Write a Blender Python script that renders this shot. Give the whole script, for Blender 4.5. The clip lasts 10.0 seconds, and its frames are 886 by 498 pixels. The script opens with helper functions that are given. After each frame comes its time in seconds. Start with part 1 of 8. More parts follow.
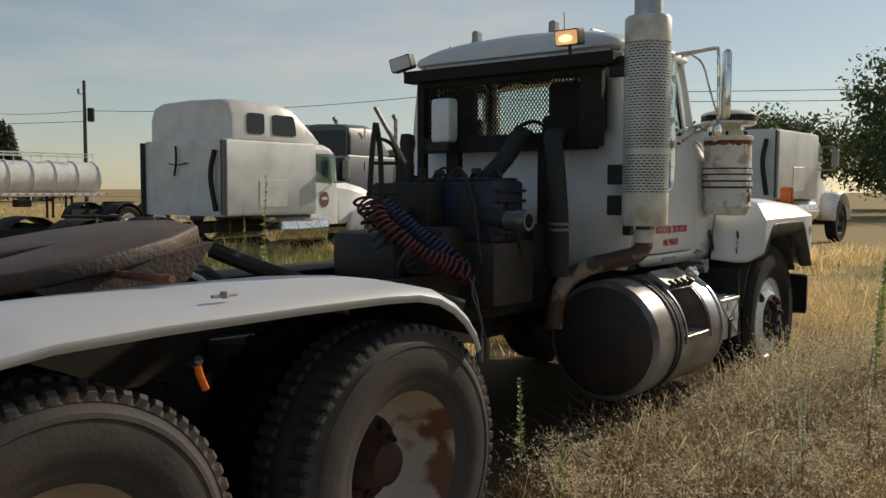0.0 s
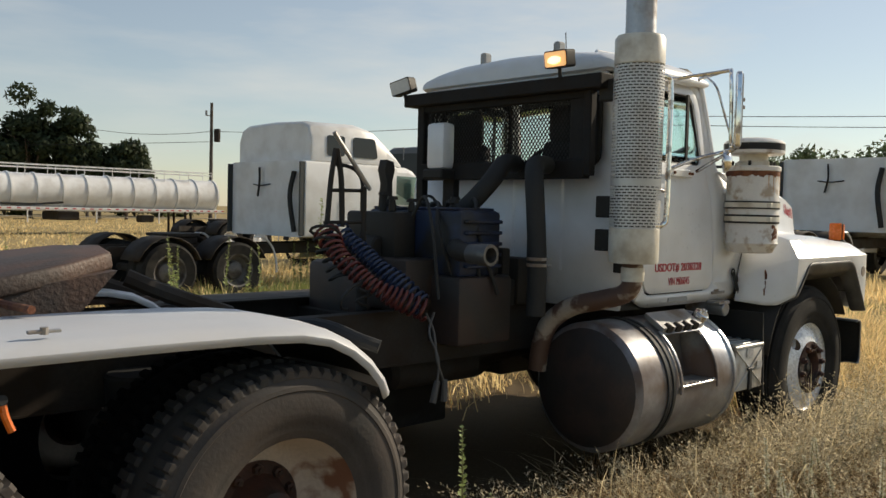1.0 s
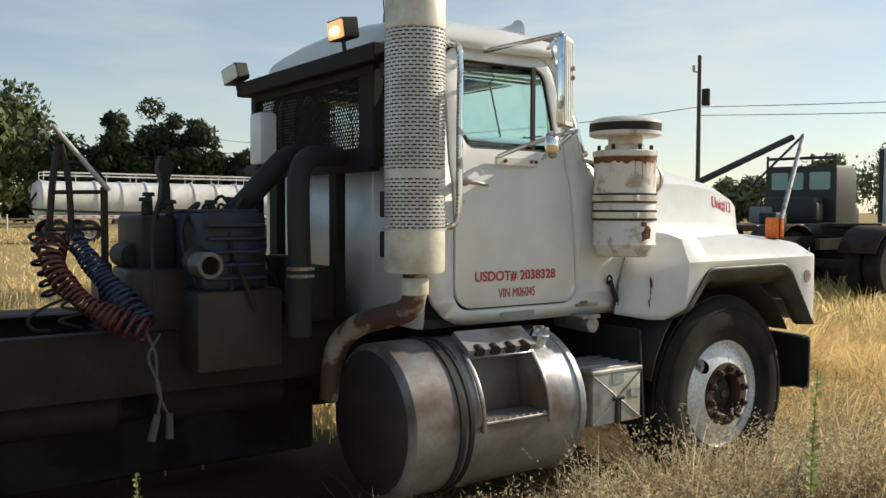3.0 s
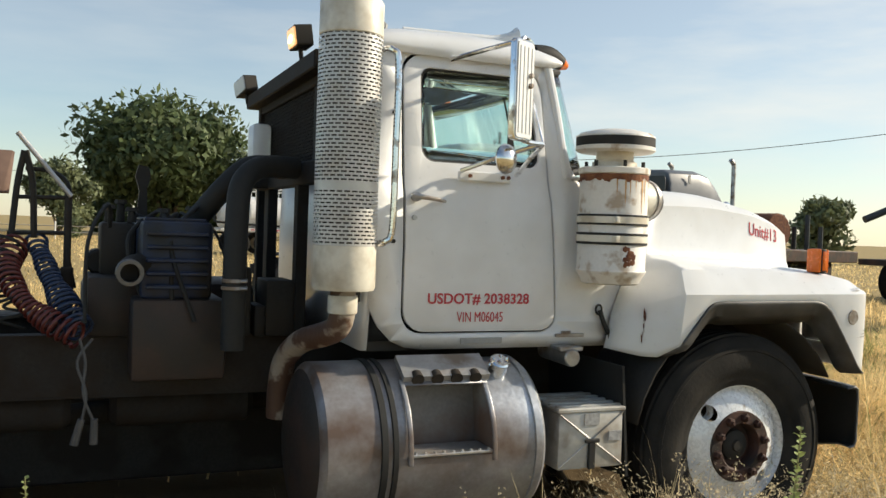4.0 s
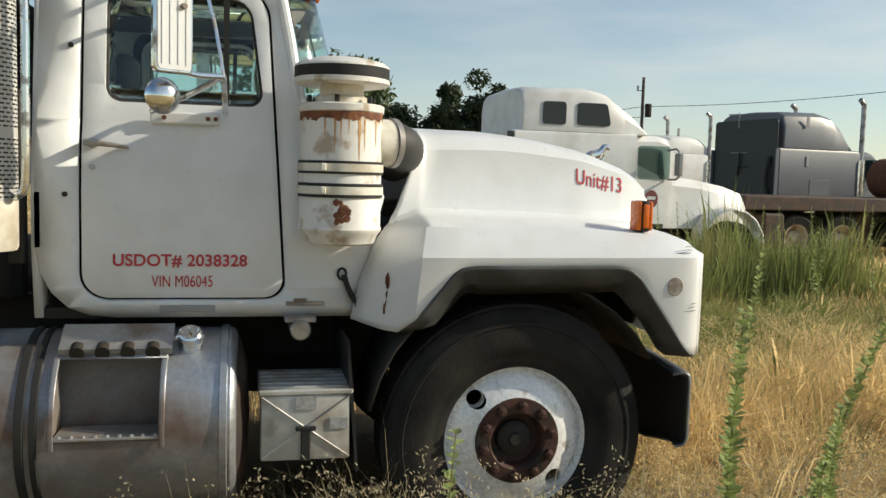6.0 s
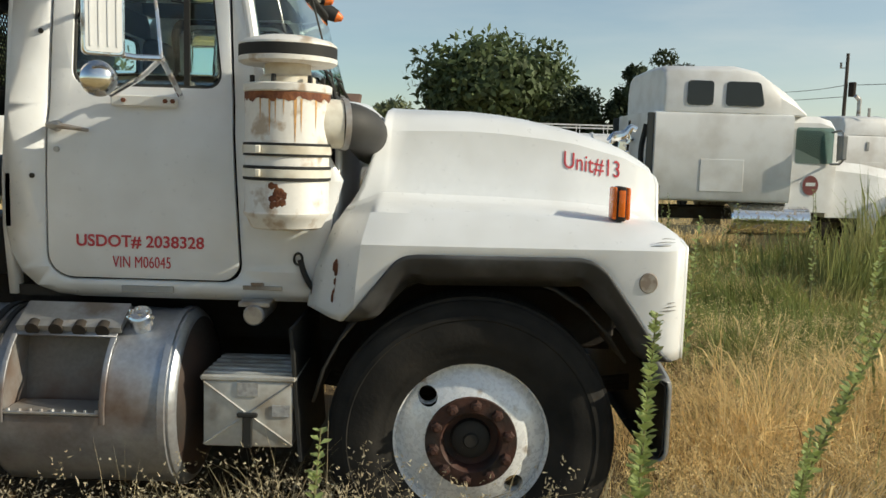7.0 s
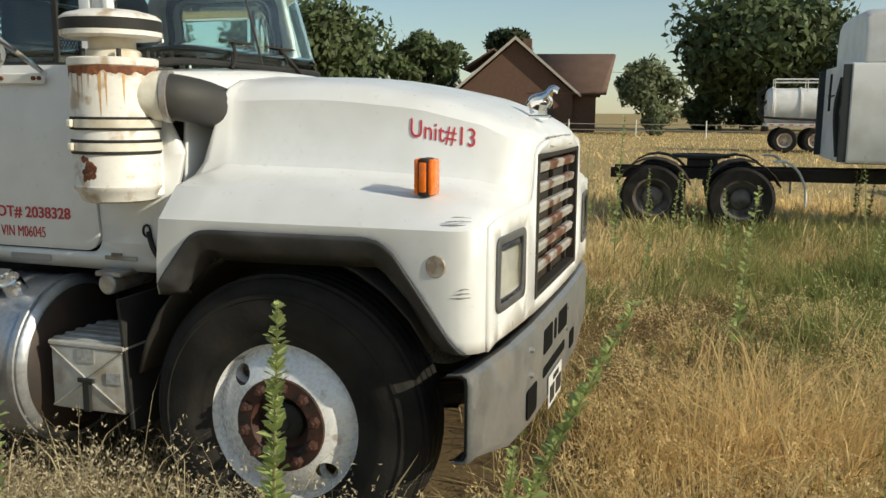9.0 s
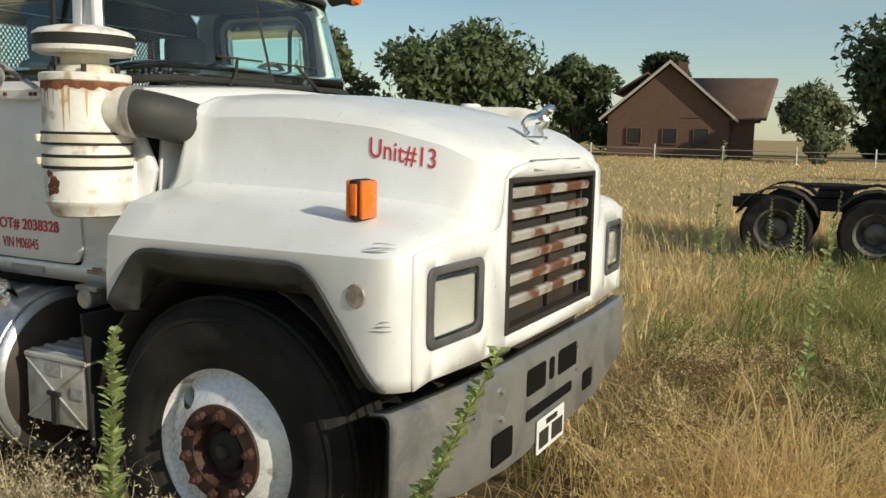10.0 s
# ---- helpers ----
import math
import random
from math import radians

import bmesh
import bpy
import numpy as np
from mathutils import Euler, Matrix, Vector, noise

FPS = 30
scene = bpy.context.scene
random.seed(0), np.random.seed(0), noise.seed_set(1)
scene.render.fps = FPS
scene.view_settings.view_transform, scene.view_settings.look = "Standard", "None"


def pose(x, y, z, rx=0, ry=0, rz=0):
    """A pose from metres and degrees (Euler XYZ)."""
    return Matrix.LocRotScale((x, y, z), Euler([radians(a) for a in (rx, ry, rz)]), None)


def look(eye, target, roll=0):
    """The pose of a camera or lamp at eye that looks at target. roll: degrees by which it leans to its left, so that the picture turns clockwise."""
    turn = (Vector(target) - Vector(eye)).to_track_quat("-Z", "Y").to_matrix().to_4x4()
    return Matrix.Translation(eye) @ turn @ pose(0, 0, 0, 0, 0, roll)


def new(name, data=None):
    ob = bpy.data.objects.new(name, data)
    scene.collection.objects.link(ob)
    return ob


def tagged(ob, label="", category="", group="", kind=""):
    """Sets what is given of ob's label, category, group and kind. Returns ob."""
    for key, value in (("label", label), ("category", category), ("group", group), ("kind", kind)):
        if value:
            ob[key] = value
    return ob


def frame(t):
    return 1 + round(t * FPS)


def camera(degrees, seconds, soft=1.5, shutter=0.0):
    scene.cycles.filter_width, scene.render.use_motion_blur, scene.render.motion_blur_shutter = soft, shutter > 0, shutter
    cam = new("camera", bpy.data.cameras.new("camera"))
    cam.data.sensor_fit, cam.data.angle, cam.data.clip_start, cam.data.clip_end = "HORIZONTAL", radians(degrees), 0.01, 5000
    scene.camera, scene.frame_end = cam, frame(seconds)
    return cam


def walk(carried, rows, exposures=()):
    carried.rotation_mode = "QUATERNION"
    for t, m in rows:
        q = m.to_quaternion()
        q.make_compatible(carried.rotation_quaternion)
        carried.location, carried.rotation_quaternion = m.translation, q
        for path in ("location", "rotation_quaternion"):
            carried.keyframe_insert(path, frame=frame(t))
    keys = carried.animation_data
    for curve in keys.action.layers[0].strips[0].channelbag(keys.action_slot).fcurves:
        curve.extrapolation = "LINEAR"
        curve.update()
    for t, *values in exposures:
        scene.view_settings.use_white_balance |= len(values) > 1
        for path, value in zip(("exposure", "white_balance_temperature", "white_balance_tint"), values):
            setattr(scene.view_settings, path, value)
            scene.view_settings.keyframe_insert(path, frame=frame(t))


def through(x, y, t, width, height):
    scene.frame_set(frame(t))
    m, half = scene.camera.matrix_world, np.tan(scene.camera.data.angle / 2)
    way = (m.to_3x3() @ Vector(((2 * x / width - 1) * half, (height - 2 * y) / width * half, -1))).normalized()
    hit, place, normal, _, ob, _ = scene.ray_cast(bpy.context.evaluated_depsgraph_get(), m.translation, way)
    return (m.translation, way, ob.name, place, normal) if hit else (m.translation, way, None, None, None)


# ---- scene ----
cam = camera(54.0, 10.0)
PATH = [
    (0, (-6.113, -3.215, 1.443), (-4.551, -1.974, 1.307), 0.2),
    (0.5, (-5.788, -3.445, 1.462), (-4.354, -2.055, 1.34), 1.7),
    (1, (-5.395, -3.609, 1.49), (-4.017, -2.163, 1.402), 1.4),
    (1.5, (-5.0, -3.862, 1.511), (-3.689, -2.353, 1.429), 0.8),
    (2, (-4.529, -3.882, 1.494), (-3.271, -2.33, 1.399), 0.7),
    (2.5, (-4.099, -3.995, 1.491), (-2.882, -2.411, 1.397), -0.3),
    (3, (-3.653, -4.109, 1.506), (-2.511, -2.47, 1.417), 0.2),
    (3.2, (-3.465, -4.139, 1.49), (-2.351, -2.479, 1.414), 0.5),
    (4.3, (-2.382, -4.426, 1.512), (-1.701, -2.546, 1.464), 2.5),
    (4.5, (-2.194, -4.401, 1.549), (-1.532, -2.515, 1.496), 2.6),
    (5, (-1.738, -4.462, 1.54), (-1.142, -2.555, 1.449), 2.0),
    (5.5, (-1.283, -4.437, 1.533), (-0.823, -2.497, 1.375), 1.6),
    (6, (-0.802, -4.356, 1.55), (-0.374, -2.41, 1.381), 1.6),
    (6.2, (-0.597, -4.365, 1.546), (-0.212, -2.41, 1.374), 1.7),
    (7.3, (0.33, -4.223, 1.592), (0.178, -2.242, 1.357), 1.7),
    (7.5, (0.508, -4.213, 1.605), (0.295, -2.24, 1.362), 1.7),
    (8, (0.887, -4.136, 1.592), (0.668, -2.166, 1.325), 1.5),
    (8.5, (1.232, -3.941, 1.601), (0.921, -1.989, 1.293), 1.1),
    (9, (1.612, -3.801, 1.62), (1.017, -1.917, 1.307), 0.5),
    (9.5, (1.846, -3.552, 1.601), (1.06, -1.737, 1.304), 0.6),
    (10, (2.147, -3.339, 1.614), (1.228, -1.583, 1.349), 1.2),
]
walk(cam, [(t, look(eye, target, roll)) for t, eye, target, roll in PATH], ((0, -0.56, 7100, 9), (0.5, -0.3, 7100, 9), (2.0, -0.1, 7050, 8), (3.0, 0.04, 7000, 7), (4.5, 0.24, 6900, 6), (5.0, -0.03, 6800, 5), (5.5, -0.06, 6800, 5), (6.2, -0.03, 6800, 4), (7.3, -0.12, 6800, 3), (8.5, -0.13, 6850, 3), (10.0, -0.23, 6850, 3)))

# ---- light ----
SUN = Vector((0.88, -0.155, 0.45)).normalized()
world = bpy.data.worlds.new("sky")
scene.world = world
world.use_nodes = True
wn = world.node_tree.nodes
wl = world.node_tree.links
bg = wn["Background"]
sky = wn.new("ShaderNodeTexSky")
sky.sky_type = "NISHITA"
sky.sun_disc = False
sky.sun_elevation = math.asin(SUN.z)
sky.sun_rotation = math.atan2(SUN.x, SUN.y)
sky.air_density, sky.dust_density, sky.ozone_density = 1.0, 0.25, 2.4
# thin high cloud, stretched, mixed into the sky
tc = wn.new("ShaderNodeTexCoord")
mp = wn.new("ShaderNodeMapping")
mp.inputs["Scale"].default_value = (1.2, 1.8, 7.0)
mp.inputs["Rotation"].default_value = (0.1, 0.06, 0.5)
cn = wn.new("ShaderNodeTexNoise")
cn.inputs["Scale"].default_value = 1.6
cn.inputs["Detail"].default_value = 7.0
cn.inputs["Roughness"].default_value = 0.55
cr = wn.new("ShaderNodeMapRange")
cr.inputs["From Min"].default_value, cr.inputs["From Max"].default_value = 0.46, 0.72
cr.inputs["To Min"].default_value, cr.inputs["To Max"].default_value = 0.28, 0.80
cmix = wn.new("ShaderNodeMix")
cmix.data_type = "RGBA"
cmix.inputs["B"].default_value = (6.6, 6.7, 6.7, 1)
wl.new(tc.outputs["Generated"], mp.inputs["Vector"])
wl.new(mp.outputs["Vector"], cn.inputs["Vector"])
wl.new(cn.outputs["Fac"], cr.inputs["Value"])
# the cloud thins out away from the sun
sx = wn.new("ShaderNodeSeparateXYZ")
thin = wn.new("ShaderNodeMapRange")
thin.inputs["From Min"].default_value, thin.inputs["From Max"].default_value = -0.45, 0.75
thin.inputs["To Min"].default_value, thin.inputs["To Max"].default_value = 0.05, 1.10
cmul = wn.new("ShaderNodeMath")
cmul.operation = "MULTIPLY"
wl.new(tc.outputs["Generated"], sx.inputs[0])
wl.new(sx.outputs["X"], thin.inputs["Value"])
wl.new(cr.outputs["Result"], cmul.inputs[0])
wl.new(thin.outputs["Result"], cmul.inputs[1])
wl.new(cmul.outputs[0], cmix.inputs["Factor"])
wl.new(sky.outputs["Color"], cmix.inputs["A"])
wl.new(cmix.outputs["Result"], bg.inputs["Color"])
bg.inputs["Strength"].default_value = 0.122
sun_data = bpy.data.lights.new("sun", "SUN")
sun_data.energy, sun_data.angle, sun_data.color = 5.0, radians(0.53), (1.0, 0.90, 0.76)
sun = new("sun", sun_data)
sun.matrix_world = look(SUN * 60, (0, 0, 0))

# ---- materials ----
def mat(name, color, rough=0.5, metal=0.0, vary=0.15, scale=6.0, fine=60.0, bump=0.0, second=None, amount=0.5, spread=0.08,
        stain_scale=3.0, per="", coat=0.0, spec=0.5, stretch=(1, 1, 1)):
    """Base colour with broad and fine variation; second: a stain colour laid over by noise, more of it with a higher amount."""
    m = bpy.data.materials.new(name)
    m.use_nodes = True
    n, l = m.node_tree.nodes, m.node_tree.links
    b = n["Principled BSDF"]
    b.inputs["Metallic"].default_value = metal
    b.inputs["Coat Weight"].default_value = coat
    b.inputs["Specular IOR Level"].default_value = spec
    co = n.new("ShaderNodeTexCoord")
    ma = n.new("ShaderNodeMapping")
    ma.inputs["Scale"].default_value = stretch
    l.new(co.outputs["Object"], ma.inputs["Vector"])
    def noise_node(sc, detail=4.0):
        t = n.new("ShaderNodeTexNoise")
        t.inputs["Scale"].default_value, t.inputs["Detail"].default_value = sc, detail
        l.new(ma.outputs["Vector"], t.inputs["Vector"])
        return t
    broad, grain = noise_node(scale), noise_node(fine, 3.0)
    add = n.new("ShaderNodeMath")
    add.operation = "ADD"
    l.new(broad.outputs["Fac"], add.inputs[0])
    l.new(grain.outputs["Fac"], add.inputs[1])
    value = add.outputs[0]
    if per:
        r = n.new("ShaderNodeObjectInfo" if per == "object" else "ShaderNodeNewGeometry")
        a2 = n.new("ShaderNodeMath")
        a2.operation = "ADD"
        l.new(value, a2.inputs[0])
        l.new(r.outputs["Random" if per == "object" else "Random Per Island"], a2.inputs[1])
        half = n.new("ShaderNodeMath")
        half.operation = "MULTIPLY"
        half.inputs[1].default_value = 0.67
        l.new(a2.outputs[0], half.inputs[0])
        value = half.outputs[0]
    mr = n.new("ShaderNodeMapRange")
    mr.inputs["From Min"].default_value, mr.inputs["From Max"].default_value = 0.6, 1.4
    mr.inputs["To Min"].default_value, mr.inputs["To Max"].default_value = 1 - vary, 1 + vary
    l.new(value, mr.inputs["Value"])
    mul = n.new("ShaderNodeVectorMath")
    mul.operation = "SCALE"
    mul.inputs[0].default_value = color[:3]
    l.new(mr.outputs["Result"], mul.inputs["Scale"])
    out = mul.outputs["Vector"]
    if second:
        st = noise_node(stain_scale, 6.0)
        sm = n.new("ShaderNodeMapRange")
        lo = 0.75 - 0.5 * amount
        sm.inputs["From Min"].default_value, sm.inputs["From Max"].default_value = lo - spread, lo + spread
        l.new(st.outputs["Fac"], sm.inputs["Value"])
        mx = n.new("ShaderNodeMix")
        mx.data_type = "RGBA"
        mx.inputs["B"].default_value = (*second, 1)
        l.new(sm.outputs["Result"], mx.inputs["Factor"])
        l.new(out, mx.inputs["A"])
        out = mx.outputs["Result"]
        if metal > 0:
            mm = n.new("ShaderNodeMapRange")
            mm.inputs["To Min"].default_value, mm.inputs["To Max"].default_value = metal, 0.0
            l.new(sm.outputs["Result"], mm.inputs["Value"])
            l.new(mm.outputs["Result"], b.inputs["Metallic"])
    l.new(out, b.inputs["Base Color"])
    rr = n.new("ShaderNodeMapRange")
    rr.inputs["To Min"].default_value, rr.inputs["To Max"].default_value = max(0.02, rough - 0.12), min(1, rough + 0.12)
    l.new(grain.outputs["Fac"], rr.inputs["Value"])
    l.new(rr.outputs["Result"], b.inputs["Roughness"])
    if bump:
        bp = n.new("ShaderNodeBump")
        bp.inputs["Strength"].default_value, bp.inputs["Distance"].default_value = bump, 0.01
        l.new(grain.outputs["Fac"], bp.inputs["Height"])
        l.new(bp.outputs["Normal"], b.inputs["Normal"])
    return m

def leaf_mat(name, color, through=0.4, **kw):
    """As mat(), with light coming through thin leaves and blades."""
    m = mat(name, color, **kw)
    n, l = m.node_tree.nodes, m.node_tree.links
    b = n["Principled BSDF"]
    tr = n.new("ShaderNodeBsdfTranslucent")
    l.new(b.inputs["Base Color"].links[0].from_socket, tr.inputs["Color"])
    mx = n.new("ShaderNodeMixShader")
    mx.inputs[0].default_value = through
    l.new(b.outputs[0], mx.inputs[1])
    l.new(tr.outputs[0], mx.inputs[2])
    l.new(mx.outputs[0], n["Material Output"].inputs["Surface"])
    return m

def glass_mat(name, color, rough=0.02):
    m = bpy.data.materials.new(name)
    m.use_nodes = True
    b = m.node_tree.nodes["Principled BSDF"]
    b.inputs["Base Color"].default_value = (*color, 1)
    b.inputs["Transmission Weight"].default_value = 1.0
    b.inputs["Roughness"].default_value = rough
    b.inputs["IOR"].default_value = 1.45
    return m

WHITE = mat("white_paint", (0.77, 0.785, 0.80), 0.32, vary=0.035, scale=2.5, fine=40, second=(0.66, 0.665, 0.66), amount=0.36, spread=0.22, stain_scale=5.0, coat=0.2)
CREAM = mat("cream_enamel", (0.74, 0.71, 0.62), 0.45, vary=0.06, scale=5, second=(0.50, 0.44, 0.34), amount=0.42, spread=0.12, stain_scale=9)
WORN_WHITE = mat("worn_white_paint", (0.74, 0.72, 0.68), 0.5, vary=0.07, scale=6, second=(0.45, 0.36, 0.27), amount=0.30, spread=0.06, stain_scale=14)
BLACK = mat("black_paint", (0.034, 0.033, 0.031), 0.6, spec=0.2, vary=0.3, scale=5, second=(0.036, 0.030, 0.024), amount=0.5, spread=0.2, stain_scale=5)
RAIL = mat("grimy_frame_steel", (0.052, 0.047, 0.042), 0.75, spec=0.15, vary=0.3, scale=6, second=(0.038, 0.028, 0.021), amount=0.5, spread=0.15, stain_scale=6, bump=0.04)
RUBBER = mat("tyre_rubber", (0.014, 0.0136, 0.013), 0.8, spec=0.16, vary=0.25, scale=8, second=(0.036, 0.033, 0.029), amount=0.40, spread=0.2, stain_scale=5, bump=0.15)
HOSE = mat("black_rubber_hose", (0.028, 0.028, 0.027), 0.65, spec=0.25, vary=0.2)
TYRE_DUSTY = mat("dusty_tyre_rubber", (0.045, 0.043, 0.040), 0.75, spec=0.3, vary=0.3, scale=7, second=(0.085, 0.068, 0.058), amount=0.38, spread=0.2, stain_scale=4, bump=0.15)
RIM_WHITE = mat("white_wheel_paint", (0.80, 0.81, 0.82), 0.28, metal=0.12, vary=0.05, scale=7, second=(0.34, 0.28, 0.22), amount=0.14, spread=0.05, stain_scale=12)
RIM_RUST = mat("rusty_wheel_paint", (0.50, 0.43, 0.36), 0.6, vary=0.15, scale=5, second=(0.20, 0.09, 0.05), amount=0.33, spread=0.05, stain_scale=6, bump=0.2)
RUST = mat("rust", (0.13, 0.045, 0.024), 0.85, vary=0.35, scale=14, second=(0.22, 0.085, 0.035), amount=0.42, stain_scale=20, bump=0.4)
RUSTY_PLATE = mat("greasy_rusty_plate", (0.085, 0.045, 0.03), 0.6, vary=0.3, scale=7, second=(0.05, 0.035, 0.028), amount=0.5, stain_scale=5, bump=0.4)
RUSTY_PIPE = mat("rusting_painted_pipe", (0.36, 0.30, 0.24), 0.6, vary=0.15, scale=8, second=(0.105, 0.055, 0.035), amount=0.5, spread=0.03, stain_scale=7, bump=0.2)
CHROME = mat("chrome", (0.80, 0.80, 0.80), 0.13, metal=1.0, vary=0.05, second=(0.25, 0.20, 0.16), amount=0.25, stain_scale=15)
DULL_METAL = mat("dull_steel", (0.46, 0.46, 0.46), 0.42, metal=0.8, vary=0.15, second=(0.2, 0.15, 0.11), amount=0.4, stain_scale=6)
BUMPER = mat("scuffed_bumper_steel", (0.29, 0.31, 0.33), 0.40, metal=0.7, vary=0.2, scale=4, second=(0.17, 0.16, 0.15), amount=0.45, spread=0.12, stain_scale=5)
TANK = mat("weathered_aluminium_tank", (0.50, 0.53, 0.57), 0.40, metal=0.9, vary=0.22, scale=3, second=(0.105, 0.066, 0.046), amount=0.50, spread=0.14, stain_scale=2.3)
GALV = mat("grey_steel_box", (0.50, 0.50, 0.48), 0.5, metal=0.3, vary=0.12, scale=6, second=(0.28, 0.25, 0.21), amount=0.45, stain_scale=6)
BLUE = mat("dark_blue_enamel", (0.013, 0.024, 0.060), 0.5, vary=0.3, second=(0.014, 0.012, 0.011), amount=0.5, stain_scale=5)
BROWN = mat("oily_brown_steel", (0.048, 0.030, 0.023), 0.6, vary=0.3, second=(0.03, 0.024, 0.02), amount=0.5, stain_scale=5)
RED_HOSE = mat("red_coiled_hose", (0.13, 0.026, 0.020), 0.4, vary=0.2)
BLUE_HOSE = mat("blue_coiled_hose", (0.018, 0.035, 0.085), 0.4, vary=0.2)
AMBER = mat("amber_lens", (0.80, 0.17, 0.02), 0.25, vary=0.12, scale=40)
RED_PAINT = mat("red_vinyl_letters", (0.50, 0.045, 0.06), 0.45, vary=0.08)
CLEAR = glass_mat("clear_lens", (0.95, 0.95, 0.92), 0.08)
GLASS = glass_mat("green_tinted_glass", (0.78, 0.94, 0.90))
LENS_BOWL = mat("pale_reflector_bowl", (0.22, 0.23, 0.235), 0.40, metal=0.0, vary=0.06, scale=20)
HUB_RUST = mat("dark_rusty_hub", (0.060, 0.022, 0.014), 0.7, vary=0.35, scale=12, second=(0.022, 0.014, 0.011), amount=0.5, spread=0.1, stain_scale=9, bump=0.3)
SEAM_AND_SHADE = mat("black_seam_and_shade", (0.006, 0.006, 0.006), 0.8, spec=0.1, vary=0.1)
RACK_BLACK = mat("matt_black_rack", (0.024, 0.023, 0.022), 0.7, spec=0.15, vary=0.3, scale=5, second=(0.022, 0.018, 0.015), amount=0.45, stain_scale=5)
GREY_TRIM = mat("grey_trim", (0.30, 0.30, 0.29), 0.6, vary=0.1)
INTERIOR = mat("dark_cab_lining", (0.035, 0.033, 0.032), 0.8, vary=0.2)
LAMP_GLOW = bpy.data.materials.new("lit_lamp_lens")
LAMP_GLOW.use_nodes = True
LAMP_GLOW.node_tree.nodes["Principled BSDF"].inputs["Base Color"].default_value = (0.9, 0.75, 0.5, 1)
LAMP_GLOW.node_tree.nodes["Principled BSDF"].inputs["Roughness"].default_value = 0.15

# ---- mesh helpers ----
def world_of(ob):
    m = ob.matrix_basis
    return world_of(ob.parent) @ ob.matrix_parent_inverse @ m if ob.parent else m

def finish(bm, mesh_name, material, smooth=35):
    bmesh.ops.remove_doubles(bm, verts=bm.verts, dist=0.0002)
    bmesh.ops.recalc_face_normals(bm, faces=bm.faces)
    me = bpy.data.meshes.new(mesh_name)
    bm.to_mesh(me)
    bm.free()
    me.materials.append(material)
    if smooth:
        me.shade_smooth()
        me.set_sharp_from_angle(angle=radians(smooth))
    return me

def part(name, bm, material, parent, label="", m=None, smooth=35):
    """Links a bmesh (or a mesh) as one object under parent; its coordinates, moved by m, are the world's at the time of building."""
    me = bm if isinstance(bm, bpy.types.Mesh) else finish(bm, name, material, smooth)
    ob = new(name, me)
    ob.parent = parent
    ob.matrix_parent_inverse = world_of(parent).inverted()
    if m is not None:
        ob.matrix_basis = m
    return tagged(ob, label)

def thing(name, at, label, category, group="", kind=""):
    ob = new(name)
    ob.empty_display_size = 0.2
    ob.matrix_basis = at if isinstance(at, Matrix) else Matrix.Translation(at)
    return tagged(ob, label, category, group, kind)

def single(name, bm, material, label, category, kind="", group="", smooth=35):
    return tagged(new(name, finish(bm, name, material, smooth)), label, category, group, kind)

def box(bm, c, size, bevel=0.0, m=None, seg=1):
    r = bmesh.ops.create_cube(bm, size=1.0)
    vs = r["verts"]
    bmesh.ops.scale(bm, vec=size, verts=vs)
    if bevel:
        es = list({e for v in vs for e in v.link_edges})
        g = bmesh.ops.bevel(bm, geom=es, offset=bevel, segments=seg, affect="EDGES", profile=0.5)
        vs = list({v for f in g["faces"] for v in f.verts} | {v for v in vs if v.is_valid})
    bmesh.ops.translate(bm, vec=c, verts=vs)
    if m is not None:
        bmesh.ops.transform(bm, matrix=m, verts=vs)
    return vs

def frame_of(a, b):
    d = (Vector(b) - Vector(a)).normalized()
    return d.to_track_quat("Z", "Y").to_matrix().to_4x4()

def lathe(bm, profile, m, seg=32, arc=None):
    """Turns a profile of (radius, height) round the z axis of m."""
    rings = []
    for r, h in profile:
        ring = [bm.verts.new(m @ Vector((r * math.cos(2 * math.pi * i / seg), r * math.sin(2 * math.pi * i / seg), h))) for i in range(seg)] if r > 1e-5 else [bm.verts.new(m @ Vector((0, 0, h)))]
        rings.append(ring)
    for a, b in zip(rings, rings[1:]):
        for i in range(seg):
            j = (i + 1) % seg
            if len(a) == 1 and len(b) == 1:
                continue
            if len(a) == 1:
                bm.faces.new((a[0], b[i], b[j]))
            elif len(b) == 1:
                bm.faces.new((a[i], b[0], a[j]))
            else:
                bm.faces.new((a[i], b[i], b[j], a[j]))

def cyl(bm, a, b, r, r2=None, seg=16, bev=0.0):
    a, b = Vector(a), Vector(b)
    r2 = r if r2 is None else r2
    h = (b - a).length
    m = Matrix.Translation(a) @ frame_of(a, b)
    if bev:
        lathe(bm, [(0, 0), (r - bev, 0), (r, bev), (r2, h - bev), (r2 - bev, h), (0, h)], m, seg)
    else:
        lathe(bm, [(0, 0), (r, 0), (r2, h), (0, h)], m, seg)

def smooth_path(pts, n=8):
    """Catmull-Rom through the points."""
    p = [Vector(q) for q in pts]
    p = [p[0] * 2 - p[1]] + p + [p[-1] * 2 - p[-2]]
    out = []
    for i in range(1, len(p) - 2):
        for k in range(n):
            t = k / n
            a, b, c, d = p[i - 1], p[i], p[i + 1], p[i + 2]
            out.append(0.5 * ((2 * b) + (c - a) * t + (2 * a - 5 * b + 4 * c - d) * t * t + (3 * b - a - 3 * c + d) * t ** 3))
    out.append(p[-2])
    return out

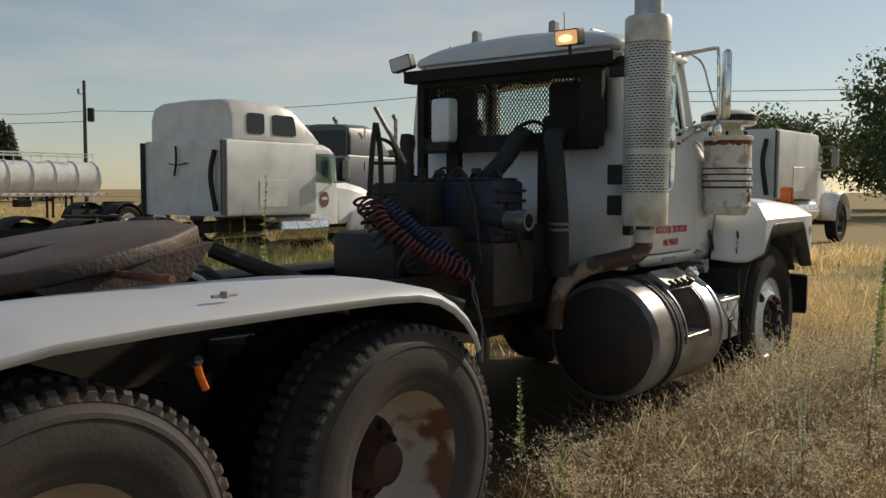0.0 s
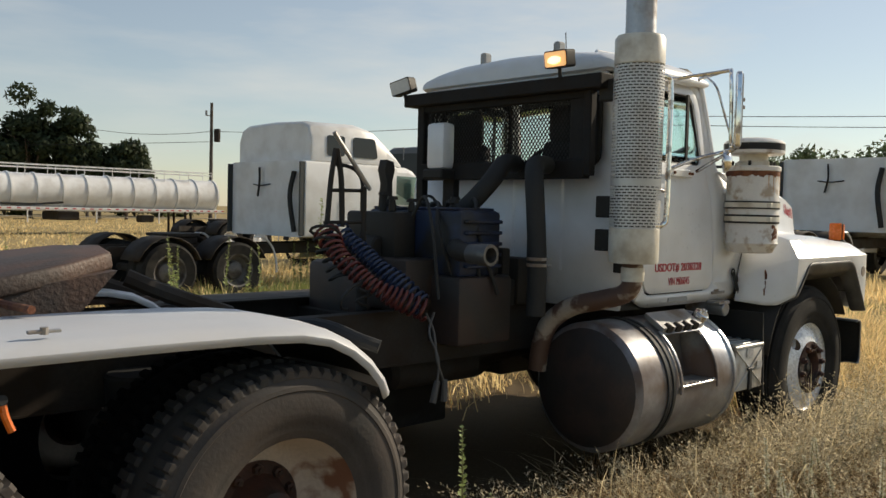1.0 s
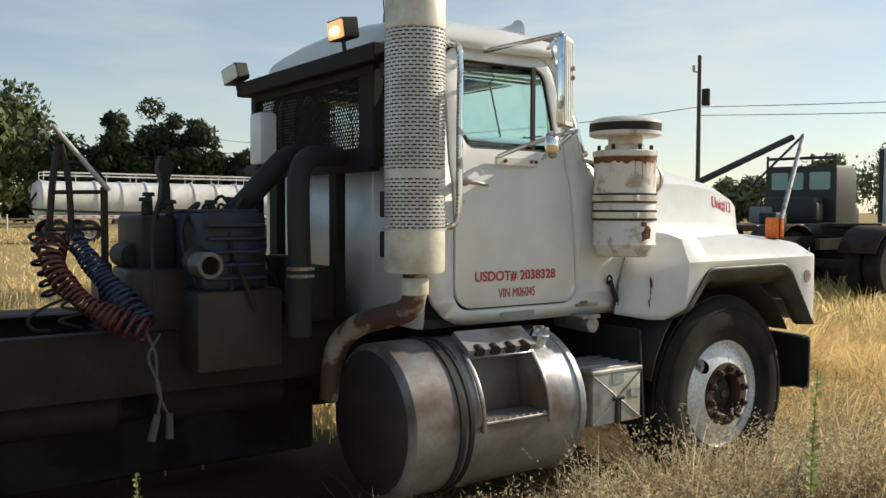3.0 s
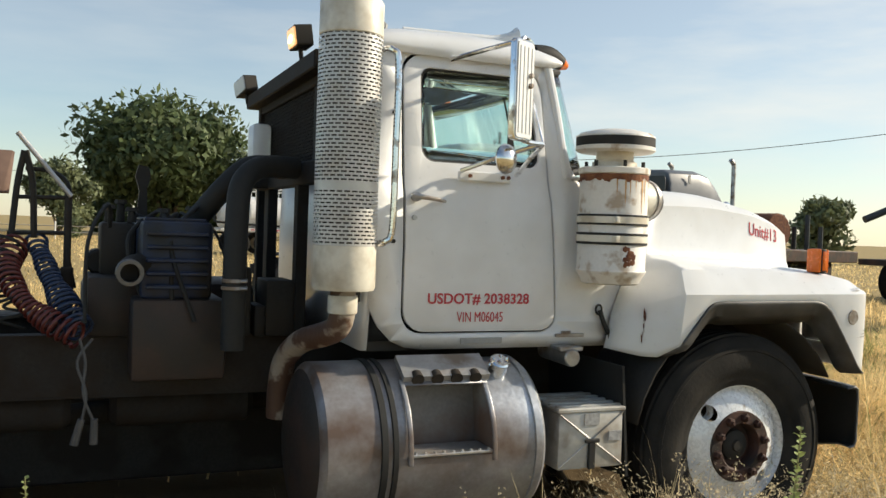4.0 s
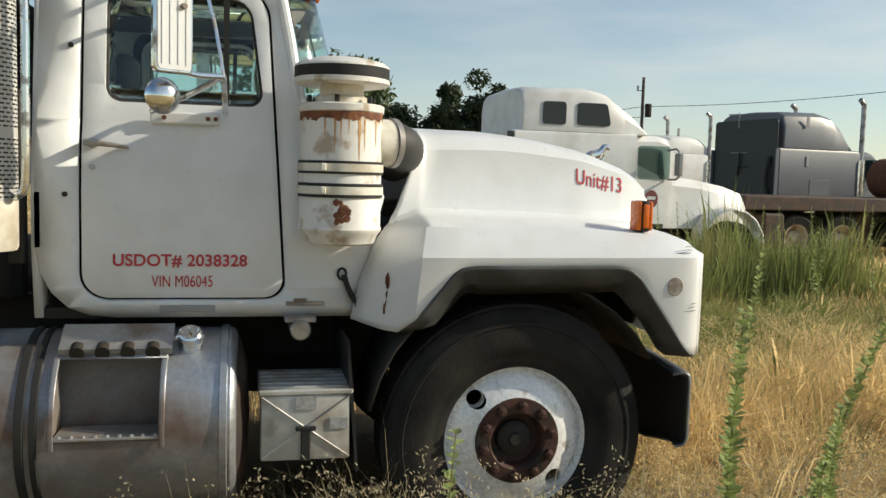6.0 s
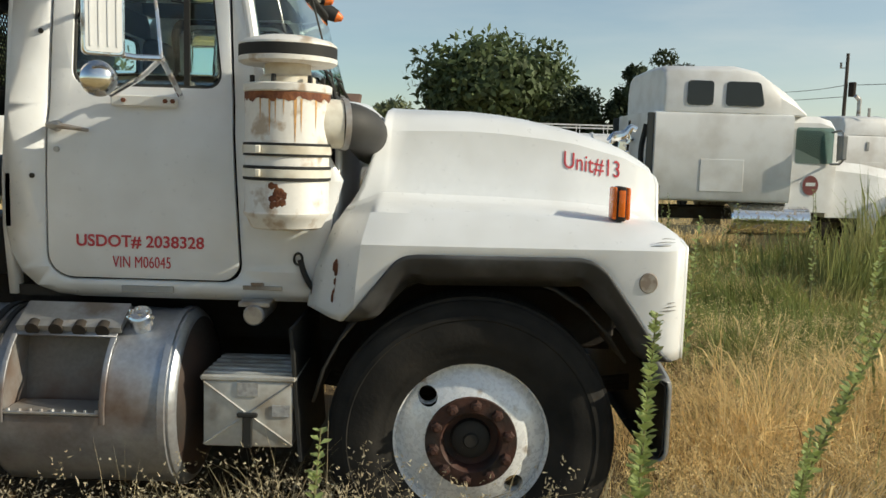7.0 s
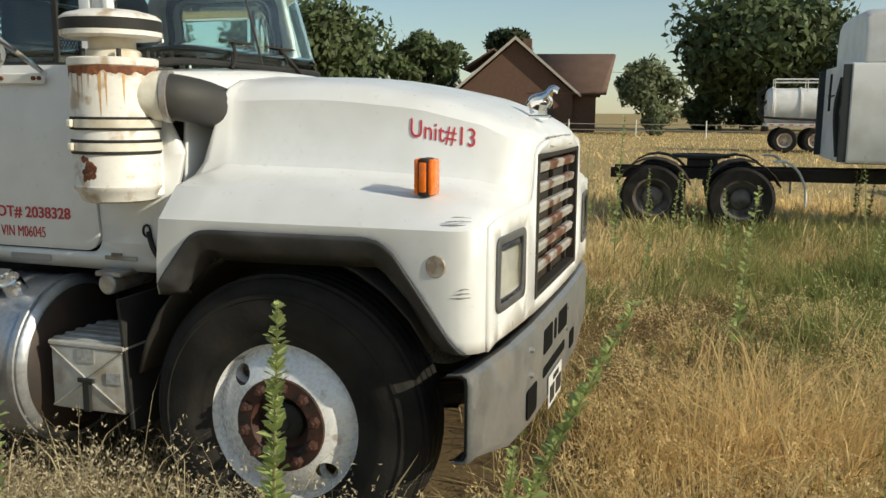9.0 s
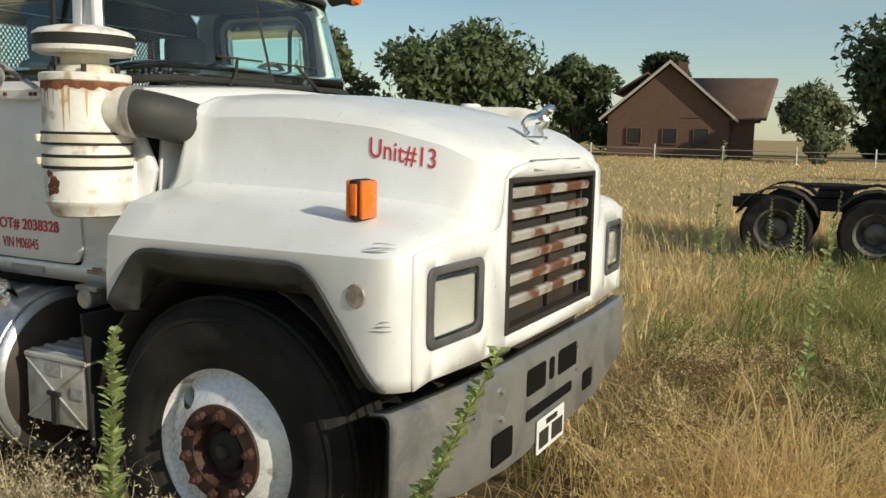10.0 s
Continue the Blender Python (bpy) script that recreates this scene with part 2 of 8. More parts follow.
def tube(bm, pts, r, seg=10, n=6, smooth_it=True, cap=True):
    path = smooth_path(pts, n) if smooth_it else [Vector(q) for q in pts]
    prev, up = None, Vector((0.13, 0.21, 1)).normalized()
    for i, p in enumerate(path):
        d = (path[min(i + 1, len(path) - 1)] - path[max(i - 1, 0)]).normalized()
        side = d.cross(up)
        if side.length < 0.05:
            side = d.cross(Vector((1, 0, 0)))
        side.normalize()
        up = side.cross(d).normalized()
        ri = r(i / (len(path) - 1)) if callable(r) else r
        ring = [bm.verts.new(p + (side * math.cos(2 * math.pi * k / seg) + up * math.sin(2 * math.pi * k / seg)) * ri) for k in range(seg)]
        if prev:
            for k in range(seg):
                bm.faces.new((prev[k], prev[(k + 1) % seg], ring[(k + 1) % seg], ring[k]))
        elif cap:
            bm.faces.new(ring[::-1])
        prev = ring
    if cap:
        bm.faces.new(prev)

def loft(bm, rings, closed=False, caps=False):
    vs = [[bm.verts.new(Vector(p)) for p in ring] for ring in rings]
    for a, b in zip(vs, vs[1:]):
        n = len(a)
        for i in range(n if closed else n - 1):
            j = (i + 1) % n
            try:
                bm.faces.new((a[i], a[j], b[j], b[i]))
            except ValueError:
                pass
    if caps:
        bm.faces.new(vs[0][::-1])
        bm.faces.new(vs[-1])
    return vs

def prism(bm, pts, offset):
    """A flat outline pushed out by a vector."""
    o = Vector(offset)
    a = [bm.verts.new(Vector(p)) for p in pts]
    b = [bm.verts.new(Vector(p) + o) for p in pts]
    bm.faces.new(a)
    bm.faces.new(b[::-1])
    for i in range(len(a)):
        j = (i + 1) % len(a)
        bm.faces.new((a[i], b[i], b[j], a[j]))

def rounded(x0, z0, x1, z1, r, n=5):
    """Rounded rectangle; r: one radius, or four from the lower left corner counter-clockwise."""
    rs = (r,) * 4 if not isinstance(r, (tuple, list)) else r
    out = []
    for (cx, cz, s0), q in zip(((x0 + rs[0], z0 + rs[0], 180), (x1 - rs[1], z0 + rs[1], 270), (x1 - rs[2], z1 - rs[2], 0), (x0 + rs[3], z1 - rs[3], 90)), rs):
        for k in range(n + 1):
            a = radians(s0 + 90 * k / n)
            out.append((cx + q * math.cos(a), cz + q * math.sin(a)))
    return out

def sheet(bm, outer, holes, place, cuts=(), axis=1):
    """A sheet from a flat outline with holes, cut along levels of its second axis and then bent by place(u, v)."""
    edges = []
    for loop in (outer, *holes):
        vs = [bm.verts.new((u, v, 0)) for u, v in loop]
        edges += [bm.edges.new((vs[i], vs[(i + 1) % len(vs)])) for i in range(len(vs))]
    bmesh.ops.triangle_fill(bm, use_beauty=True, use_dissolve=False, edges=edges, normal=(0, 0, 1))
    for c in cuts:
        no = (0, 1, 0) if axis == 1 else (1, 0, 0)
        co = (0, c, 0) if axis == 1 else (c, 0, 0)
        bmesh.ops.bisect_plane(bm, geom=bm.verts[:] + bm.edges[:] + bm.faces[:], plane_co=co, plane_no=no)
    for v in bm.verts:
        v.co = Vector(place(v.co.x, v.co.y))

def solid(ob, thickness, offset=-1.0, bevel=0.0):
    s = ob.modifiers.new("thickness", "SOLIDIFY")
    s.thickness, s.offset = thickness, offset
    if bevel:
        b = ob.modifiers.new("edge", "BEVEL")
        b.width, b.segments, b.limit_method, b.angle_limit = bevel, 2, "ANGLE", radians(40)
    return ob

def soften(ob, width=0.01, seg=2, angle=35):
    b = ob.modifiers.new("edge", "BEVEL")
    b.width, b.segments, b.limit_method, b.angle_limit = width, seg, "ANGLE", radians(angle)
    return ob

def mirrored(pts):
    return [(p[0], -p[1], p[2]) for p in pts]

def letters(name, text, size, m, material, parent, depth=0.0015, wide=1.0, bold=0.0, label=""):
    cu = bpy.data.curves.new(name, "FONT")
    cu.body, cu.size, cu.extrude, cu.offset = text, 1.0, depth / size, bold / size
    cu.space_character = 1.02
    tmp = bpy.data.objects.new("tmp_text", cu)
    scene.collection.objects.link(tmp)
    bpy.context.view_layer.update()
    me = bpy.data.meshes.new_from_object(tmp.evaluated_get(bpy.context.evaluated_depsgraph_get()))
    bpy.data.objects.remove(tmp)
    me.transform(m @ Matrix.Diagonal((wide * size, size, size, 1)))
    me.materials.clear()
    me.materials.append(material)
    return part(name, me, material, parent, label)

# ---- the white day-cab tractor ----
truck = thing("tractor_truck", (-2.0, 0, 0), "white day-cab tractor truck with red lettering, parked in dry grass", "truck")

def lerp_table(table, v):
    if v <= table[0][0]:
        return table[0][1]
    for (a, p), (b, q) in zip(table, table[1:]):
        if v <= b:
            return p + (q - p) * (v - a) / (b - a)
    return table[-1][1]

CAB_Y = ((0.98, 0.945), (1.03, 0.972), (1.10, 0.985), (1.45, 0.985), (1.62, 0.972), (1.72, 0.945), (1.98, 0.915), (2.20, 0.885), (2.28, 0.870))
def cab_y(z):
    return lerp_table(CAB_Y, z)
ZCUTS = (1.03, 1.10, 1.25, 1.45, 1.54, 1.62, 1.67, 1.72, 1.85, 1.98, 2.10, 2.20)

def slanted(pts, z0=1.66, k=0.13, x_from=-1.1):
    """Leans the front edge of an outline back above the belt line."""
    return [(x - max(0.0, z - z0) * k if x > x_from else x, z) for x, z in pts]

DOOR = slanted(rounded(-1.4220, 1.0530, -0.6780, 2.2590, (0.10, 0.075, 0.12, 0.10), 6))
DOOR_IN = slanted(rounded(-1.411, 1.064, -0.689, 2.248, (0.095, 0.07, 0.115, 0.095), 6))
WINDOW = slanted(rounded(-1.335, 1.787, -0.745, 2.195, (0.06, 0.06, 0.07, 0.05), 5))
for side, s in (("right", -1), ("left", 1)):
    bm = bmesh.new()
    outer = [(-0.345, 0.985), (-0.355, 1.15), (-0.335, 1.33), (-0.300, 1.46), (-0.42, 1.66), (-0.565, 1.74), (-0.60, 1.80), (-0.70, 2.225), (-0.72, 2.262), (-1.52, 2.268)]
    outer += [(-1.565, 2.20), (-1.572, 1.70), (-1.572, 1.25), (-1.555, 1.16), (-1.515, 1.08), (-1.46, 1.025), (-1.39, 0.995), (-1.30, 0.985)]
    sheet(bm, outer[::-1], [DOOR], lambda x, z: (x, s * cab_y(z), z), ZCUTS)
    cs = part("cab_side_panel", bm, WHITE, truck)
    solid(cs, 0.03, -1 if s < 0 else 1)
    bm = bmesh.new()
    sheet(bm, DOOR_IN, [WINDOW], lambda x, z: (x, s * (cab_y(z) + 0.003), z), ZCUTS)
    door = part("cab_door", bm, WHITE, truck)
    solid(door, 0.035, -1 if s < 0 else 1, 0.004)
    bm = bmesh.new()
    sheet(bm, slanted(rounded(-1.43, 1.045, -0.67, 2.265, 0.1, 6)), [slanted(rounded(-1.39, 1.09, -0.71, 2.225, 0.09, 6))], lambda x, z: (x, s * (cab_y(z) - 0.018), z), ZCUTS)
    solid(part("door_seal", bm, SEAM_AND_SHADE, door, "black rubber seal"), 0.012, -1 if s < 0 else 1)
    bm = bmesh.new()
    sheet(bm, slanted(rounded(-1.34, 1.782, -0.74, 2.20, 0.06, 5)), [], lambda x, z: (x, s * (cab_y(z) - 0.017), z), ZCUTS)
    glass = part("door_window", bm, GLASS, door, "green tinted side glass")
    solid(glass, 0.004, -1)
    glass.visible_shadow = False
    bm = bmesh.new()
    sheet(bm, slanted(rounded(-1.345, 1.777, -0.735, 2.205, 0.06, 5)), [slanted(rounded(-1.325, 1.797, -0.755, 2.185, 0.055, 5))], lambda x, z: (x, s * (cab_y(z) - 0.010), z), ZCUTS)
    solid(part("window_seal", bm, HOSE, door, "black rubber window seal"), 0.010, -1 if s < 0 else 1)
    bm = bmesh.new()
    box(bm, (-0.905, s * 0.914, 1.99), (0.022, 0.012, 0.40))
    part("quarter_window_divider", bm, HOSE, door)
    # lever handle with its round boss, and the lock
    bm = bmesh.new()
    cyl(bm, (-1.372, s * 0.975, 1.632), (-1.372, s * 1.015, 1.632), 0.021, 0.018, 16, 0.004)
    tube(bm, [(-1.395, s * 1.008, 1.634), (-1.36, s * 1.018, 1.632), (-1.30, s * 1.016, 1.626), (-1.245, s * 1.006, 1.618)], lambda t: 0.014 - 0.007 * t, 8)
    part("door_handle", bm, DULL_METAL, door, "dark lever handle")
    bm = bmesh.new()
    cyl(bm, (-1.375, s * 0.975, 1.545), (-1.375, s * 0.992, 1.545), 0.012, 0.010, 14)
    part("door_lock", bm, DULL_METAL, door)
    # mirror foot along the belt
    bm = bmesh.new()
    box(bm, (-1.05, s * 0.968, 1.733), (0.25, 0.02, 0.045), 0.006)
    foot = part("mirror_foot", bm, WHITE, door)
    for bx in (-1.124, -0.968, -0.94):
        bm = bmesh.new()
        cyl(bm, (bx, s * 0.975, 1.734), (bx, s * 0.986, 1.734), 0.009, None, 6)
        part("bolt", bm, RUST, foot)
    for bx, bz in ((-1.467, 1.444), (-1.455, 1.986)):
        bm = bmesh.new()
        cyl(bm, (bx, s * (cab_y(bz) - 0.004), bz), (bx, s * (cab_y(bz) + 0.008), bz), 0.010, None, 8)
        part("bolt", bm, BLACK, cs)
    # plates under the door
    bm = bmesh.new()
    box(bm, (-1.04, s * 0.975, 1.022), (0.20, 0.006, 0.026), 0.002)
    part("sill_plate", bm, GREY_TRIM, cs, "worn yellow and grey sill decal")
    bm = bmesh.new()
    box(bm, (-0.60, s * 0.981, 1.040), (0.15, 0.008, 0.016), 0.002)
    box(bm, (-0.62, s * 0.981, 1.054), (0.05, 0.007, 0.012), 0.002)
    part("badge_strip", bm, DULL_METAL, cs)

# cab rear wall, roof, floor and firewall
bm = bmesh.new()
rear = [(-0.945, 0.985), (0.945, 0.985), (0.985, 1.25), (0.985, 1.45), (0.945, 1.72), (0.885, 2.20), (0.80, 2.27), (-0.80, 2.27), (-0.885, 2.20), (-0.945, 1.72), (-0.985, 1.45), (-0.985, 1.25)]
sheet(bm, rear, [rounded(-0.80, 1.76, 0.80, 2.13, 0.06, 4)], lambda y, z: (-1.568, y, z))
solid(part("cab_rear_wall", bm, WHITE, truck), 0.03, 0)
# only the seal is built; the pane is omitted so nothing reflects in it
bm = bmesh.new()
sheet(bm, rounded(-0.815, 1.745, 0.815, 2.145, 0.07, 4), [rounded(-0.785, 1.775, 0.785, 2.115, 0.05, 4)], lambda y, z: (-1.590, y, z))
solid(part("rear_window", bm, HOSE, truck, "black rubber seal of the rear window, its pane left out against reflections"), 0.02, 0)
bm = bmesh.new()
sheet(bm, [(y * 0.96, z) for y, z in rear], [rounded(-0.80, 1.76, 0.80, 2.13, 0.06, 4)], lambda y, z: (-1.540, y, z))
solid(part("rear_lining", bm, INTERIOR, truck, "dark lining of the cab's rear wall"), 0.006, 0)
for y in (-0.55, -0.10, 0.50):
    bm = bmesh.new()
    box(bm, (-1.578, y, 1.45), (0.012, 0.03, 0.56), 0.004)
    part("rear_wall_rib", bm, WHITE, truck)
bm = bmesh.new()
ROOF = []
for x, inset, z in ((-1.605, 0.06, 2.290), (-1.60, 0.03, 2.310), (-1.56, 0.02, 2.33), (-1.40, 0.015, 2.352), (-1.10, 0.01, 2.362), (-0.90, 0.01, 2.356), (-0.76, 0.012, 2.335), (-0.675, 0.02, 2.305), (-0.645, 0.04, 2.285)):
    half = []
    for k, (fy, fz) in enumerate(((0.985, -0.040), (0.998, -0.022), (1.0, 0.0), (0.985, 0.028), (0.945, 0.060), (0.86, 0.092), (0.72, 0.120), (0.5, 0.145), (0.0, 0.165))):
        drop = (z - 2.262) / 0.1
        half.append((x if k else x, -(0.93 - inset) * fy, 2.285 + fz * min(1, max(0.12, drop)) + (0.0 if k > 2 else -0.005)))
    ROOF.append(half + [(p[0], -p[1], p[2]) for p in half[-2::-1]])
ROOF = [[(p[0] + (0.10 * (1 - (p[1] / 0.93) ** 2) if i > 5 else 0.0), p[1], p[2]) for p in r] for i, r in enumerate(ROOF)]
vs = loft(bm, ROOF)
bm.faces.new(vs[0])
bm.faces.new(vs[-1][::-1])
bm.faces.new([r[0] for r in vs] + [r[-1] for r in vs[::-1]])
roof = part("cab_roof", bm, WHITE, truck, "", None, 50)
bm = bmesh.new()
tube(bm, [(-1.57, -0.893, 2.262), (-1.1, -0.897, 2.268), (-0.70, -0.893, 2.262)], 0.012, 8, 4)
part("drip_rail", bm, WHITE, truck)
bm = bmesh.new()
loft(bm, [[(-0.35, -0.93, 1.0), (-0.35, 0.93, 1.0)], [(-0.33, -0.93, 1.40), (-0.33, 0.93, 1.40)], [(-0.33, -0.90, 1.66), (-0.26, 0.0, 1.72), (-0.33, 0.90, 1.66)][::2]])
solid(part("firewall", bm, WHITE, truck), 0.02, 0)
bm = bmesh.new()
box(bm, (-0.95, 0, 1.0), (1.22, 1.86, 0.04))
part("cab_floor", bm, BLACK, truck)
# cowl top from the windscreen base to the hood
bm = bmesh.new()
COWL = []
for k in range(13):
    y = -0.95 + 1.9 * k / 12
    c = 1 - (y / 0.95) ** 2
    COWL.append([(-0.60 + 0.19 * c ** 0.6, y, 1.765 + 0.035 * c), (-0.50 + 0.22 * c ** 0.6, y * 0.99, 1.755 + 0.03 * c), (-0.30 + 0.10 * c, y * 0.97, 1.66 + 0.06 * c)])
loft(bm, COWL)
solid(part("cowl_top", bm, WHITE, truck), 0.015)
# windscreen, wrapped round to the pillars
bm = bmesh.new()
WS = []
for k in range(25):
    u = math.sin(radians(-90 + 180 * k / 24))
    c = (1 - abs(u) ** 12)
    bot = Vector((-0.605 + 0.17 * c, 0.925 * u, 1.775 + 0.035 * c))
    top = Vector((-0.690 + 0.13 * c, 0.865 * u, 2.235 + 0.035 * c))
    WS.append([bot.lerp(top, j / 6) for j in range(7)])
loft(bm, WS)
ws = part("windscreen", bm, GLASS, truck, "green tinted wrap-round windscreen")
solid(ws, 0.004, 0)
ws.visible_shadow = False
bm = bmesh.new()
tube(bm, [w[0] for w in WS], 0.016, 8, 2)
tube(bm, [w[-1] for w in WS], 0.014, 8, 2)
part("windscreen_seal", bm, HOSE, ws, "black rubber seal")
bm = bmesh.new()
tube(bm, [WS[12][0], WS[12][-1]], 0.007, 8, 2)
part("windscreen_divider", bm, HOSE, ws)
for s in (-1, 1):
    bm = bmesh.new()
    tube(bm, [(-0.625, s * 0.93, 1.75), (-0.66, s * 0.905, 2.0), (-0.71, s * 0.875, 2.26)], 0.022, 10, 4)
    part("windscreen_pillar", bm, WHITE, truck)
    bm = bmesh.new()
    tube(bm, [(-0.40, s * 0.42, 1.79), (-0.42, s * 0.34, 1.84), (-0.465, s * 0.26, 1.92)], 0.008, 6, 4)
    box(bm, (-0.452, s * 0.25, 1.915), (0.008, 0.36, 0.008), 0, Matrix.Identity(4))
    part("wiper", bm, BLACK, truck)
# seats and wheel inside
for s in (-1, 1.35):
    bm = bmesh.new()
    box(bm, (-1.22, s * 0.45, 1.45), (0.48, 0.50, 0.16), 0.04, None, 2)
    box(bm, (-1.42, s * 0.45, 1.66), (0.12, 0.46, 0.50), 0.05, None, 3)
    box(bm, (-1.43, s * 0.45, 2.00), (0.10, 0.34, 0.22), 0.045, None, 3)
    part("seat", bm, INTERIOR, truck)
bm = bmesh.new()
box(bm, (-1.10, 0, 2.262), (0.86, 1.66, 0.02), 0.006)
part("headliner", bm, INTERIOR, truck, "dark cab headliner")
bm = bmesh.new()
box(bm, (-0.56, 0, 1.60), (0.26, 1.80, 0.32), 0.05, None, 2)
part("dashboard", bm, INTERIOR, truck)
bm = bmesh.new()
bmesh.ops.create_cone(bm, segments=8, radius1=0.02, radius2=0.02, depth=0.3, matrix=pose(-0.74, 0.45, 1.68, 0, 50, 0))
circle = [(-0.82 + 0.10 * math.sin(a), 0.45 + 0.21 * math.cos(a), 1.78 + 0.16 * math.sin(a)) for a in [2 * math.pi * k / 24 for k in range(25)]]
tube(bm, circle, 0.014, 8, 1, False)
part("steering_wheel", bm, BLACK, truck)

# the tractor's middle lies at y = -0.12: what was drawn evenly about y = 0 is drawn in on its left side
moved = set()
def recentre(names, k=0.84, nose=0.0):
    """Draws the left side of the named parts in by k; nose: how far the front of the hood is set back."""
    for ob in bpy.data.objects:
        if ob.type == "MESH" and ob.name.split(".")[0] in names and ob.name not in moved:
            moved.add(ob.name)
            for v in ob.data.vertices:
                if v.co.y > -0.6:
                    v.co.y = -0.6 + (v.co.y + 0.6) * k
                if nose and v.co.x > 0.3:
                    u = (v.co.x - 0.3) / 0.73
                    v.co.z -= 0.022 * u * min(1.0, max(0.0, (v.co.z - 1.25) / 0.2))
                    v.co.x -= nose * u
CAB_PARTS = {"cab_side_panel", "cab_door", "door_seal", "door_window", "window_seal", "quarter_window_divider", "door_handle", "door_lock", "mirror_foot", "bolt", "sill_plate", "badge_strip", "cab_rear_wall", "rear_window", "rear_lining",
             "rear_wall_rib", "cab_roof", "drip_rail", "firewall", "cab_floor", "cowl_top", "windscreen", "windscreen_seal", "windscreen_divider", "windscreen_pillar", "wiper", "seat", "headliner", "dashboard", "steering_wheel"}
recentre(CAB_PARTS, 0.80)

# ---- hood with its fenders ----
def sweep(y):
    """How far the nose falls back towards its outer corners."""
    return 0.02 * (max(0.0, abs(y) - 0.75) / 0.40) ** 1.3

def hood_half(x, part_of="skin"):
    """Right half of the hood's section at x, from the lip of the wheel arch to the middle of the top."""
    zb = lerp_table(((-0.40, 0.985), (-0.27, 0.955), (-0.215, 1.025), (-0.085, 1.190), (-0.05, 1.212), (0.0, 1.218), (0.58, 1.222), (0.64, 1.210), (0.69, 1.175), (0.78, 1.06), (0.90, 0.905), (0.94, 0.87)), x)
    yc = lerp_table(((-0.40, 1.00), (-0.30, 1.13), (-0.215, 1.285), (-0.12, 1.292), (0.86, 1.287), (0.93, 1.283), (0.97, 1.272), (1.0, 1.255), (1.02, 1.235), (1.03, 1.215)), x)
    zc = lerp_table(((-0.40, 1.13), (-0.215, 1.255), (0.80, 1.262), (0.95, 1.262), (1.03, 1.268)), x)
    yj = lerp_table(((-0.40, 0.95), (-0.20, 0.93), (0.6, 0.845), (0.83, 0.805), (0.94, 0.77), (1.0, 0.72), (1.03, 0.66)), x)
    zj = lerp_table(((-0.40, 1.36), (-0.20, 1.405), (0.6, 1.39), (0.85, 1.375), (0.97, 1.35), (1.015, 1.325), (1.03, 1.30)), x)
    zs = lerp_table(((-0.40, 1.665), (-0.20, 1.665), (0.2, 1.675), (0.6, 1.652), (0.85, 1.602), (1.0, 1.540), (1.03, 1.50)), x)
    zt = lerp_table(((-0.40, 1.765), (-0.20, 1.765), (0.2, 1.760), (0.45, 1.735), (0.69, 1.695), (0.86, 1.645), (0.98, 1.590), (1.03, 1.545)), x)
    ys = yj - 0.02 - 0.03 * max(0, x)
    lip_in = lerp_table(((-0.40, 0.0), (-0.26, 0.02), (-0.1, 0.045), (0.75, 0.045), (0.92, 0.035), (0.97, 0.0)), x)
    lx = lerp_table(((-0.26, 0.13), (-0.05, 0.06), (0.2, 0.0), (0.5, 0.0), (0.70, -0.08), (0.92, -0.13), (1.0, -0.10)), x)
    drop = lerp_table(((-0.26, 0.0), (-0.05, 0.09), (0.0, 0.105), (0.58, 0.10), (0.70, 0.07), (0.80, 0.02), (0.94, 0.0)), x)
    flare = [(x + lx * 0.7, -(yc - lip_in - 0.03), zb - drop - (0.004 if drop else 0)), (x + lx * 0.35, -(yc - 0.35 * lip_in), zb - 0.6 * drop), (x + lx * 0.05, -(yc + 0.001), zb - 0.10 * drop), (x, -(yc + 0.004), zb + 0.004)]
    if part_of == 'flare':
        return flare
    return [
        (x, -(yc - 0.002), zb - 0.002), (x, -(yc - 0.001), zb + 0.1 * (zc - zb)),
        (x, -yc, zb + 0.2 * (zc - zb)), (x, -(yc + 0.003), zb + 0.4 * (zc - zb)), (x, -(yc + 0.003), zc - 0.004), (x, -(yc - 0.005), zc + 0.003),
        (x, -(0.80 * yc + 0.20 * yj), zc + 0.70 * (zj - zc)), (x, -(0.45 * yc + 0.55 * yj), zc + 0.93 * (zj - zc)),
        (x, -(yj + 0.045), zj - 0.003), (x, -(yj + 0.006), zj + 0.014), (x, -(yj - 0.012), zj + 0.06),
        (x, -(0.4 * yj + 0.6 * ys), zs - 0.06 * (zs - zj)), (x, -(ys - 0.035), zs + 0.35 * (zt - zs)), (x, -(ys - 0.12), zs + 0.66 * (zt - zs)),
        (x, -ys * 0.55, zs + 0.90 * (zt - zs)), (x, -ys * 0.25, zt - 0.003), (x, 0.0, zt)]
REAR_EDGE = ((0.97, -0.43), (1.21, -0.38), (1.28, -0.34), (1.39, -0.26), (1.51, -0.19), (1.64, -0.16), (1.76, -0.145))
XS = [-0.40, -0.35, -0.30, -0.262, -0.235, -0.215, -0.17, -0.12, -0.06, -0.02, 0.06, 0.18, 0.3, 0.42, 0.54, 0.62, 0.67, 0.71, 0.75, 0.80, 0.85, 0.90, 0.94, 0.97, 0.995, 1.015, 1.03]
bm = bmesh.new()
rings = []
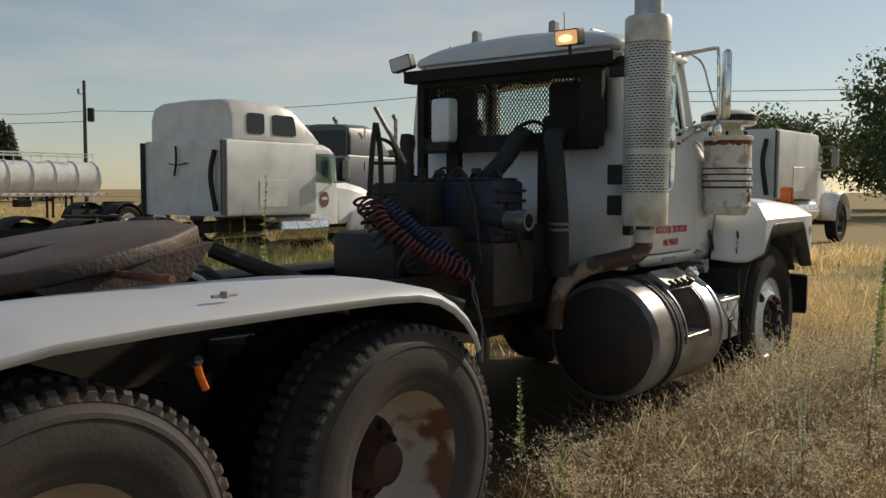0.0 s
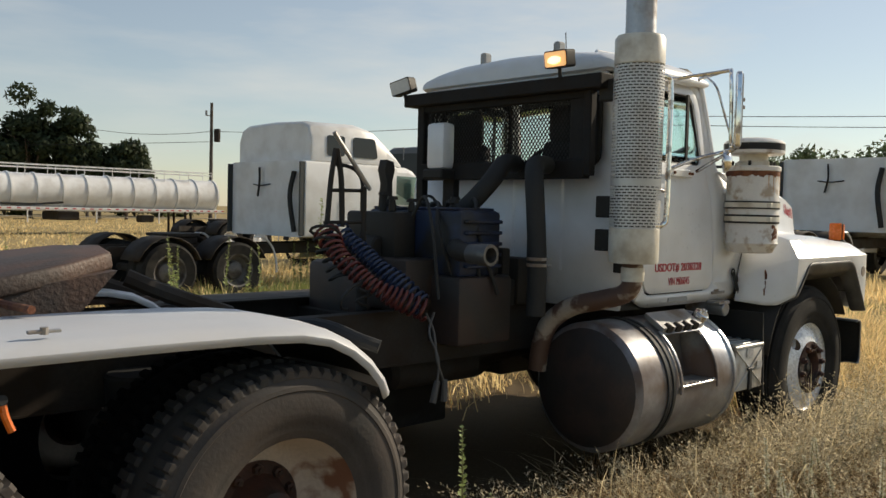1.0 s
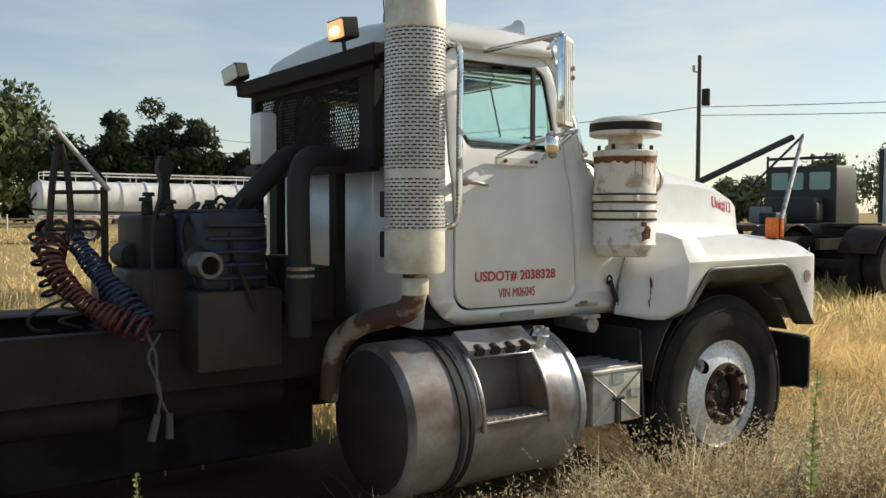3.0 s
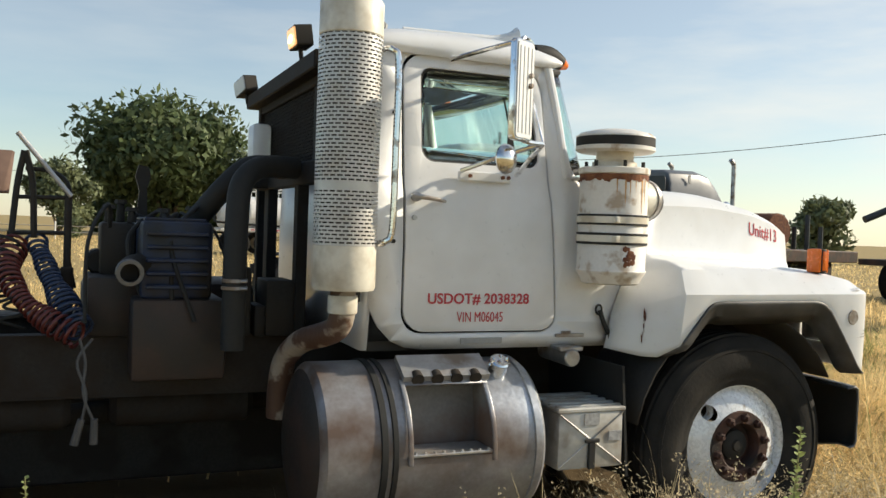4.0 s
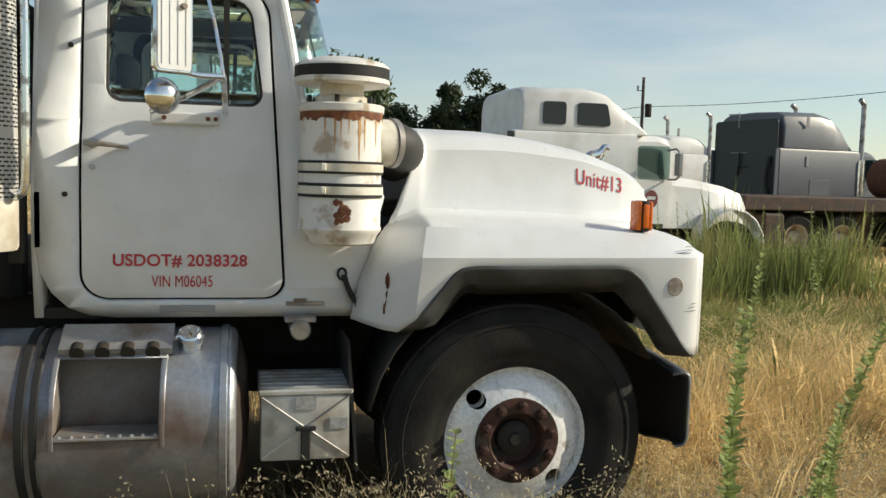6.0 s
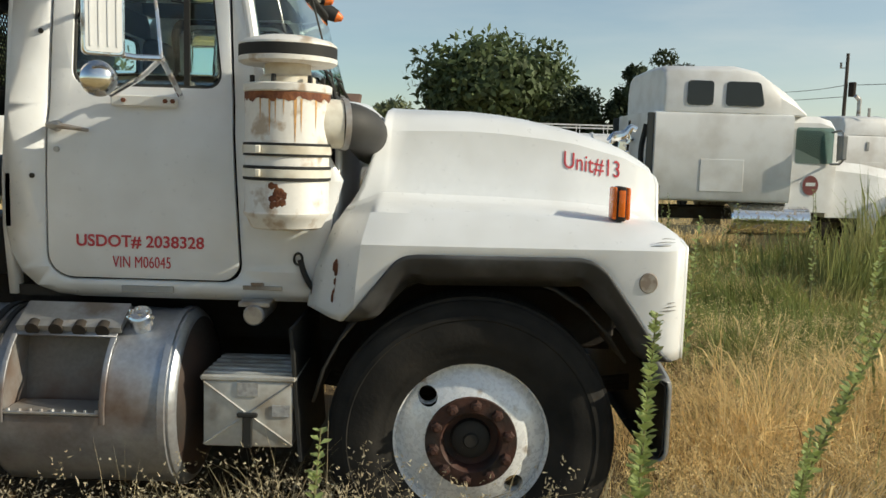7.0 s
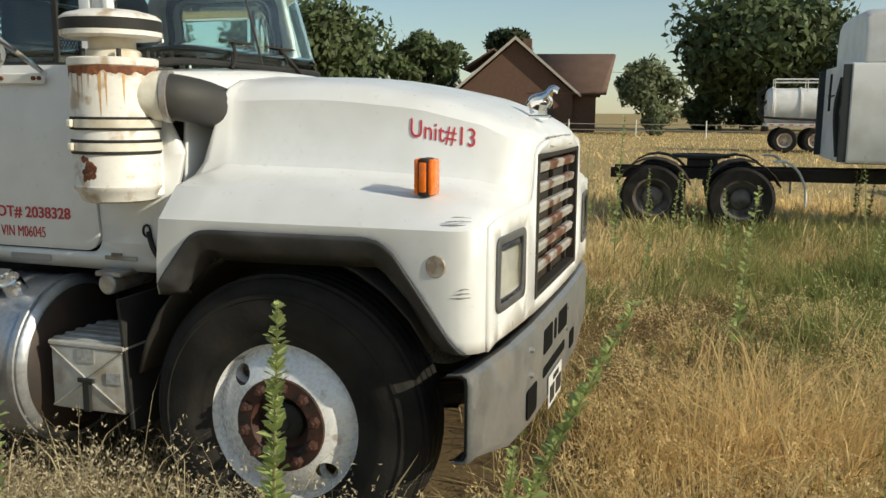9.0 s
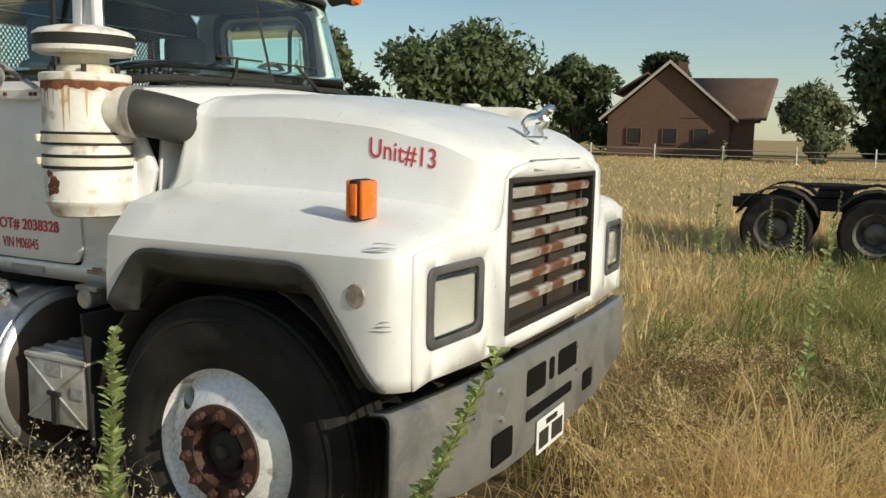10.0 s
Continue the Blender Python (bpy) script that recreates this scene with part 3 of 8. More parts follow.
for x in XS:
    h = hood_half(x)
    if x < -0.12:
        # the hood's rear edge leans: its upper part starts further forward
        u = (-0.12 - x) / 0.28
        h = [(-0.12 + u * (lerp_table(REAR_EDGE, p[2]) + 0.12), p[1], p[2]) for p in h]
    if x > 0.80:
        h = [(p[0] - sweep(p[1]) * (x - 0.80) / 0.23, p[1], p[2]) for p in h]
    rings.append(h + [(p[0], -p[1], p[2]) for p in h[-2::-1]])
loft(bm, rings)
hood = part("hood", bm, WHITE, truck, "white one-piece hood with fenders", None, 40)
solid(hood, 0.012, -1)
FLARE = mat("weathered_grey_flare", (0.105, 0.106, 0.110), 0.5, vary=0.15, scale=3, second=(0.035, 0.035, 0.036), amount=0.5, stain_scale=3)
for s in (-1, 1):
    bm = bmesh.new()
    loft(bm, [[(p[0], p[1] * -s, p[2]) for p in hood_half(-0.26 + 1.215 * k / 60, "flare")] for k in range(61)])
    solid(part("arch_flare", bm, FLARE, hood, "weathered dark grey wheel-arch flare"), 0.008, 0)
# front face of the hood, with openings for the grille and both headlamps
last = rings[-1]
outline = [(p[1], p[2]) for p in last]
outline = [(p[0] * 0.999, p[1]) for p in outline]
lower = [(1.13, 0.880), (0.80, 0.872), (0.62, 0.868), (-0.62, 0.868), (-0.80, 0.872), (-1.13, 0.880)]
bm = bmesh.new()
sheet(bm, outline + lower, [rounded(-0.625, 0.918, 0.525, 1.487, 0.02, 3), rounded(-1.14, 0.985, -0.80, 1.21, 0.03, 4), rounded(0.80, 0.985, 1.14, 1.21, 0.03, 4)], lambda y, z: (1.030 + 0.012 * max(0.0, 1 - (y / 0.75) ** 2) - sweep(y), y, z), (-1.17, -1.1, -1.0, -0.88, -0.75, -0.35, 0, 0.35, 0.75, 0.88, 1.0, 1.1, 1.17), 0)
front = part("hood_front", bm, WHITE, hood)
solid(front, 0.02, 0)
# grille
GY0, GY1, GZ0, GZ1 = -0.625, 0.30, 0.918, 1.467
gm = (GY0 + GY1) / 2
bm = bmesh.new()
box(bm, (0.918, gm, 1.192), (0.012, 0.98, 0.60))
grille = part("grille", bm, BLACK, truck, "rusting horizontal-bar grille in a dark frame")
bm = bmesh.new()
for y in (GY0 + 0.012, GY1 - 0.012):
    box(bm, (0.955, y, 1.192), (0.05, 0.026, GZ1 - GZ0), 0.004)
for z in (GZ0 + 0.011, GZ1 - 0.011):
    box(bm, (0.955, gm, z), (0.05, GY1 - GY0 - 0.05, 0.022), 0.004)
part("grille_frame", bm, BLACK, grille)
for y in (-0.13, GY1 - 0.075):
    bm = bmesh.new()
    box(bm, (0.935, y, 1.192), (0.02, 0.016, GZ1 - GZ0 - 0.05), 0.003)
    part("grille_stay", bm, BLACK, grille)
SLAT = mat("rusting_grille_bar", (0.52, 0.50, 0.46), 0.45, metal=0.4, vary=0.2, second=(0.14, 0.06, 0.035), amount=0.50, spread=0.05, stain_scale=5)
for k in range(6):
    z = 1.412 - k * 0.077
    bm = bmesh.new()
    prism(bm, [(0.965, GY0 + 0.03, z + 0.016), (0.975, GY0 + 0.03, z + 0.008), (0.969, GY0 + 0.03, z - 0.018), (0.950, GY0 + 0.03, z - 0.012), (0.947, GY0 + 0.03, z + 0.016)], (0, GY1 - GY0 - 0.10, 0))
    part("grille_bar", bm, SLAT, grille)

# headlamps
for s in (-1, 1):
    bm = bmesh.new()
    sheet(bm, rounded(-1.152, 0.972, -0.805, 1.222, 0.035, 5), [rounded(-1.118, 0.998, -0.840, 1.196, 0.025, 4)], lambda y, z: (1.043 - sweep(y), s * -y, z), (-1.05, -0.97, -0.9), 0)
    lamp = part("headlamp", bm, FLARE, truck, "rectangular headlamp in a dark bezel")
    solid(lamp, 0.014, 0, 0.004)
    bm = bmesh.new()
    BOWL = []
    for i in range(9):
        y = -1.122 + 0.286 * i / 8
        BOWL.append([(0.985 + 0.040 * max(((i - 4) / 4) ** 2, ((j - 4) / 4) ** 2) - sweep(y), s * -y, 0.993 + 0.209 * j / 8) for j in range(9)])
    loft(bm, BOWL)
    part("reflector", bm, LENS_BOWL, lamp, "pale silvered bowl")
    bm = bmesh.new()
    LENS = []
    for i in range(31):
        y = -1.121 + 0.284 * i / 30
        LENS.append([(1.038 + 0.010 * (1 - ((i - 15) / 16) ** 2) * (1 - ((j - 3) / 3.2) ** 2) + (0.001 if i % 2 else 0) - sweep(y), s * -y, 0.994 + 0.207 * j / 6) for j in range(7)])
    loft(bm, LENS)
    lens = part("lens", bm, CLEAR, lamp, "hazy ribbed glass lens")
    solid(lens, 0.004, 0)
    lens.visible_shadow = False

# maker's letters become a plain bar row; animal ornament as a plain shape
for k in range(4):
    bm = bmesh.new()
    y = -0.415 + 0.132 * k
    prism(bm, [(0.970, y, 1.482), (0.970, y + 0.112, 1.482), (0.964, y + 0.112, 1.525), (0.964, y, 1.525)], (0.010, 0, 0))
    part("badge_bar", bm, DULL_METAL, hood, "plain chrome badge bar")
bm = bmesh.new()
OY, OX, OZ = -0.19, 0.885, 1.60
box(bm, (OX, OY, OZ), (0.10, 0.045, 0.018), 0.006)
prism(bm, [(OX - 0.005, OY - 0.012, OZ), (OX + 0.035, OY - 0.012, OZ), (OX + 0.03, OY - 0.012, OZ + 0.05), (OX + 0.005, OY - 0.012, OZ + 0.05)], (0, 0.024, 0))
tube(bm, [(OX - 0.045, OY, OZ + 0.045), (OX - 0.02, OY, OZ + 0.07), (OX + 0.015, OY, OZ + 0.078), (OX + 0.045, OY, OZ + 0.10)], lambda t: 0.016 + 0.008 * math.sin(3.1 * t), 10)
tube(bm, [(OX + 0.035, OY, OZ + 0.09), (OX + 0.055, OY, OZ + 0.115), (OX + 0.08, OY, OZ + 0.107)], lambda t: 0.019 - 0.006 * t, 10)
for dy in (-0.012, 0.012):
    tube(bm, [(OX + 0.04, OY + dy, OZ + 0.085), (OX + 0.048, OY + dy, OZ + 0.06), (OX + 0.035, OY + dy, OZ + 0.04)], 0.008, 6)
    tube(bm, [(OX - 0.035, OY + dy, OZ + 0.06), (OX - 0.04, OY + dy, OZ + 0.035), (OX - 0.027, OY + dy, OZ + 0.015)], 0.008, 6)
part("hood_ornament", bm, CHROME, hood, "small chrome hood ornament")

# amber turn lamps on the fenders
for s in (-1, 1):
    bm = bmesh.new()
    box(bm, (0.757, s * 1.135, 1.420), (0.040, 0.088, 0.130), 0.010, None, 2)
    lamp = part("turn_lamp", bm, BLACK, truck, "square amber turn lamp")
    bm = bmesh.new()
    box(bm, (0.757, s * 1.180, 1.422), (0.026, 0.010, 0.100), 0.004, None, 2)
    part("side_lens", bm, AMBER, lamp, "orange lens")
    for sx in (-1, 1):
        bm = bmesh.new()
        box(bm, (0.757 + sx * 0.026, s * 1.135, 1.422), (0.018, 0.084, 0.122), 0.008, None, 2)
        part("lens", bm, AMBER, lamp, "orange lens")
    bm = bmesh.new()
    cyl(bm, (0.848, s * 1.278, 1.146), (0.848, s * 1.294, 1.146), 0.038, 0.036, 24, 0.003)
    part("side_reflector", bm, mat("weathered_reflector", (0.42, 0.39, 0.34), 0.5, vary=0.25, scale=30, second=(0.25, 0.2, 0.16), amount=0.5, stain_scale=30), hood, "faded round side reflector")
# scuffs on the corner and rust on the hood's rear edge
for c, r, a in (((0.945, -1.283, 1.062), 0.05, 8), ((0.915, -1.268, 1.288), 0.06, -5)):
    for k in range(3):
        bm = bmesh.new()
        tube(bm, [(c[0] - r + 0.02 * k, c[1] - 0.004, c[2] + 0.014 * (k - 1)), (c[0], c[1] + 0.004, c[2] + 0.014 * (k - 1) + 0.003), (c[0] + r * 0.7, c[1] + 0.034, c[2] + 0.012 * (k - 1))], lambda t: 0.0006 + 0.0016 * math.sin(math.pi * t), 6, 4)
        part("scrape", bm, GREY_TRIM, hood, "scraped paint")
bm = bmesh.new()
rnd = random.Random(4)
for k in range(14):
    z = 1.03 + rnd.random() * 0.13
    sz = 0.010 + 0.014 * rnd.random()
    bmesh.ops.create_icosphere(bm, subdivisions=1, radius=sz, matrix=Matrix.Translation((-0.305 + rnd.uniform(-0.012, 0.016), -1.125 + rnd.uniform(-0.004, 0.004), z)) @ Matrix.Rotation(radians(52), 4, "Z") @ Matrix.Diagonal((1, 0.18, 1.3, 1)))
part("rust_patch", bm, RUST, hood, "rust-through patch")
# hood latch strap
bm = bmesh.new()
tube(bm, [(-0.455, -0.998, 1.155), (-0.44, -1.004, 1.11), (-0.42, -1.004, 1.07), (-0.395, -1.0, 1.035)], 0.011, 8)
cyl(bm, (-0.395, -0.985, 1.035), (-0.395, -1.012, 1.035), 0.018, None, 12)
ring = [(-0.462 + 0.016 * math.cos(a), -1.0, 1.158 + 0.022 * math.sin(a)) for a in [2 * math.pi * k / 12 for k in range(13)]]
tube(bm, ring, 0.005, 6, 1, False)
part("hood_latch", bm, HOSE, truck, "black rubber hood latch")

recentre({"hood", "arch_flare", "hood_front", "headlamp", "reflector", "lens", "turn_lamp", "side_lens", "side_reflector", "scrape", "rust_patch"}, 0.80, 0.07)

# ---- bumper ----
BMID = -0.17
def bumper_x(y):
    return 0.965 - (0.06 if y < BMID else 0.022) * max(0.0, (abs(y - BMID) - 0.45) / 0.64) ** 1.5
bm = bmesh.new()
BUMP = []
for u in (-1.085, -1.07, -1.01, -0.9, -0.70, -0.35, 0, 0.35, 0.70, 0.95, 1.10, 1.165, 1.18):
    a = abs(u) if u < 0 else abs(u) * 1.10 / 1.18
    x = bumper_x(BMID + u) - (0.012 if a > 1.08 else 0.0)
    zl = 0.50 - 0.10 * min(1, max(0, (1.0 - a) / 0.4))
    y = BMID + u
    BUMP.append([(x - 0.07, y, 0.792), (x - 0.02, y, 0.797), (x - 0.004, y, 0.785), (x, y, 0.76), (x, y, zl + 0.03), (x - 0.012, y, zl + 0.004), (x - 0.05, y, zl)])
loft(bm, BUMP)
bumper = part("bumper", bm, BUMPER, truck, "scuffed grey steel front bumper")
solid(bumper, 0.008, 0)
# black sheet added behind the steel, giving its back the shade as colour
bm = bmesh.new()
loft(bm, [[(p[0] - 0.010, BMID + (p[1] - BMID) * 0.998, p[2] + (0.008 if p[2] < 0.6 else -0.008)) for p in ring] for ring in BUMP])
solid(part("bumper_back", bm, BLACK, bumper, "added black sheet with the shade behind the bumper in its colour"), 0.004, 0)
for y0, y1, z0, z1 in ((-0.39, -0.195, 0.635, 0.738), (-0.155, -0.10, 0.645, 0.735), (-0.055, 0.17, 0.640, 0.742), (-0.39, 0.12, 0.535, 0.580), (-0.685, -0.515, 0.455, 0.570), (0.27, 0.40, 0.49, 0.575)):
    bm = bmesh.new()
    prism(bm, [(bumper_x(y) + 0.0065, y, z) for y, z in rounded(y0, z0, y1, z1, 0.015, 3)], (-0.005, 0, 0))
    part("bumper_opening", bm, SEAM_AND_SHADE, bumper, "dark slot in the bumper")
bm = bmesh.new()
prism(bm, [(0.974, y, z) for y, z in rounded(-0.285, 0.373, 0.02, 0.512, 0.012, 3)], (0.003, 0, 0))
plate = part("number_plate", bm, WHITE, bumper, "white number plate with dark bars")
for y0, y1, z0, z1 in ((-0.262, -0.165, 0.393, 0.462), (-0.125, -0.005, 0.393, 0.462), (-0.19, -0.07, 0.476, 0.498)):
    bm = bmesh.new()
    box(bm, (0.979, (y0 + y1) / 2, (z0 + z1) / 2), (0.002, y1 - y0, z1 - z0))
    part("plate_bar", bm, BLACK, plate)
for y, z in ((-0.62, 0.72), (-0.62, 0.62), (0.36, 0.72), (0.36, 0.62)):
    bm = bmesh.new()
    cyl(bm, (0.960, y, z), (0.979, y, z), 0.014, 0.010, 8)
    part("bolt", bm, DULL_METAL, bumper)

# ---- lettering ----
SIDE = Matrix(((1, 0, 0, 0), (0, 0, 1, 0), (0, 1, 0, 0), (0, 0, 0, 1)))
def side_text(name, text, size, x, z, y, wide, bold=0.0, turn=0.0, label=""):
    m = Matrix.Translation((x, y, z)) @ Matrix.Rotation(radians(turn), 4, "Z") @ Matrix.Rotation(radians(90), 4, "X")
    return letters(name, text, size, m, RED_PAINT, truck, 0.001, wide, bold, label)
side_text("door_lettering", "USDOT# 2038328", 0.062, -1.306, 1.185, -0.9905, 1.0, 0.0012, 0, "red vinyl door lettering")
side_text("door_lettering", "VIN M06045", 0.062, -1.168, 1.106, -0.990, 0.68, 0.0, 0, "small red vinyl door lettering")

# ---- wheels ----
def circle2(r, n, cx=0.0, cy=0.0):
    return [(cx + r * math.cos(2 * math.pi * k / n), cy + r * math.sin(2 * math.pi * k / n)) for k in range(n)]

def tyre_mesh(lugs):
    bm = bmesh.new()
    prof = [(0.285, -0.115), (0.31, -0.128), (0.36, -0.143), (0.42, -0.147), (0.47, -0.138), (0.500, -0.124), (0.514, -0.108), (0.519, -0.06), (0.520, 0.0), (0.519, 0.06), (0.514, 0.108), (0.500, 0.124),
            (0.490, 0.130), (0.470, 0.138), (0.466, 0.144), (0.452, 0.147), (0.448, 0.143), (0.42, 0.147), (0.38, 0.146), (0.345, 0.140), (0.338, 0.134), (0.318, 0.131), (0.31, 0.128), (0.285, 0.115)]
    if lugs:
        # shoulder blocks stand out of the carcass, offset from side to side
        n, per = 64, 8
        prof = prof[:5] + [(0.492, -0.132), (0.500, -0.128), (0.512, -0.118), (0.513, -0.05), (0.513, -0.045), (0.520, -0.02), (0.520, 0.02), (0.513, 0.045), (0.513, 0.05), (0.512, 0.118), (0.500, 0.128), (0.492, 0.132)] + prof[12:]
        rings = []
        for r, h in prof:
            ring = []
            for k in range(n * per):
                a = 2 * math.pi * k / (n * per)
                phase = (k + (per // 2 if h > 0 else 0)) % per
                out = 0.016 if (phase < 5 and r > 0.498 and 0.047 < abs(h) < 0.13) else 0.0
                ring.append(bm.verts.new(((r + out) * math.cos(a), (r + out) * math.sin(a), h * (1.03 if out else 1.0))))
            rings.append(ring)
        for a, b in zip(rings, rings[1:]):
            for k in range(n * per):
                j = (k + 1) % (n * per)
                bm.faces.new((a[k], b[k], b[j], a[j]))
    else:
        tread = []
        for h in (-0.075, -0.025, 0.025, 0.075):
            tread += [(0.515, h - 0.020), (0.527, h - 0.017), (0.527, h + 0.017), (0.515, h + 0.020)]
        lathe(bm, prof[:7] + tread + prof[10:], Matrix.Identity(4), 72)
    return finish(bm, "tyre", TYRE_DUSTY if lugs else RUBBER)

TYRE_LUG, TYRE_RIB = tyre_mesh(True), tyre_mesh(False)
# inner duals are coloured near-black, with the shade between the tyres painted in
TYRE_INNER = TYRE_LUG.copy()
TYRE_INNER.materials[0] = SEAM_AND_SHADE

def steer_rim_mesh():
    bm = bmesh.new()
    lathe(bm, [(0.272, 0.02), (0.276, 0.085), (0.285, 0.100), (0.300, 0.112), (0.312, 0.126), (0.322, 0.130), (0.327, 0.124), (0.322, 0.112), (0.290, 0.095), (0.284, 0.06), (0.280, -0.10), (0.30, -0.12)], Matrix.Identity(4), 64)
    disc = bmesh.new()
    def height(r):
        return lerp_table(((0.15, 0.136), (0.172, 0.134), (0.20, 0.124), (0.245, 0.096), (0.278, 0.068)), r)
    sheet(disc, circle2(0.278, 64), [circle2(0.14, 40), circle2(0.036, 16, 0.218, 0.06), circle2(0.036, 16, -0.218, -0.06)], lambda u, v: (u, v, height(math.hypot(u, v))))
    bmesh.ops.subdivide_edges(disc, edges=[e for e in disc.edges if e.calc_length() > 0.05], cuts=2)
    for v in disc.verts:
        v.co.z = height(math.hypot(v.co.x, v.co.y))
    me = bpy.data.meshes.new("tmp_disc")
    disc.to_mesh(me)
    bm.from_mesh(me)
    for a in (0.0, math.pi):
        m = Matrix.Translation((0.218 * math.cos(a) - 0.06 * math.sin(a), 0.218 * math.sin(a) + 0.06 * math.cos(a), 0))
        lathe(bm, [(0.036, 0.093), (0.032, 0.07), (0.036, 0.045)], m, 16)
    return finish(bm, "rim", RIM_WHITE, 50)

def dual_rim_mesh():
    bm = bmesh.new()
    lathe(bm, [(0.318, 0.118), (0.316, 0.126), (0.308, 0.124), (0.298, 0.112), (0.290, 0.09), (0.284, 0.06), (0.282, 0.02), (0.262, -0.03), (0.235, -0.085), (0.20, -0.098), (0.17, -0.095), (0.14, -0.095)], Matrix.Identity(4), 64)
    return finish(bm, "rim", RIM_RUST, 50)

def hub_mesh(deep):
    bm = bmesh.new()
    b = -0.095 if deep else 0.134
    out = 0.10 if deep else 0.055
    if deep:
        lathe(bm, [(0.166, b), (0.166, b + 0.008), (0.12, b + 0.010), (0.105, b + 0.03), (0.085, b + out), (0.08, b + out + 0.02), (0.06, b + out + 0.03), (0.0, b + out + 0.032)], Matrix.Identity(4), 32)
    else:
        lathe(bm, [(0.168, b - 0.002), (0.166, b + 0.008), (0.112, b + 0.010), (0.106, b + 0.004), (0.100, b - 0.05), (0.06, b - 0.055)], Matrix.Identity(4), 40)
    return finish(bm, "hub", HUB_RUST, 40)

def nut_mesh(deep):
    bm = bmesh.new()
    b = -0.088 if deep else 0.142
    lathe(bm, [(0.0, 0.034), (0.010, 0.034), (0.010, 0.024), (0.019, 0.020), (0.022, 0.0)], Matrix.Translation((0.138, 0, b)), 6)
    return finish(bm, "wheel_nut", HUB_RUST, 30)

bm = bmesh.new()
lathe(bm, [(0.100, 0.070), (0.075, 0.072), (0.070, 0.105), (0.058, 0.115), (0.03, 0.118), (0.024, 0.128), (0.0, 0.128)], Matrix.Identity(4), 28)
DRUM = finish(bm, "hub_drum", BLACK, 40)
RIMS = {"steer": steer_rim_mesh(), "dual": dual_rim_mesh()}
HUBS = {"steer": hub_mesh(False), "dual": hub_mesh(True)}
NUTS = {"steer": nut_mesh(False), "dual": nut_mesh(True)}

def wheel(owner, hub, s, kind, turn=0.0, label=""):
    """A wheel with its axis across; s: -1 faces right, 1 left."""
    m = Matrix.Translation(hub) @ Matrix.Rotation(radians(90 if s < 0 else -90), 4, "X") @ Matrix.Rotation(radians(turn), 4, "Z")
    w = part("wheel", TYRE_LUG if kind == "dual" else TYRE_RIB, RUBBER, owner, label, m)
    w.name = "wheel"
    part("rim", RIMS[kind], RIM_RUST, w, "", m)
    h = part("hub", HUBS[kind], RUST, w, "", m)
    if kind == "steer":
        part("hub_drum", DRUM, BLACK, w, "black oily hub centre", m)
    for k in range(10):
        part("wheel_nut", NUTS[kind], RUST, w, "", m @ Matrix.Rotation(2 * math.pi * k / 10, 4, "Z"))
    return w

for s in (-1, 1):
    wheel(truck, (0.205, -1.072 if s < 0 else 0.72, 0.535), s, "steer", 120, "steer tyre on a white disc wheel with a rusty hub")
    for x in (-3.77, -5.07):
        wheel(truck, (x, -1.075 if s < 0 else 0.80, 0.43), s, "dual", 20, "lugged drive tyre on a rust-stained wheel")
        part("inner_tyre", TYRE_INNER, BLACK, truck, "inner dual tyre, near-black for the shade between the duals", Matrix.Translation((x, -0.745 if s < 0 else 0.47, 0.43)) @ Matrix.Rotation(radians(90), 4, "X"))
for x, r in ((0.205, 0.06), (-3.77, 0.09), (-5.07, 0.09)):
    bm = bmesh.new()
    cyl(bm, (x, -0.95, 0.5 if x > 0 else 0.43), (x, 0.66, 0.5 if x > 0 else 0.43), r, None, 16)
    if x < 0:
        bmesh.ops.create_uvsphere(bm, u_segments=16, v_segments=10, radius=0.21, matrix=Matrix.Translation((x, 0, 0.45)))
    part("axle", bm, RAIL, truck)

# ---- chassis ----
for s in (-1, 1):
    bm = bmesh.new()
    prism(bm, [(0.84, s * 0.43, 0.72), (0.84, s * 0.43, 0.90), (0.55, s * 0.43, 0.98), (-1.2, s * 0.43, 1.00), (-6.1, s * 0.43, 1.00), (-6.1, s * 0.43, 0.74)], (0, s * -0.008, 0))
    for z in (0.735, 0.995):
        box(bm, (-2.62 if z < 0.9 else -2.80, s * 0.39, z), (6.9 if z < 0.9 else 6.6, 0.085, 0.009))
    part("frame_rail", bm, RAIL, truck, "grimy black chassis rail")
for x in (-6.0, -4.5, -3.2, -2.6, -1.0, 0.8):
    bm = bmesh.new()
    box(bm, (x, 0, 0.86), (0.12, 0.84, 0.18), 0.01)
    part("cross_member", bm, RAIL, truck)
bm = bmesh.new()
box(bm, (0.35, 0, 1.05), (1.15, 0.78, 0.55), 0.08, None, 2)
box(bm, (0.30, 0, 0.72), (0.9, 0.5, 0.3), 0.06, None, 2)
box(bm, (-0.6, 0, 0.72), (0.9, 0.55, 0.45), 0.1, None, 2)
part("engine", bm, RAIL, truck, "grimy engine and gearbox")
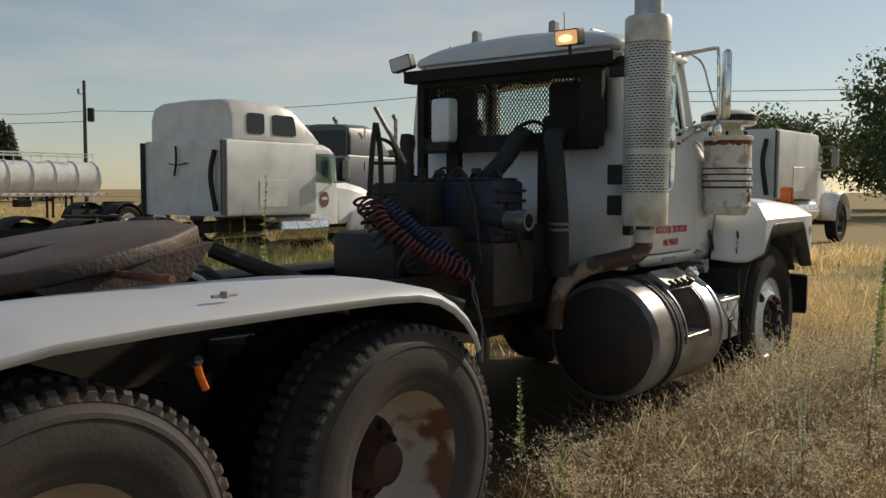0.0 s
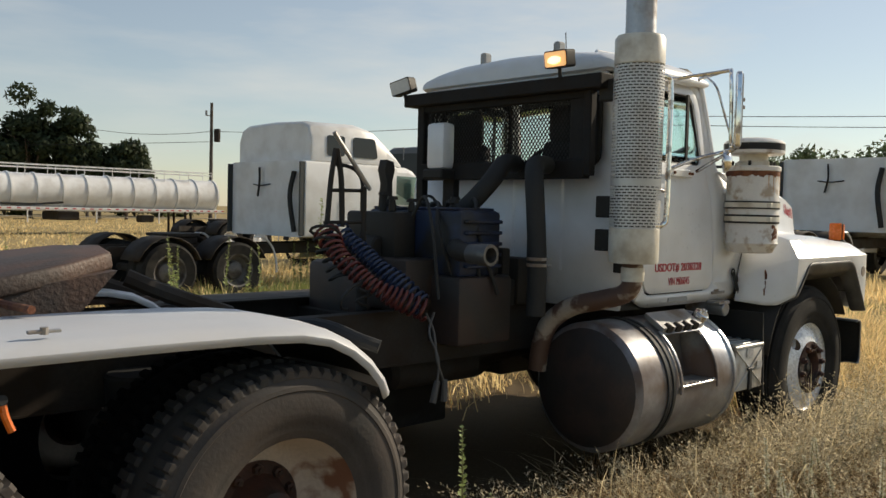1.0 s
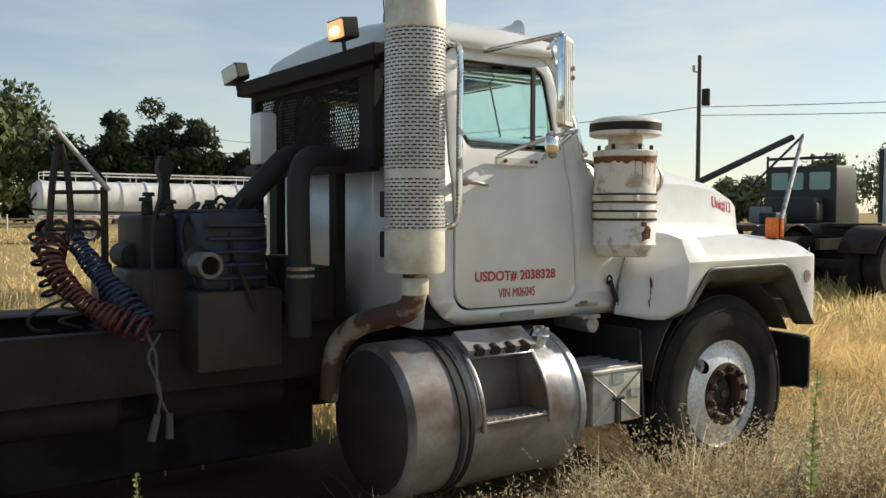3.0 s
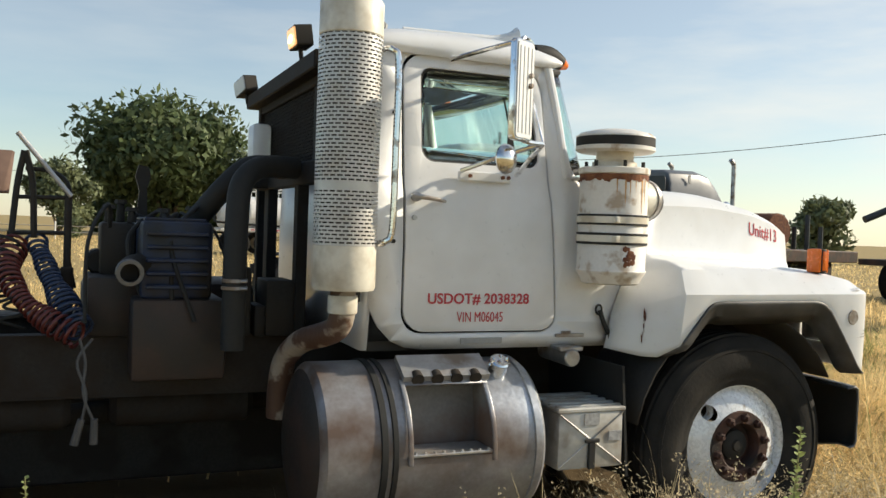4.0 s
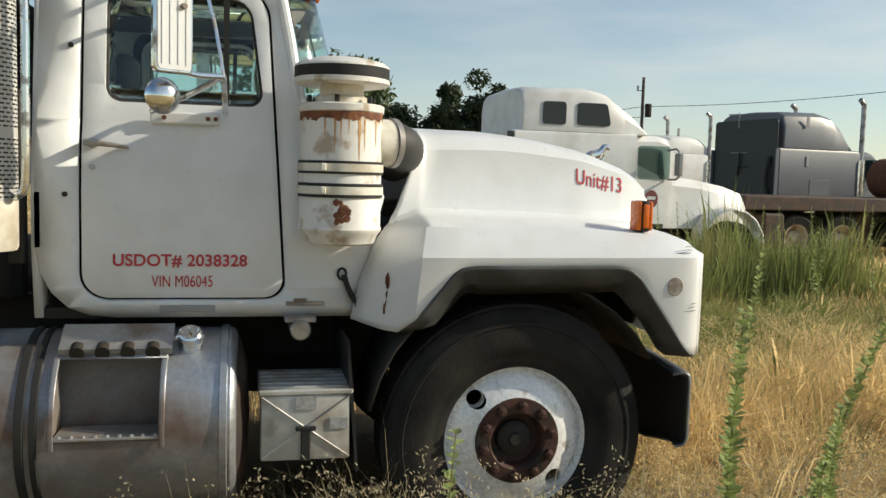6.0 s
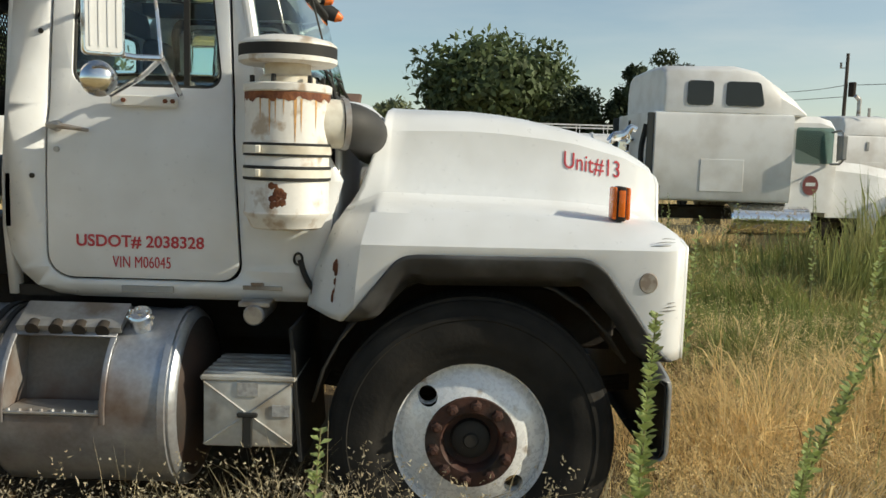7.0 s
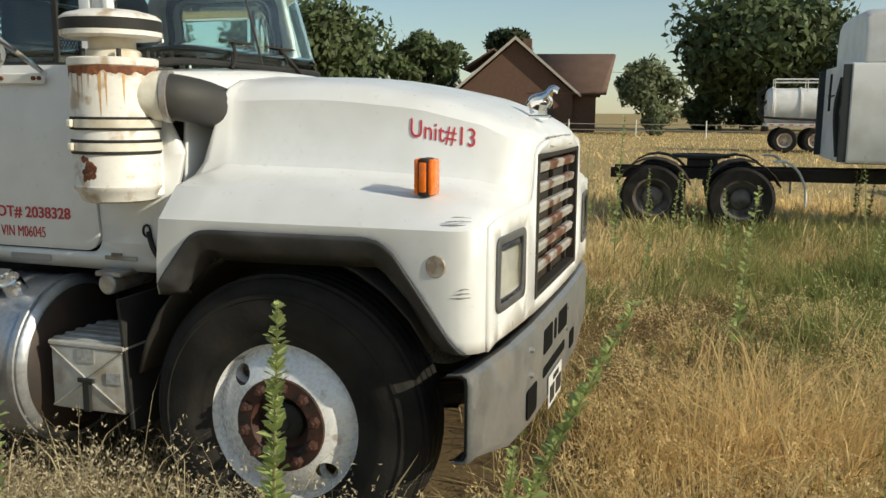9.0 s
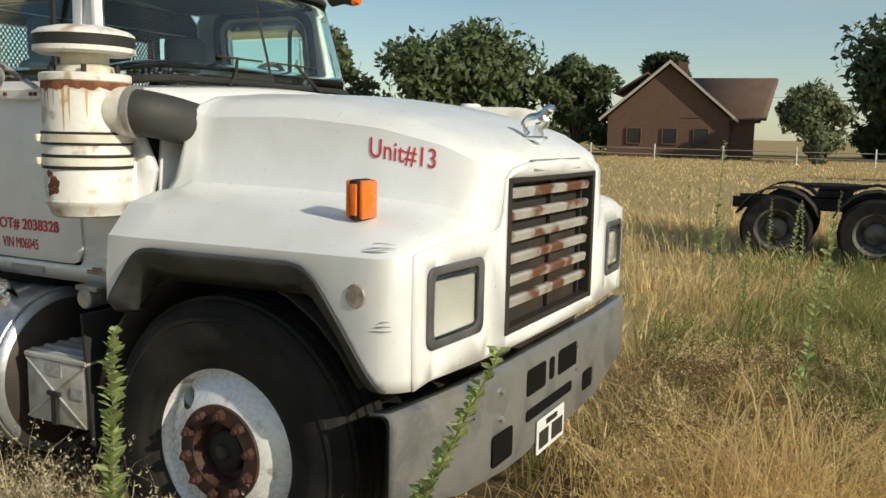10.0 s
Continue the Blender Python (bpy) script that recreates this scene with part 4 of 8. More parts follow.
for s in (-1, 1):
    bm = bmesh.new()
    A = []
    for k in range(13):
        a = radians(28 + 142 * k / 12)
        A.append([(0.22 + 0.60 * math.cos(a), s * 0.72, 0.56 + 0.60 * math.sin(a)), (0.22 + 0.60 * math.cos(a), s * 1.20, 0.56 + 0.60 * math.sin(a))])
    loft(bm, A)
    solid(part("wheel_arch_liner", bm, BLACK, truck), 0.01, 0)
    bm = bmesh.new()
    prism(bm, [(-0.46, s * 1.20, 0.93), (-0.46, s * 0.55, 0.93), (-0.42, s * 0.55, 0.40), (-0.42, s * 1.20, 0.44)], (0.012, 0, 0))
    part("mud_flap", bm, HOSE, truck, "black rubber flap")
    for y in (0.50,):
        bm = bmesh.new()
        for k in range(4):
            tube(bm, [(-0.55, s * y, 0.62 - 0.018 * k), (0.19, s * y, 0.53 - 0.014 * k), (0.92, s * y, 0.62 - 0.018 * k)], 0.012, 6, 6)
        part("leaf_spring", bm, RAIL, truck)

# ---- rear fenders over the drive wheels ----
for s in (-1, 1):
    bm = bmesh.new()
    prof = [(-3.375, 0.850), (-3.40, 0.905), (-3.46, 0.975), (-3.54, 1.035), (-3.64, 1.083), (-3.76, 1.108), (-3.94, 1.118), (-4.3, 1.122), (-4.8, 1.122), (-5.1, 1.115), (-5.30, 1.09), (-5.46, 1.02), (-5.56, 0.92), (-5.60, 0.84)]
    left_in = 0.0 if s < 0 else -0.27
    R = []
    for i, (x, z) in enumerate(prof):
        ax, az = prof[max(i - 1, 0)]
        bx, bz = prof[min(i + 1, len(prof) - 1)]
        t = Vector((bx - ax, 0, bz - az)).normalized()
        n = Vector((t.z, 0, -t.x))
        if n.z < 0 or (abs(n.z) < 0.05):
            n = -n if n.z < 0 else n
        R.append([Vector((x, s * y + left_in, z - 0.018)) + n * d for y, d in ((0.585, -0.03), (0.59, -0.008), (0.61, 0.004), (0.80, 0.016), (1.02, 0.016), (1.19, 0.006), (1.225, -0.006), (1.24, -0.022), (1.24, -0.045))])
    loft(bm, R)
    # the right fender has a greyer tone than the left one's white
    fe = part("rear_fender", bm, mat("light_grey_fender", (0.50, 0.52, 0.55), 0.45, vary=0.05, scale=3, second=(0.52, 0.52, 0.53), amount=0.4, spread=0.2, stain_scale=5) if s < 0 else WHITE, truck, "white full rear fender with chipped edges")
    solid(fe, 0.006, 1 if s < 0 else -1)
    # black sheet added below the fender; its colour holds the shade there
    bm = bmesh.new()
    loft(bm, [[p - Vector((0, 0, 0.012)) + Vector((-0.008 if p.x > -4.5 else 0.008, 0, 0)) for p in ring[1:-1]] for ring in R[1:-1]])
    part("fender_underside", bm, BLACK, fe, "added black sheet with the shade under the fender in its colour")
    bm = bmesh.new()
    tube(bm, [(-3.42, s * 0.30, 0.97), (-3.40, s * 0.80 + left_in, 1.03), (-3.37, s * 1.05 + left_in, 0.995), (-3.33, s * 1.11 + left_in, 0.975)], 0.026, 10, 5)
    part("fender_bracket", bm, HOSE, fe, "black fender tube")
    bm = bmesh.new()
    box(bm, (-4.56, s * 1.18 + left_in, 1.138), (0.09, 0.016, 0.01), 0.003)
    cyl(bm, (-4.56, s * 1.18 + left_in, 1.13), (-4.56, s * 1.18 + left_in, 1.15), 0.012, None, 8)
    part("fender_clip", bm, DULL_METAL, fe)
    bm = bmesh.new()
    tube(bm, [(-4.67, s * 1.20 + left_in, 0.955), (-4.665, s * 1.205 + left_in, 0.925), (-4.65, s * 1.21 + left_in, 0.885)], 0.011, 8, 4)
    part("side_marker", bm, AMBER, fe, "dangling orange marker lamp")
    bm = bmesh.new()
    cyl(bm, (-4.675, s * 1.18 + left_in, 0.96), (-4.675, s * 1.215 + left_in, 0.972), 0.014, None, 10)
    part("marker_grommet", bm, HOSE, fe)

# fifth wheel
bm = bmesh.new()
outline = [(-4.92, -0.14), (-4.95, -0.36), (-4.80, -0.46), (-4.5, -0.50), (-4.22, -0.44), (-4.0, -0.30), (-3.92, 0), (-4.0, 0.30), (-4.22, 0.44), (-4.5, 0.50), (-4.80, 0.46), (-4.95, 0.36), (-4.92, 0.14), (-4.60, 0.05), (-4.45, 0.0), (-4.60, -0.05)]
TILT5 = Matrix.Translation((-4.4, 0, 1.205)) @ Matrix.Rotation(radians(-9), 4, "Y") @ Matrix.Translation((4.4, 0, 0))
sheet(bm, outline, [], lambda x, y: TILT5 @ Vector((x, y, 0)))
fw = part("fifth_wheel", bm, RUSTY_PLATE, truck, "greasy rust-brown fifth wheel plate")
solid(fw, 0.07, 0, 0.014)
bm = bmesh.new()
for y0, y1 in ((-0.46, -0.40), (0.40, 0.46), (-0.20, -0.14), (0.14, 0.20)):
    vs = [TILT5 @ Vector(p) for p in ((-4.78, y0, -0.02), (-4.05, y0, -0.02), (-4.20, y0, -0.14), (-4.65, y0, -0.14))]
    prism(bm, vs, (0, y1 - y0, 0))
part("plate_ribs", bm, RUSTY_PLATE, fw)
bm = bmesh.new()
for s in (-1, 1):
    prism(bm, [(-4.65, s * 0.36, 1.02), (-4.55, s * 0.36, 1.20), (-4.25, s * 0.36, 1.20), (-4.12, s * 0.36, 1.02)], (0, s * 0.05, 0))
    box(bm, (-4.2, s * 0.40, 1.035), (1.4, 0.10, 0.03), 0.006)
box(bm, (-4.40, 0, 1.13), (0.16, 0.70, 0.08), 0.02)
part("fifth_wheel_mount", bm, RUSTY_PLATE, truck)
bm = bmesh.new()
tube(bm, [(-4.5, -0.3, 1.16), (-4.48, -0.55, 1.15), (-4.46, -0.78, 1.15)], 0.014, 8)
part("release_handle", bm, RUST, truck)
for s in (-1, 1):
    bm = bmesh.new()
    tube(bm, [(-3.95, s * 0.30, 1.20), (-3.80, s * 0.36, 1.13), (-3.55, s * 0.40, 1.04)], 0.035, 8)
    part("ramp", bm, RAIL, truck)
    for x in (-5.07, -4.0):
        bm = bmesh.new()
        cyl(bm, (x, s * 0.55, 0.62), (x, s * 0.55, 0.87), 0.11, 0.13, 16, 0.01)
        part("air_bag", bm, HOSE, truck)
hood_text = side_text("hood_lettering", "Unit#13", 0.098, 0.0, 0.0, 0.0, 1.0, 0.0, 0, "red vinyl hood lettering")
# lay the word against the hood's sloping side
tb = bmesh.new()
tb.from_mesh(hood_text.data)
wide_u = max(v.co.x for v in tb.verts)
for k in range(1, 14):
    bmesh.ops.bisect_plane(tb, geom=tb.verts[:] + tb.edges[:] + tb.faces[:], plane_co=(0, 0, -0.02 + 0.009 * k), plane_no=(0, 0, 1))
def hood_side_y(x, z):
    h = hood_half(x)
    for a, b in zip(h[9:], h[10:]):
        if a[2] <= z <= b[2]:
            return a[1] + (b[1] - a[1]) * (z - a[2]) / (b[2] - a[2])
    return -0.78
for v in tb.verts:
    u, w = v.co.x / wide_u, v.co.z
    x = 0.570 + 0.258 * u
    z = 1.540 - 0.030 * u + w * 0.95
    v.co = Vector((x - 0.07 * (x - 0.3) / 0.73, hood_side_y(x, z) - 0.0015 + v.co.y, z - 0.022 * (x - 0.3) / 0.73))
tb.to_mesh(hood_text.data)
tb.free()

# ---- exhaust stack with perforated shield ----
SX, SY, SR = -1.715, -1.125, 0.124
bm = bmesh.new()
lathe(bm, [(0.095, 0.02), (0.118, 0.0), (SR, 0.012), (SR, 0.17), (SR - 0.004, 0.175)], Matrix.Translation((SX, SY, 1.252)), 40)
stack = part("exhaust_stack", bm, CREAM, truck, "cream exhaust stack in a slotted heat shield")
bm = bmesh.new()
lathe(bm, [(SR - 0.004, -0.005), (SR, 0.0), (SR, 0.125), (SR - 0.01, 0.14), (0.08, 0.145)], Matrix.Translation((SX, SY, 2.232)), 40)
part("stack_cap_band", bm, CREAM, stack)
bm = bmesh.new()
n = 108
rows = 54
z0, z1 = 1.424, 2.228
dz = (z1 - z0) / rows
prev = None
def ring_at(z):
    return [bm.verts.new((SX + SR * math.cos(2 * math.pi * k / n), SY + SR * math.sin(2 * math.pi * k / n), z)) for k in range(n)]
prev = ring_at(z0)
for r in range(rows):
    solid_row = r == 14 or r == 15
    mid, top = ring_at(z0 + dz * (r + 0.58)), ring_at(z0 + dz * (r + 1))
    for k in range(n):
        j = (k + 1) % n
        bm.faces.new((prev[k], prev[j], mid[j], mid[k]))
        if solid_row or (k + (2 if r % 2 else 0)) % 4 == 0:
            bm.faces.new((mid[k], mid[j], top[j], top[k]))
    prev = top
SHIELD = mat("slotted_shield_steel", (0.58, 0.575, 0.555), 0.40, metal=0.3, vary=0.06, scale=5, second=(0.50, 0.48, 0.44), amount=0.35, stain_scale=6)
me = finish(bm, "heat_shield", SHIELD, 40)
part("heat_shield", me, SHIELD, stack, "slotted steel heat shield")
bm = bmesh.new()
lathe(bm, [(0.0, 1.26), (0.10, 1.26), (0.10, 2.36), (0.0, 2.37)], Matrix.Translation((SX, SY, 0)), 28)
part("muffler", bm, RAIL, stack, "sooty muffler body")
bm = bmesh.new()
lathe(bm, [(0.078, 2.36), (0.075, 2.40), (0.075, 2.96), (0.066, 2.96), (0.066, 2.5)], Matrix.Translation((SX, SY, 0)), 28)
part("tail_pipe", bm, DULL_METAL, stack, "grey exhaust pipe")
# elbow and down pipe
bm = bmesh.new()
tube(bm, [(SX, SY, 1.27), (SX, SY, 1.16), (-1.725, -1.085, 1.095), (-1.755, -0.97, 1.055), (-1.80, -0.82, 1.01), (-1.84, -0.71, 0.92), (-1.85, -0.66, 0.80), (-1.85, -0.64, 0.66)], 0.050, 16, 6)
part("exhaust_elbow", bm, RUSTY_PIPE, stack, "rust-blotched exhaust elbow")
bm = bmesh.new()
lathe(bm, [(0.056, 1.16), (0.058, 1.165), (0.058, 1.225), (0.056, 1.23)], Matrix.Translation((SX, SY, 0)), 20)
part("pipe_clamp", bm, CREAM, stack)
for z in (1.36, 1.53, 2.12):
    bm = bmesh.new()
    box(bm, (SX - 0.02, SY + 0.16, z), (0.05, 0.10, 0.11), 0.006)
    part("stack_bracket", bm, BLACK, stack)
bm = bmesh.new()
box(bm, (-1.63, -0.985, 1.50), (0.05, 0.05, 0.62), 0.006)
part("stack_post", bm, BLACK, stack, "black upright stack support")
# grab handle
bm = bmesh.new()
tube(bm, [(-1.60, -1.16, 2.19), (-1.565, -1.19, 2.185), (-1.545, -1.20, 2.13), (-1.545, -1.20, 1.80), (-1.548, -1.20, 1.50), (-1.57, -1.19, 1.445), (-1.605, -1.16, 1.435)], 0.014, 10, 6)
part("grab_handle", bm, CHROME, truck, "bright tubular grab handle")

# ---- fuel tank ----
TY, TZ, TR = -0.93, 0.605, 0.335
bm = bmesh.new()
na, xs = 56, [-1.815, -1.805, -1.79, -1.62, -1.55, -1.47, -1.42, -1.30, -1.20, -1.10, -1.00, -0.90, -0.875, -0.86, -0.853]
cut_x, cut_a = (-1.47, -1.10), (-2, 52)
def tp(x, a, r=TR):
    return (x, TY - r * math.cos(radians(a)), TZ + r * math.sin(radians(a)))
grid = []
for x in xs:
    r = TR - (0.03 if x in (-1.815, -0.853) else 0.012 if x in (-1.805, -0.86) else 0.0)
    grid.append([bm.verts.new(tp(x, -90 + 360 * k / na - 90, r)) for k in range(na)])
for i in range(len(xs) - 1):
    for k in range(na):
        a = -180 + 360 * (k + 0.5) / na
        if cut_x[0] <= (xs[i] + xs[i + 1]) / 2 <= cut_x[1] and cut_a[0] < a < cut_a[1]:
            continue
        bm.faces.new((grid[i][k], grid[i][(k + 1) % na], grid[i + 1][(k + 1) % na], grid[i + 1][k]))
tank = part("fuel_tank", bm, TANK, truck, "dull aluminium cylinder fuel tank with rust stains")
for xe, sg in ((-1.815, -1), (-0.853, 1)):
    bm = bmesh.new()
    lathe(bm, [(TR - 0.03, 0.0), (TR - 0.05, 0.012), (TR * 0.6, 0.035), (0.0, 0.045)], Matrix.Translation((xe, TY, TZ)) @ Matrix.Rotation(radians(90 * sg), 4, "Y"), 48)
    part("tank_end", bm, BROWN, tank, "grime-blackened domed tank end")
bm = bmesh.new()
a0, a1 = -180 + 360 * 28 / na, -180 + 360 * 36 / na
lo, hi = tp(0, 0.0), tp(0, 51.4)
for x in (-1.47, -1.10):
    pts = [tp(x, a) for a in (0.0, 8, 16, 24, 32, 40, 46, 51.4)] + [(x, TY - 0.10, hi[2] - 0.02), (x, TY - 0.14, lo[2])]
    bm.faces.new([bm.verts.new(p) for p in pts])
loft(bm, [[(x, hi[1], hi[2]), (x, TY - 0.10, hi[2] - 0.02), (x, TY - 0.14, lo[2]), (x, lo[1], lo[2])] for x in (-1.47, -1.10)])
rec = part("step_recess", bm, mat("dirty_recess", (0.20, 0.19, 0.18), 0.6, metal=0.3, vary=0.25, second=(0.12, 0.07, 0.045), amount=0.5), tank, "dark step recess")
solid(rec, 0.004, 0)
bm = bmesh.new()
for a, b in ((-1.475, -1.455), (-1.115, -1.095)):
    loft(bm, [[tp(x, ang, TR + 0.012) for ang in (-4, 5, 14, 23, 32, 41, 50, 54)] for x in (a, b)])
loft(bm, [[(x, TY - (TR + 0.012) * math.cos(radians(ang)), TZ + (TR + 0.012) * math.sin(radians(ang))) for x in (-1.475, -1.095)] for ang in (50, 55)])
solid(part("recess_frame", bm, TANK, tank), 0.01, 0, 0.003)
bm = bmesh.new()
box(bm, (-1.285, TY - 0.265, TZ + 0.012), (0.35, 0.16, 0.012), 0.003)
for k in range(9):
    cyl(bm, (-1.44 + k * 0.039, TY - 0.335, TZ + 0.016), (-1.44 + k * 0.039, TY - 0.335, TZ + 0.026), 0.008, 0.006, 6)
part("step_tread", bm, DULL_METAL, tank, "toothed step tread")
for x0, x1 in ((-1.582, -1.552), (-1.535, -1.510), (-0.915, -0.885)):
    bm = bmesh.new()
    lathe(bm, [(TR + 0.002, x0), (TR + 0.009, x0 + 0.003), (TR + 0.009, x1 - 0.003), (TR + 0.002, x1)], Matrix.Translation((0, TY, TZ)) @ Matrix.Rotation(radians(90), 4, "Y"), 56)
    part("tank_strap", bm, HOSE if x0 < -1 else TANK, tank, "tank strap")
bm = bmesh.new()
cyl(bm, (-1.02, TY - 0.15, TZ + 0.29), (-1.02, TY - 0.195, TZ + 0.355), 0.045, 0.042, 20, 0.006)
for k in range(8):
    a = 2 * math.pi * k / 8
    bmesh.ops.create_icosphere(bm, subdivisions=1, radius=0.009, matrix=Matrix.Translation((-1.02 + 0.044 * math.cos(a), TY - 0.185 - 0.015 * math.sin(a), TZ + 0.335 + 0.036 * math.sin(a))))
part("filler_cap", bm, CHROME, tank, "bright ribbed filler cap")
bm = bmesh.new()
prism(bm, [(-1.46, TY - 0.10, 0.955), (-1.08, TY - 0.10, 0.955), (-1.08, TY - 0.215, 0.885), (-1.46, TY - 0.215, 0.885)], (0, -0.012, 0.022))
part("top_step", bm, DULL_METAL, tank, "upper step plate with dark scallops")
for k in range(4):
    bm = bmesh.new()
    cyl(bm, (-1.40 + 0.085 * k, TY - 0.195, 0.908), (-1.40 + 0.085 * k, TY - 0.229, 0.893), 0.026, None, 14)
    part("step_scallop", bm, RAIL, tank, "dark scallop")
# unseen far tank, added dark to block the lit grass below the frame
bm = bmesh.new()
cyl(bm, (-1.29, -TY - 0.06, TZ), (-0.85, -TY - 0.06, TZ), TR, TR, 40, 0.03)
part("left_fuel_tank", bm, BROWN, truck, "added dark brown fuel tank blocking the view on the far side")
# added boxes hide the lit grass beyond; haze is put into their lifted tone
UNDER_BLOCK = mat("haze_lifted_block", (0.075, 0.069, 0.062), 0.7, spec=0.2, vary=0.3, scale=4, second=(0.05, 0.042, 0.035), amount=0.5, stain_scale=4)
for x0, x1, z0, z1 in ((-3.45, -1.33, 0.08, 0.96), (-0.80, -0.45, 0.32, 0.95)):
    bm = bmesh.new()
    box(bm, ((x0 + x1) / 2, 0.83, (z0 + z1) / 2), (x1 - x0, 0.5, z1 - z0), 0.015)
    part("frame_locker", bm, UNDER_BLOCK, truck, "added dark box blocking the view under the frame")
# hydraulic cylinder ends under the sill
bm = bmesh.new()
cyl(bm, (-0.62, -0.80, 0.955), (-0.62, -1.05, 0.945), 0.045, 0.04, 16, 0.006)
box(bm, (-0.62, -0.98, 0.985), (0.12, 0.12, 0.02), 0.004)
part("air_fitting", bm, DULL_METAL, truck)

# ---- battery box ----
bm = bmesh.new()
box(bm, (-0.605, -1.035, 0.612), (0.325, 0.33, 0.245), 0.010, None, 2)
bat = part("battery_box", bm, GALV, truck, "grey steel battery box with a ribbed lid")
bm = bmesh.new()
box(bm, (-0.605, -1.03, 0.744), (0.345, 0.35, 0.022), 0.006)
lid = part("lid", bm, GALV, bat)
for k in range(5):
    bm = bmesh.new()
    box(bm, (-0.605, -1.17 + 0.06 * k, 0.758), (0.33, 0.022, 0.010), 0.003)
    part("lid_rib", bm, GALV, lid)
bm = bmesh.new()
for a, b in (((-0.765, 0.730), (-0.615, 0.620)), ((-0.445, 0.730), (-0.595, 0.620)), ((-0.765, 0.50), (-0.625, 0.600)), ((-0.445, 0.50), (-0.585, 0.600))):
    tube(bm, [(a[0], -1.201, a[1]), (b[0], -1.203, b[1])], 0.004, 6, 2)
part("pressed_cross", bm, GALV, bat)
bm = bmesh.new()
box(bm, (-0.605, -1.207, 0.555), (0.035, 0.014, 0.13), 0.004)
box(bm, (-0.605, -1.210, 0.612), (0.075, 0.012, 0.018), 0.004)
part("latch", bm, HOSE, bat, "black rubber latch")
for x, z, w, h in ((-0.605, 0.705, 0.075, 0.05), (-0.485, 0.628, 0.065, 0.042)):
    bm = bmesh.new()
    box(bm, (x, -1.203, z), (w, 0.003, h))
    pl = part("decal", bm, mat("faded_decal", (0.36, 0.36, 0.36), 0.5, vary=0.3, scale=60), bat, "faded grey decal")

# ---- air cleaner ----
CX, CY = -0.486, -1.117
bm = bmesh.new()
lathe(bm, [(0.0, 1.285), (0.115, 1.285), (0.128, 1.292), (0.142, 1.325), (0.152, 1.335), (0.154, 1.345), (0.150, 1.352), (0.150, 1.765), (0.156, 1.770), (0.157, 1.792), (0.150, 1.797), (0.08, 1.80)], Matrix.Translation((CX, CY, 0)), 48)
can = part("air_cleaner", bm, WORN_WHITE, truck, "white air cleaner canister streaked with rust")
bm = bmesh.new()
lathe(bm, [(0.098, 1.797), (0.098, 1.82), (0.082, 1.83), (0.082, 1.885)], Matrix.Translation((CX, CY, 0)), 32)
part("intake_neck", bm, CREAM, can)
bm = bmesh.new()
lathe(bm, [(0.0, 1.965), (0.10, 1.962), (0.155, 1.948), (0.172, 1.935), (0.174, 1.928), (0.166, 1.924)], Matrix.Translation((CX, CY, 0)), 40)
lathe(bm, [(0.166, 1.892), (0.174, 1.888), (0.174, 1.872), (0.16, 1.864), (0.08, 1.868)], Matrix.Translation((CX, CY, 0)), 40)
part("rain_cap", bm, WORN_WHITE, can, "peeling white rain cap")
bm = bmesh.new()
lathe(bm, [(0.170, 1.888), (0.1735, 1.89), (0.1735, 1.928), (0.168, 1.93)], Matrix.Translation((CX, CY, 0)), 40)
part("cap_screen", bm, HOSE, can, "black peeled band")
# rust ring below the top rim with runs, and a rust spot
bm = bmesh.new()
rnd = random.Random(8)
N = 96
RR = [[], []]
for k in range(N):
    a = 2 * math.pi * k / N
    low = 1.742 - 0.020 * noise.noise((5 * math.cos(a), 5 * math.sin(a), 2.0)) - (0.012 * rnd.random())
    for j, z in enumerate((1.766, low)):
        RR[j].append(bm.verts.new((CX + 0.1512 * math.cos(a), CY + 0.1512 * math.sin(a), z)))
for k in range(N):
    bm.faces.new((RR[0][k], RR[0][(k + 1) % N], RR[1][(k + 1) % N], RR[1][k]))
part("rust_band", bm, RUST, can, "rust band under the rim")
STREAK = mat("orange_rust_run", (0.58, 0.33, 0.13), 0.7, vary=0.25, scale=30)
for ang, w, ln in ((-104, 1.6, 0.13), (-96, 1.2, 0.09), (-70, 2.2, 0.16), (-62, 1.5, 0.12), (-40, 1.8, 0.11), (-85, 1.0, 0.06), (-118, 1.4, 0.08)):
    bm = bmesh.new()
    pts = []
    for j in range(7):
        t = j / 6
        hw = radians(w * (1 - t) ** 0.8)
        a = radians(ang)
        pts.append([(CX + 0.1508 * math.cos(a + q), CY + 0.1508 * math.sin(a + q), 1.742 - ln * t) for q in (-hw, 0, hw)])
    loft(bm, pts)
    part("rust_run", bm, STREAK, can, "orange rust run")
bm = bmesh.new()
for k in range(16):
    a = radians(-92 + rnd.uniform(-9, 9))
    z = 1.405 + rnd.uniform(-0.035, 0.04)
    bmesh.ops.create_icosphere(bm, subdivisions=1, radius=0.009 + 0.007 * rnd.random(), matrix=Matrix.Translation((CX + 0.150 * math.cos(a), CY + 0.150 * math.sin(a), z)) @ Matrix.Rotation(a, 4, "Z") @ Matrix.Diagonal((0.15, 1, 1, 1)))
part("rust_spot", bm, RUST, can, "flaking rust spot")
for z in (1.585, 1.550, 1.505, 1.465):
    bm = bmesh.new()
    lathe(bm, [(0.149, z - 0.006), (0.156, z - 0.005), (0.156, z + 0.005), (0.149, z + 0.006)], Matrix.Translation((CX, CY, 0)), 48)
    part("clamp_band", bm, HOSE, can, "thin black clamp band")
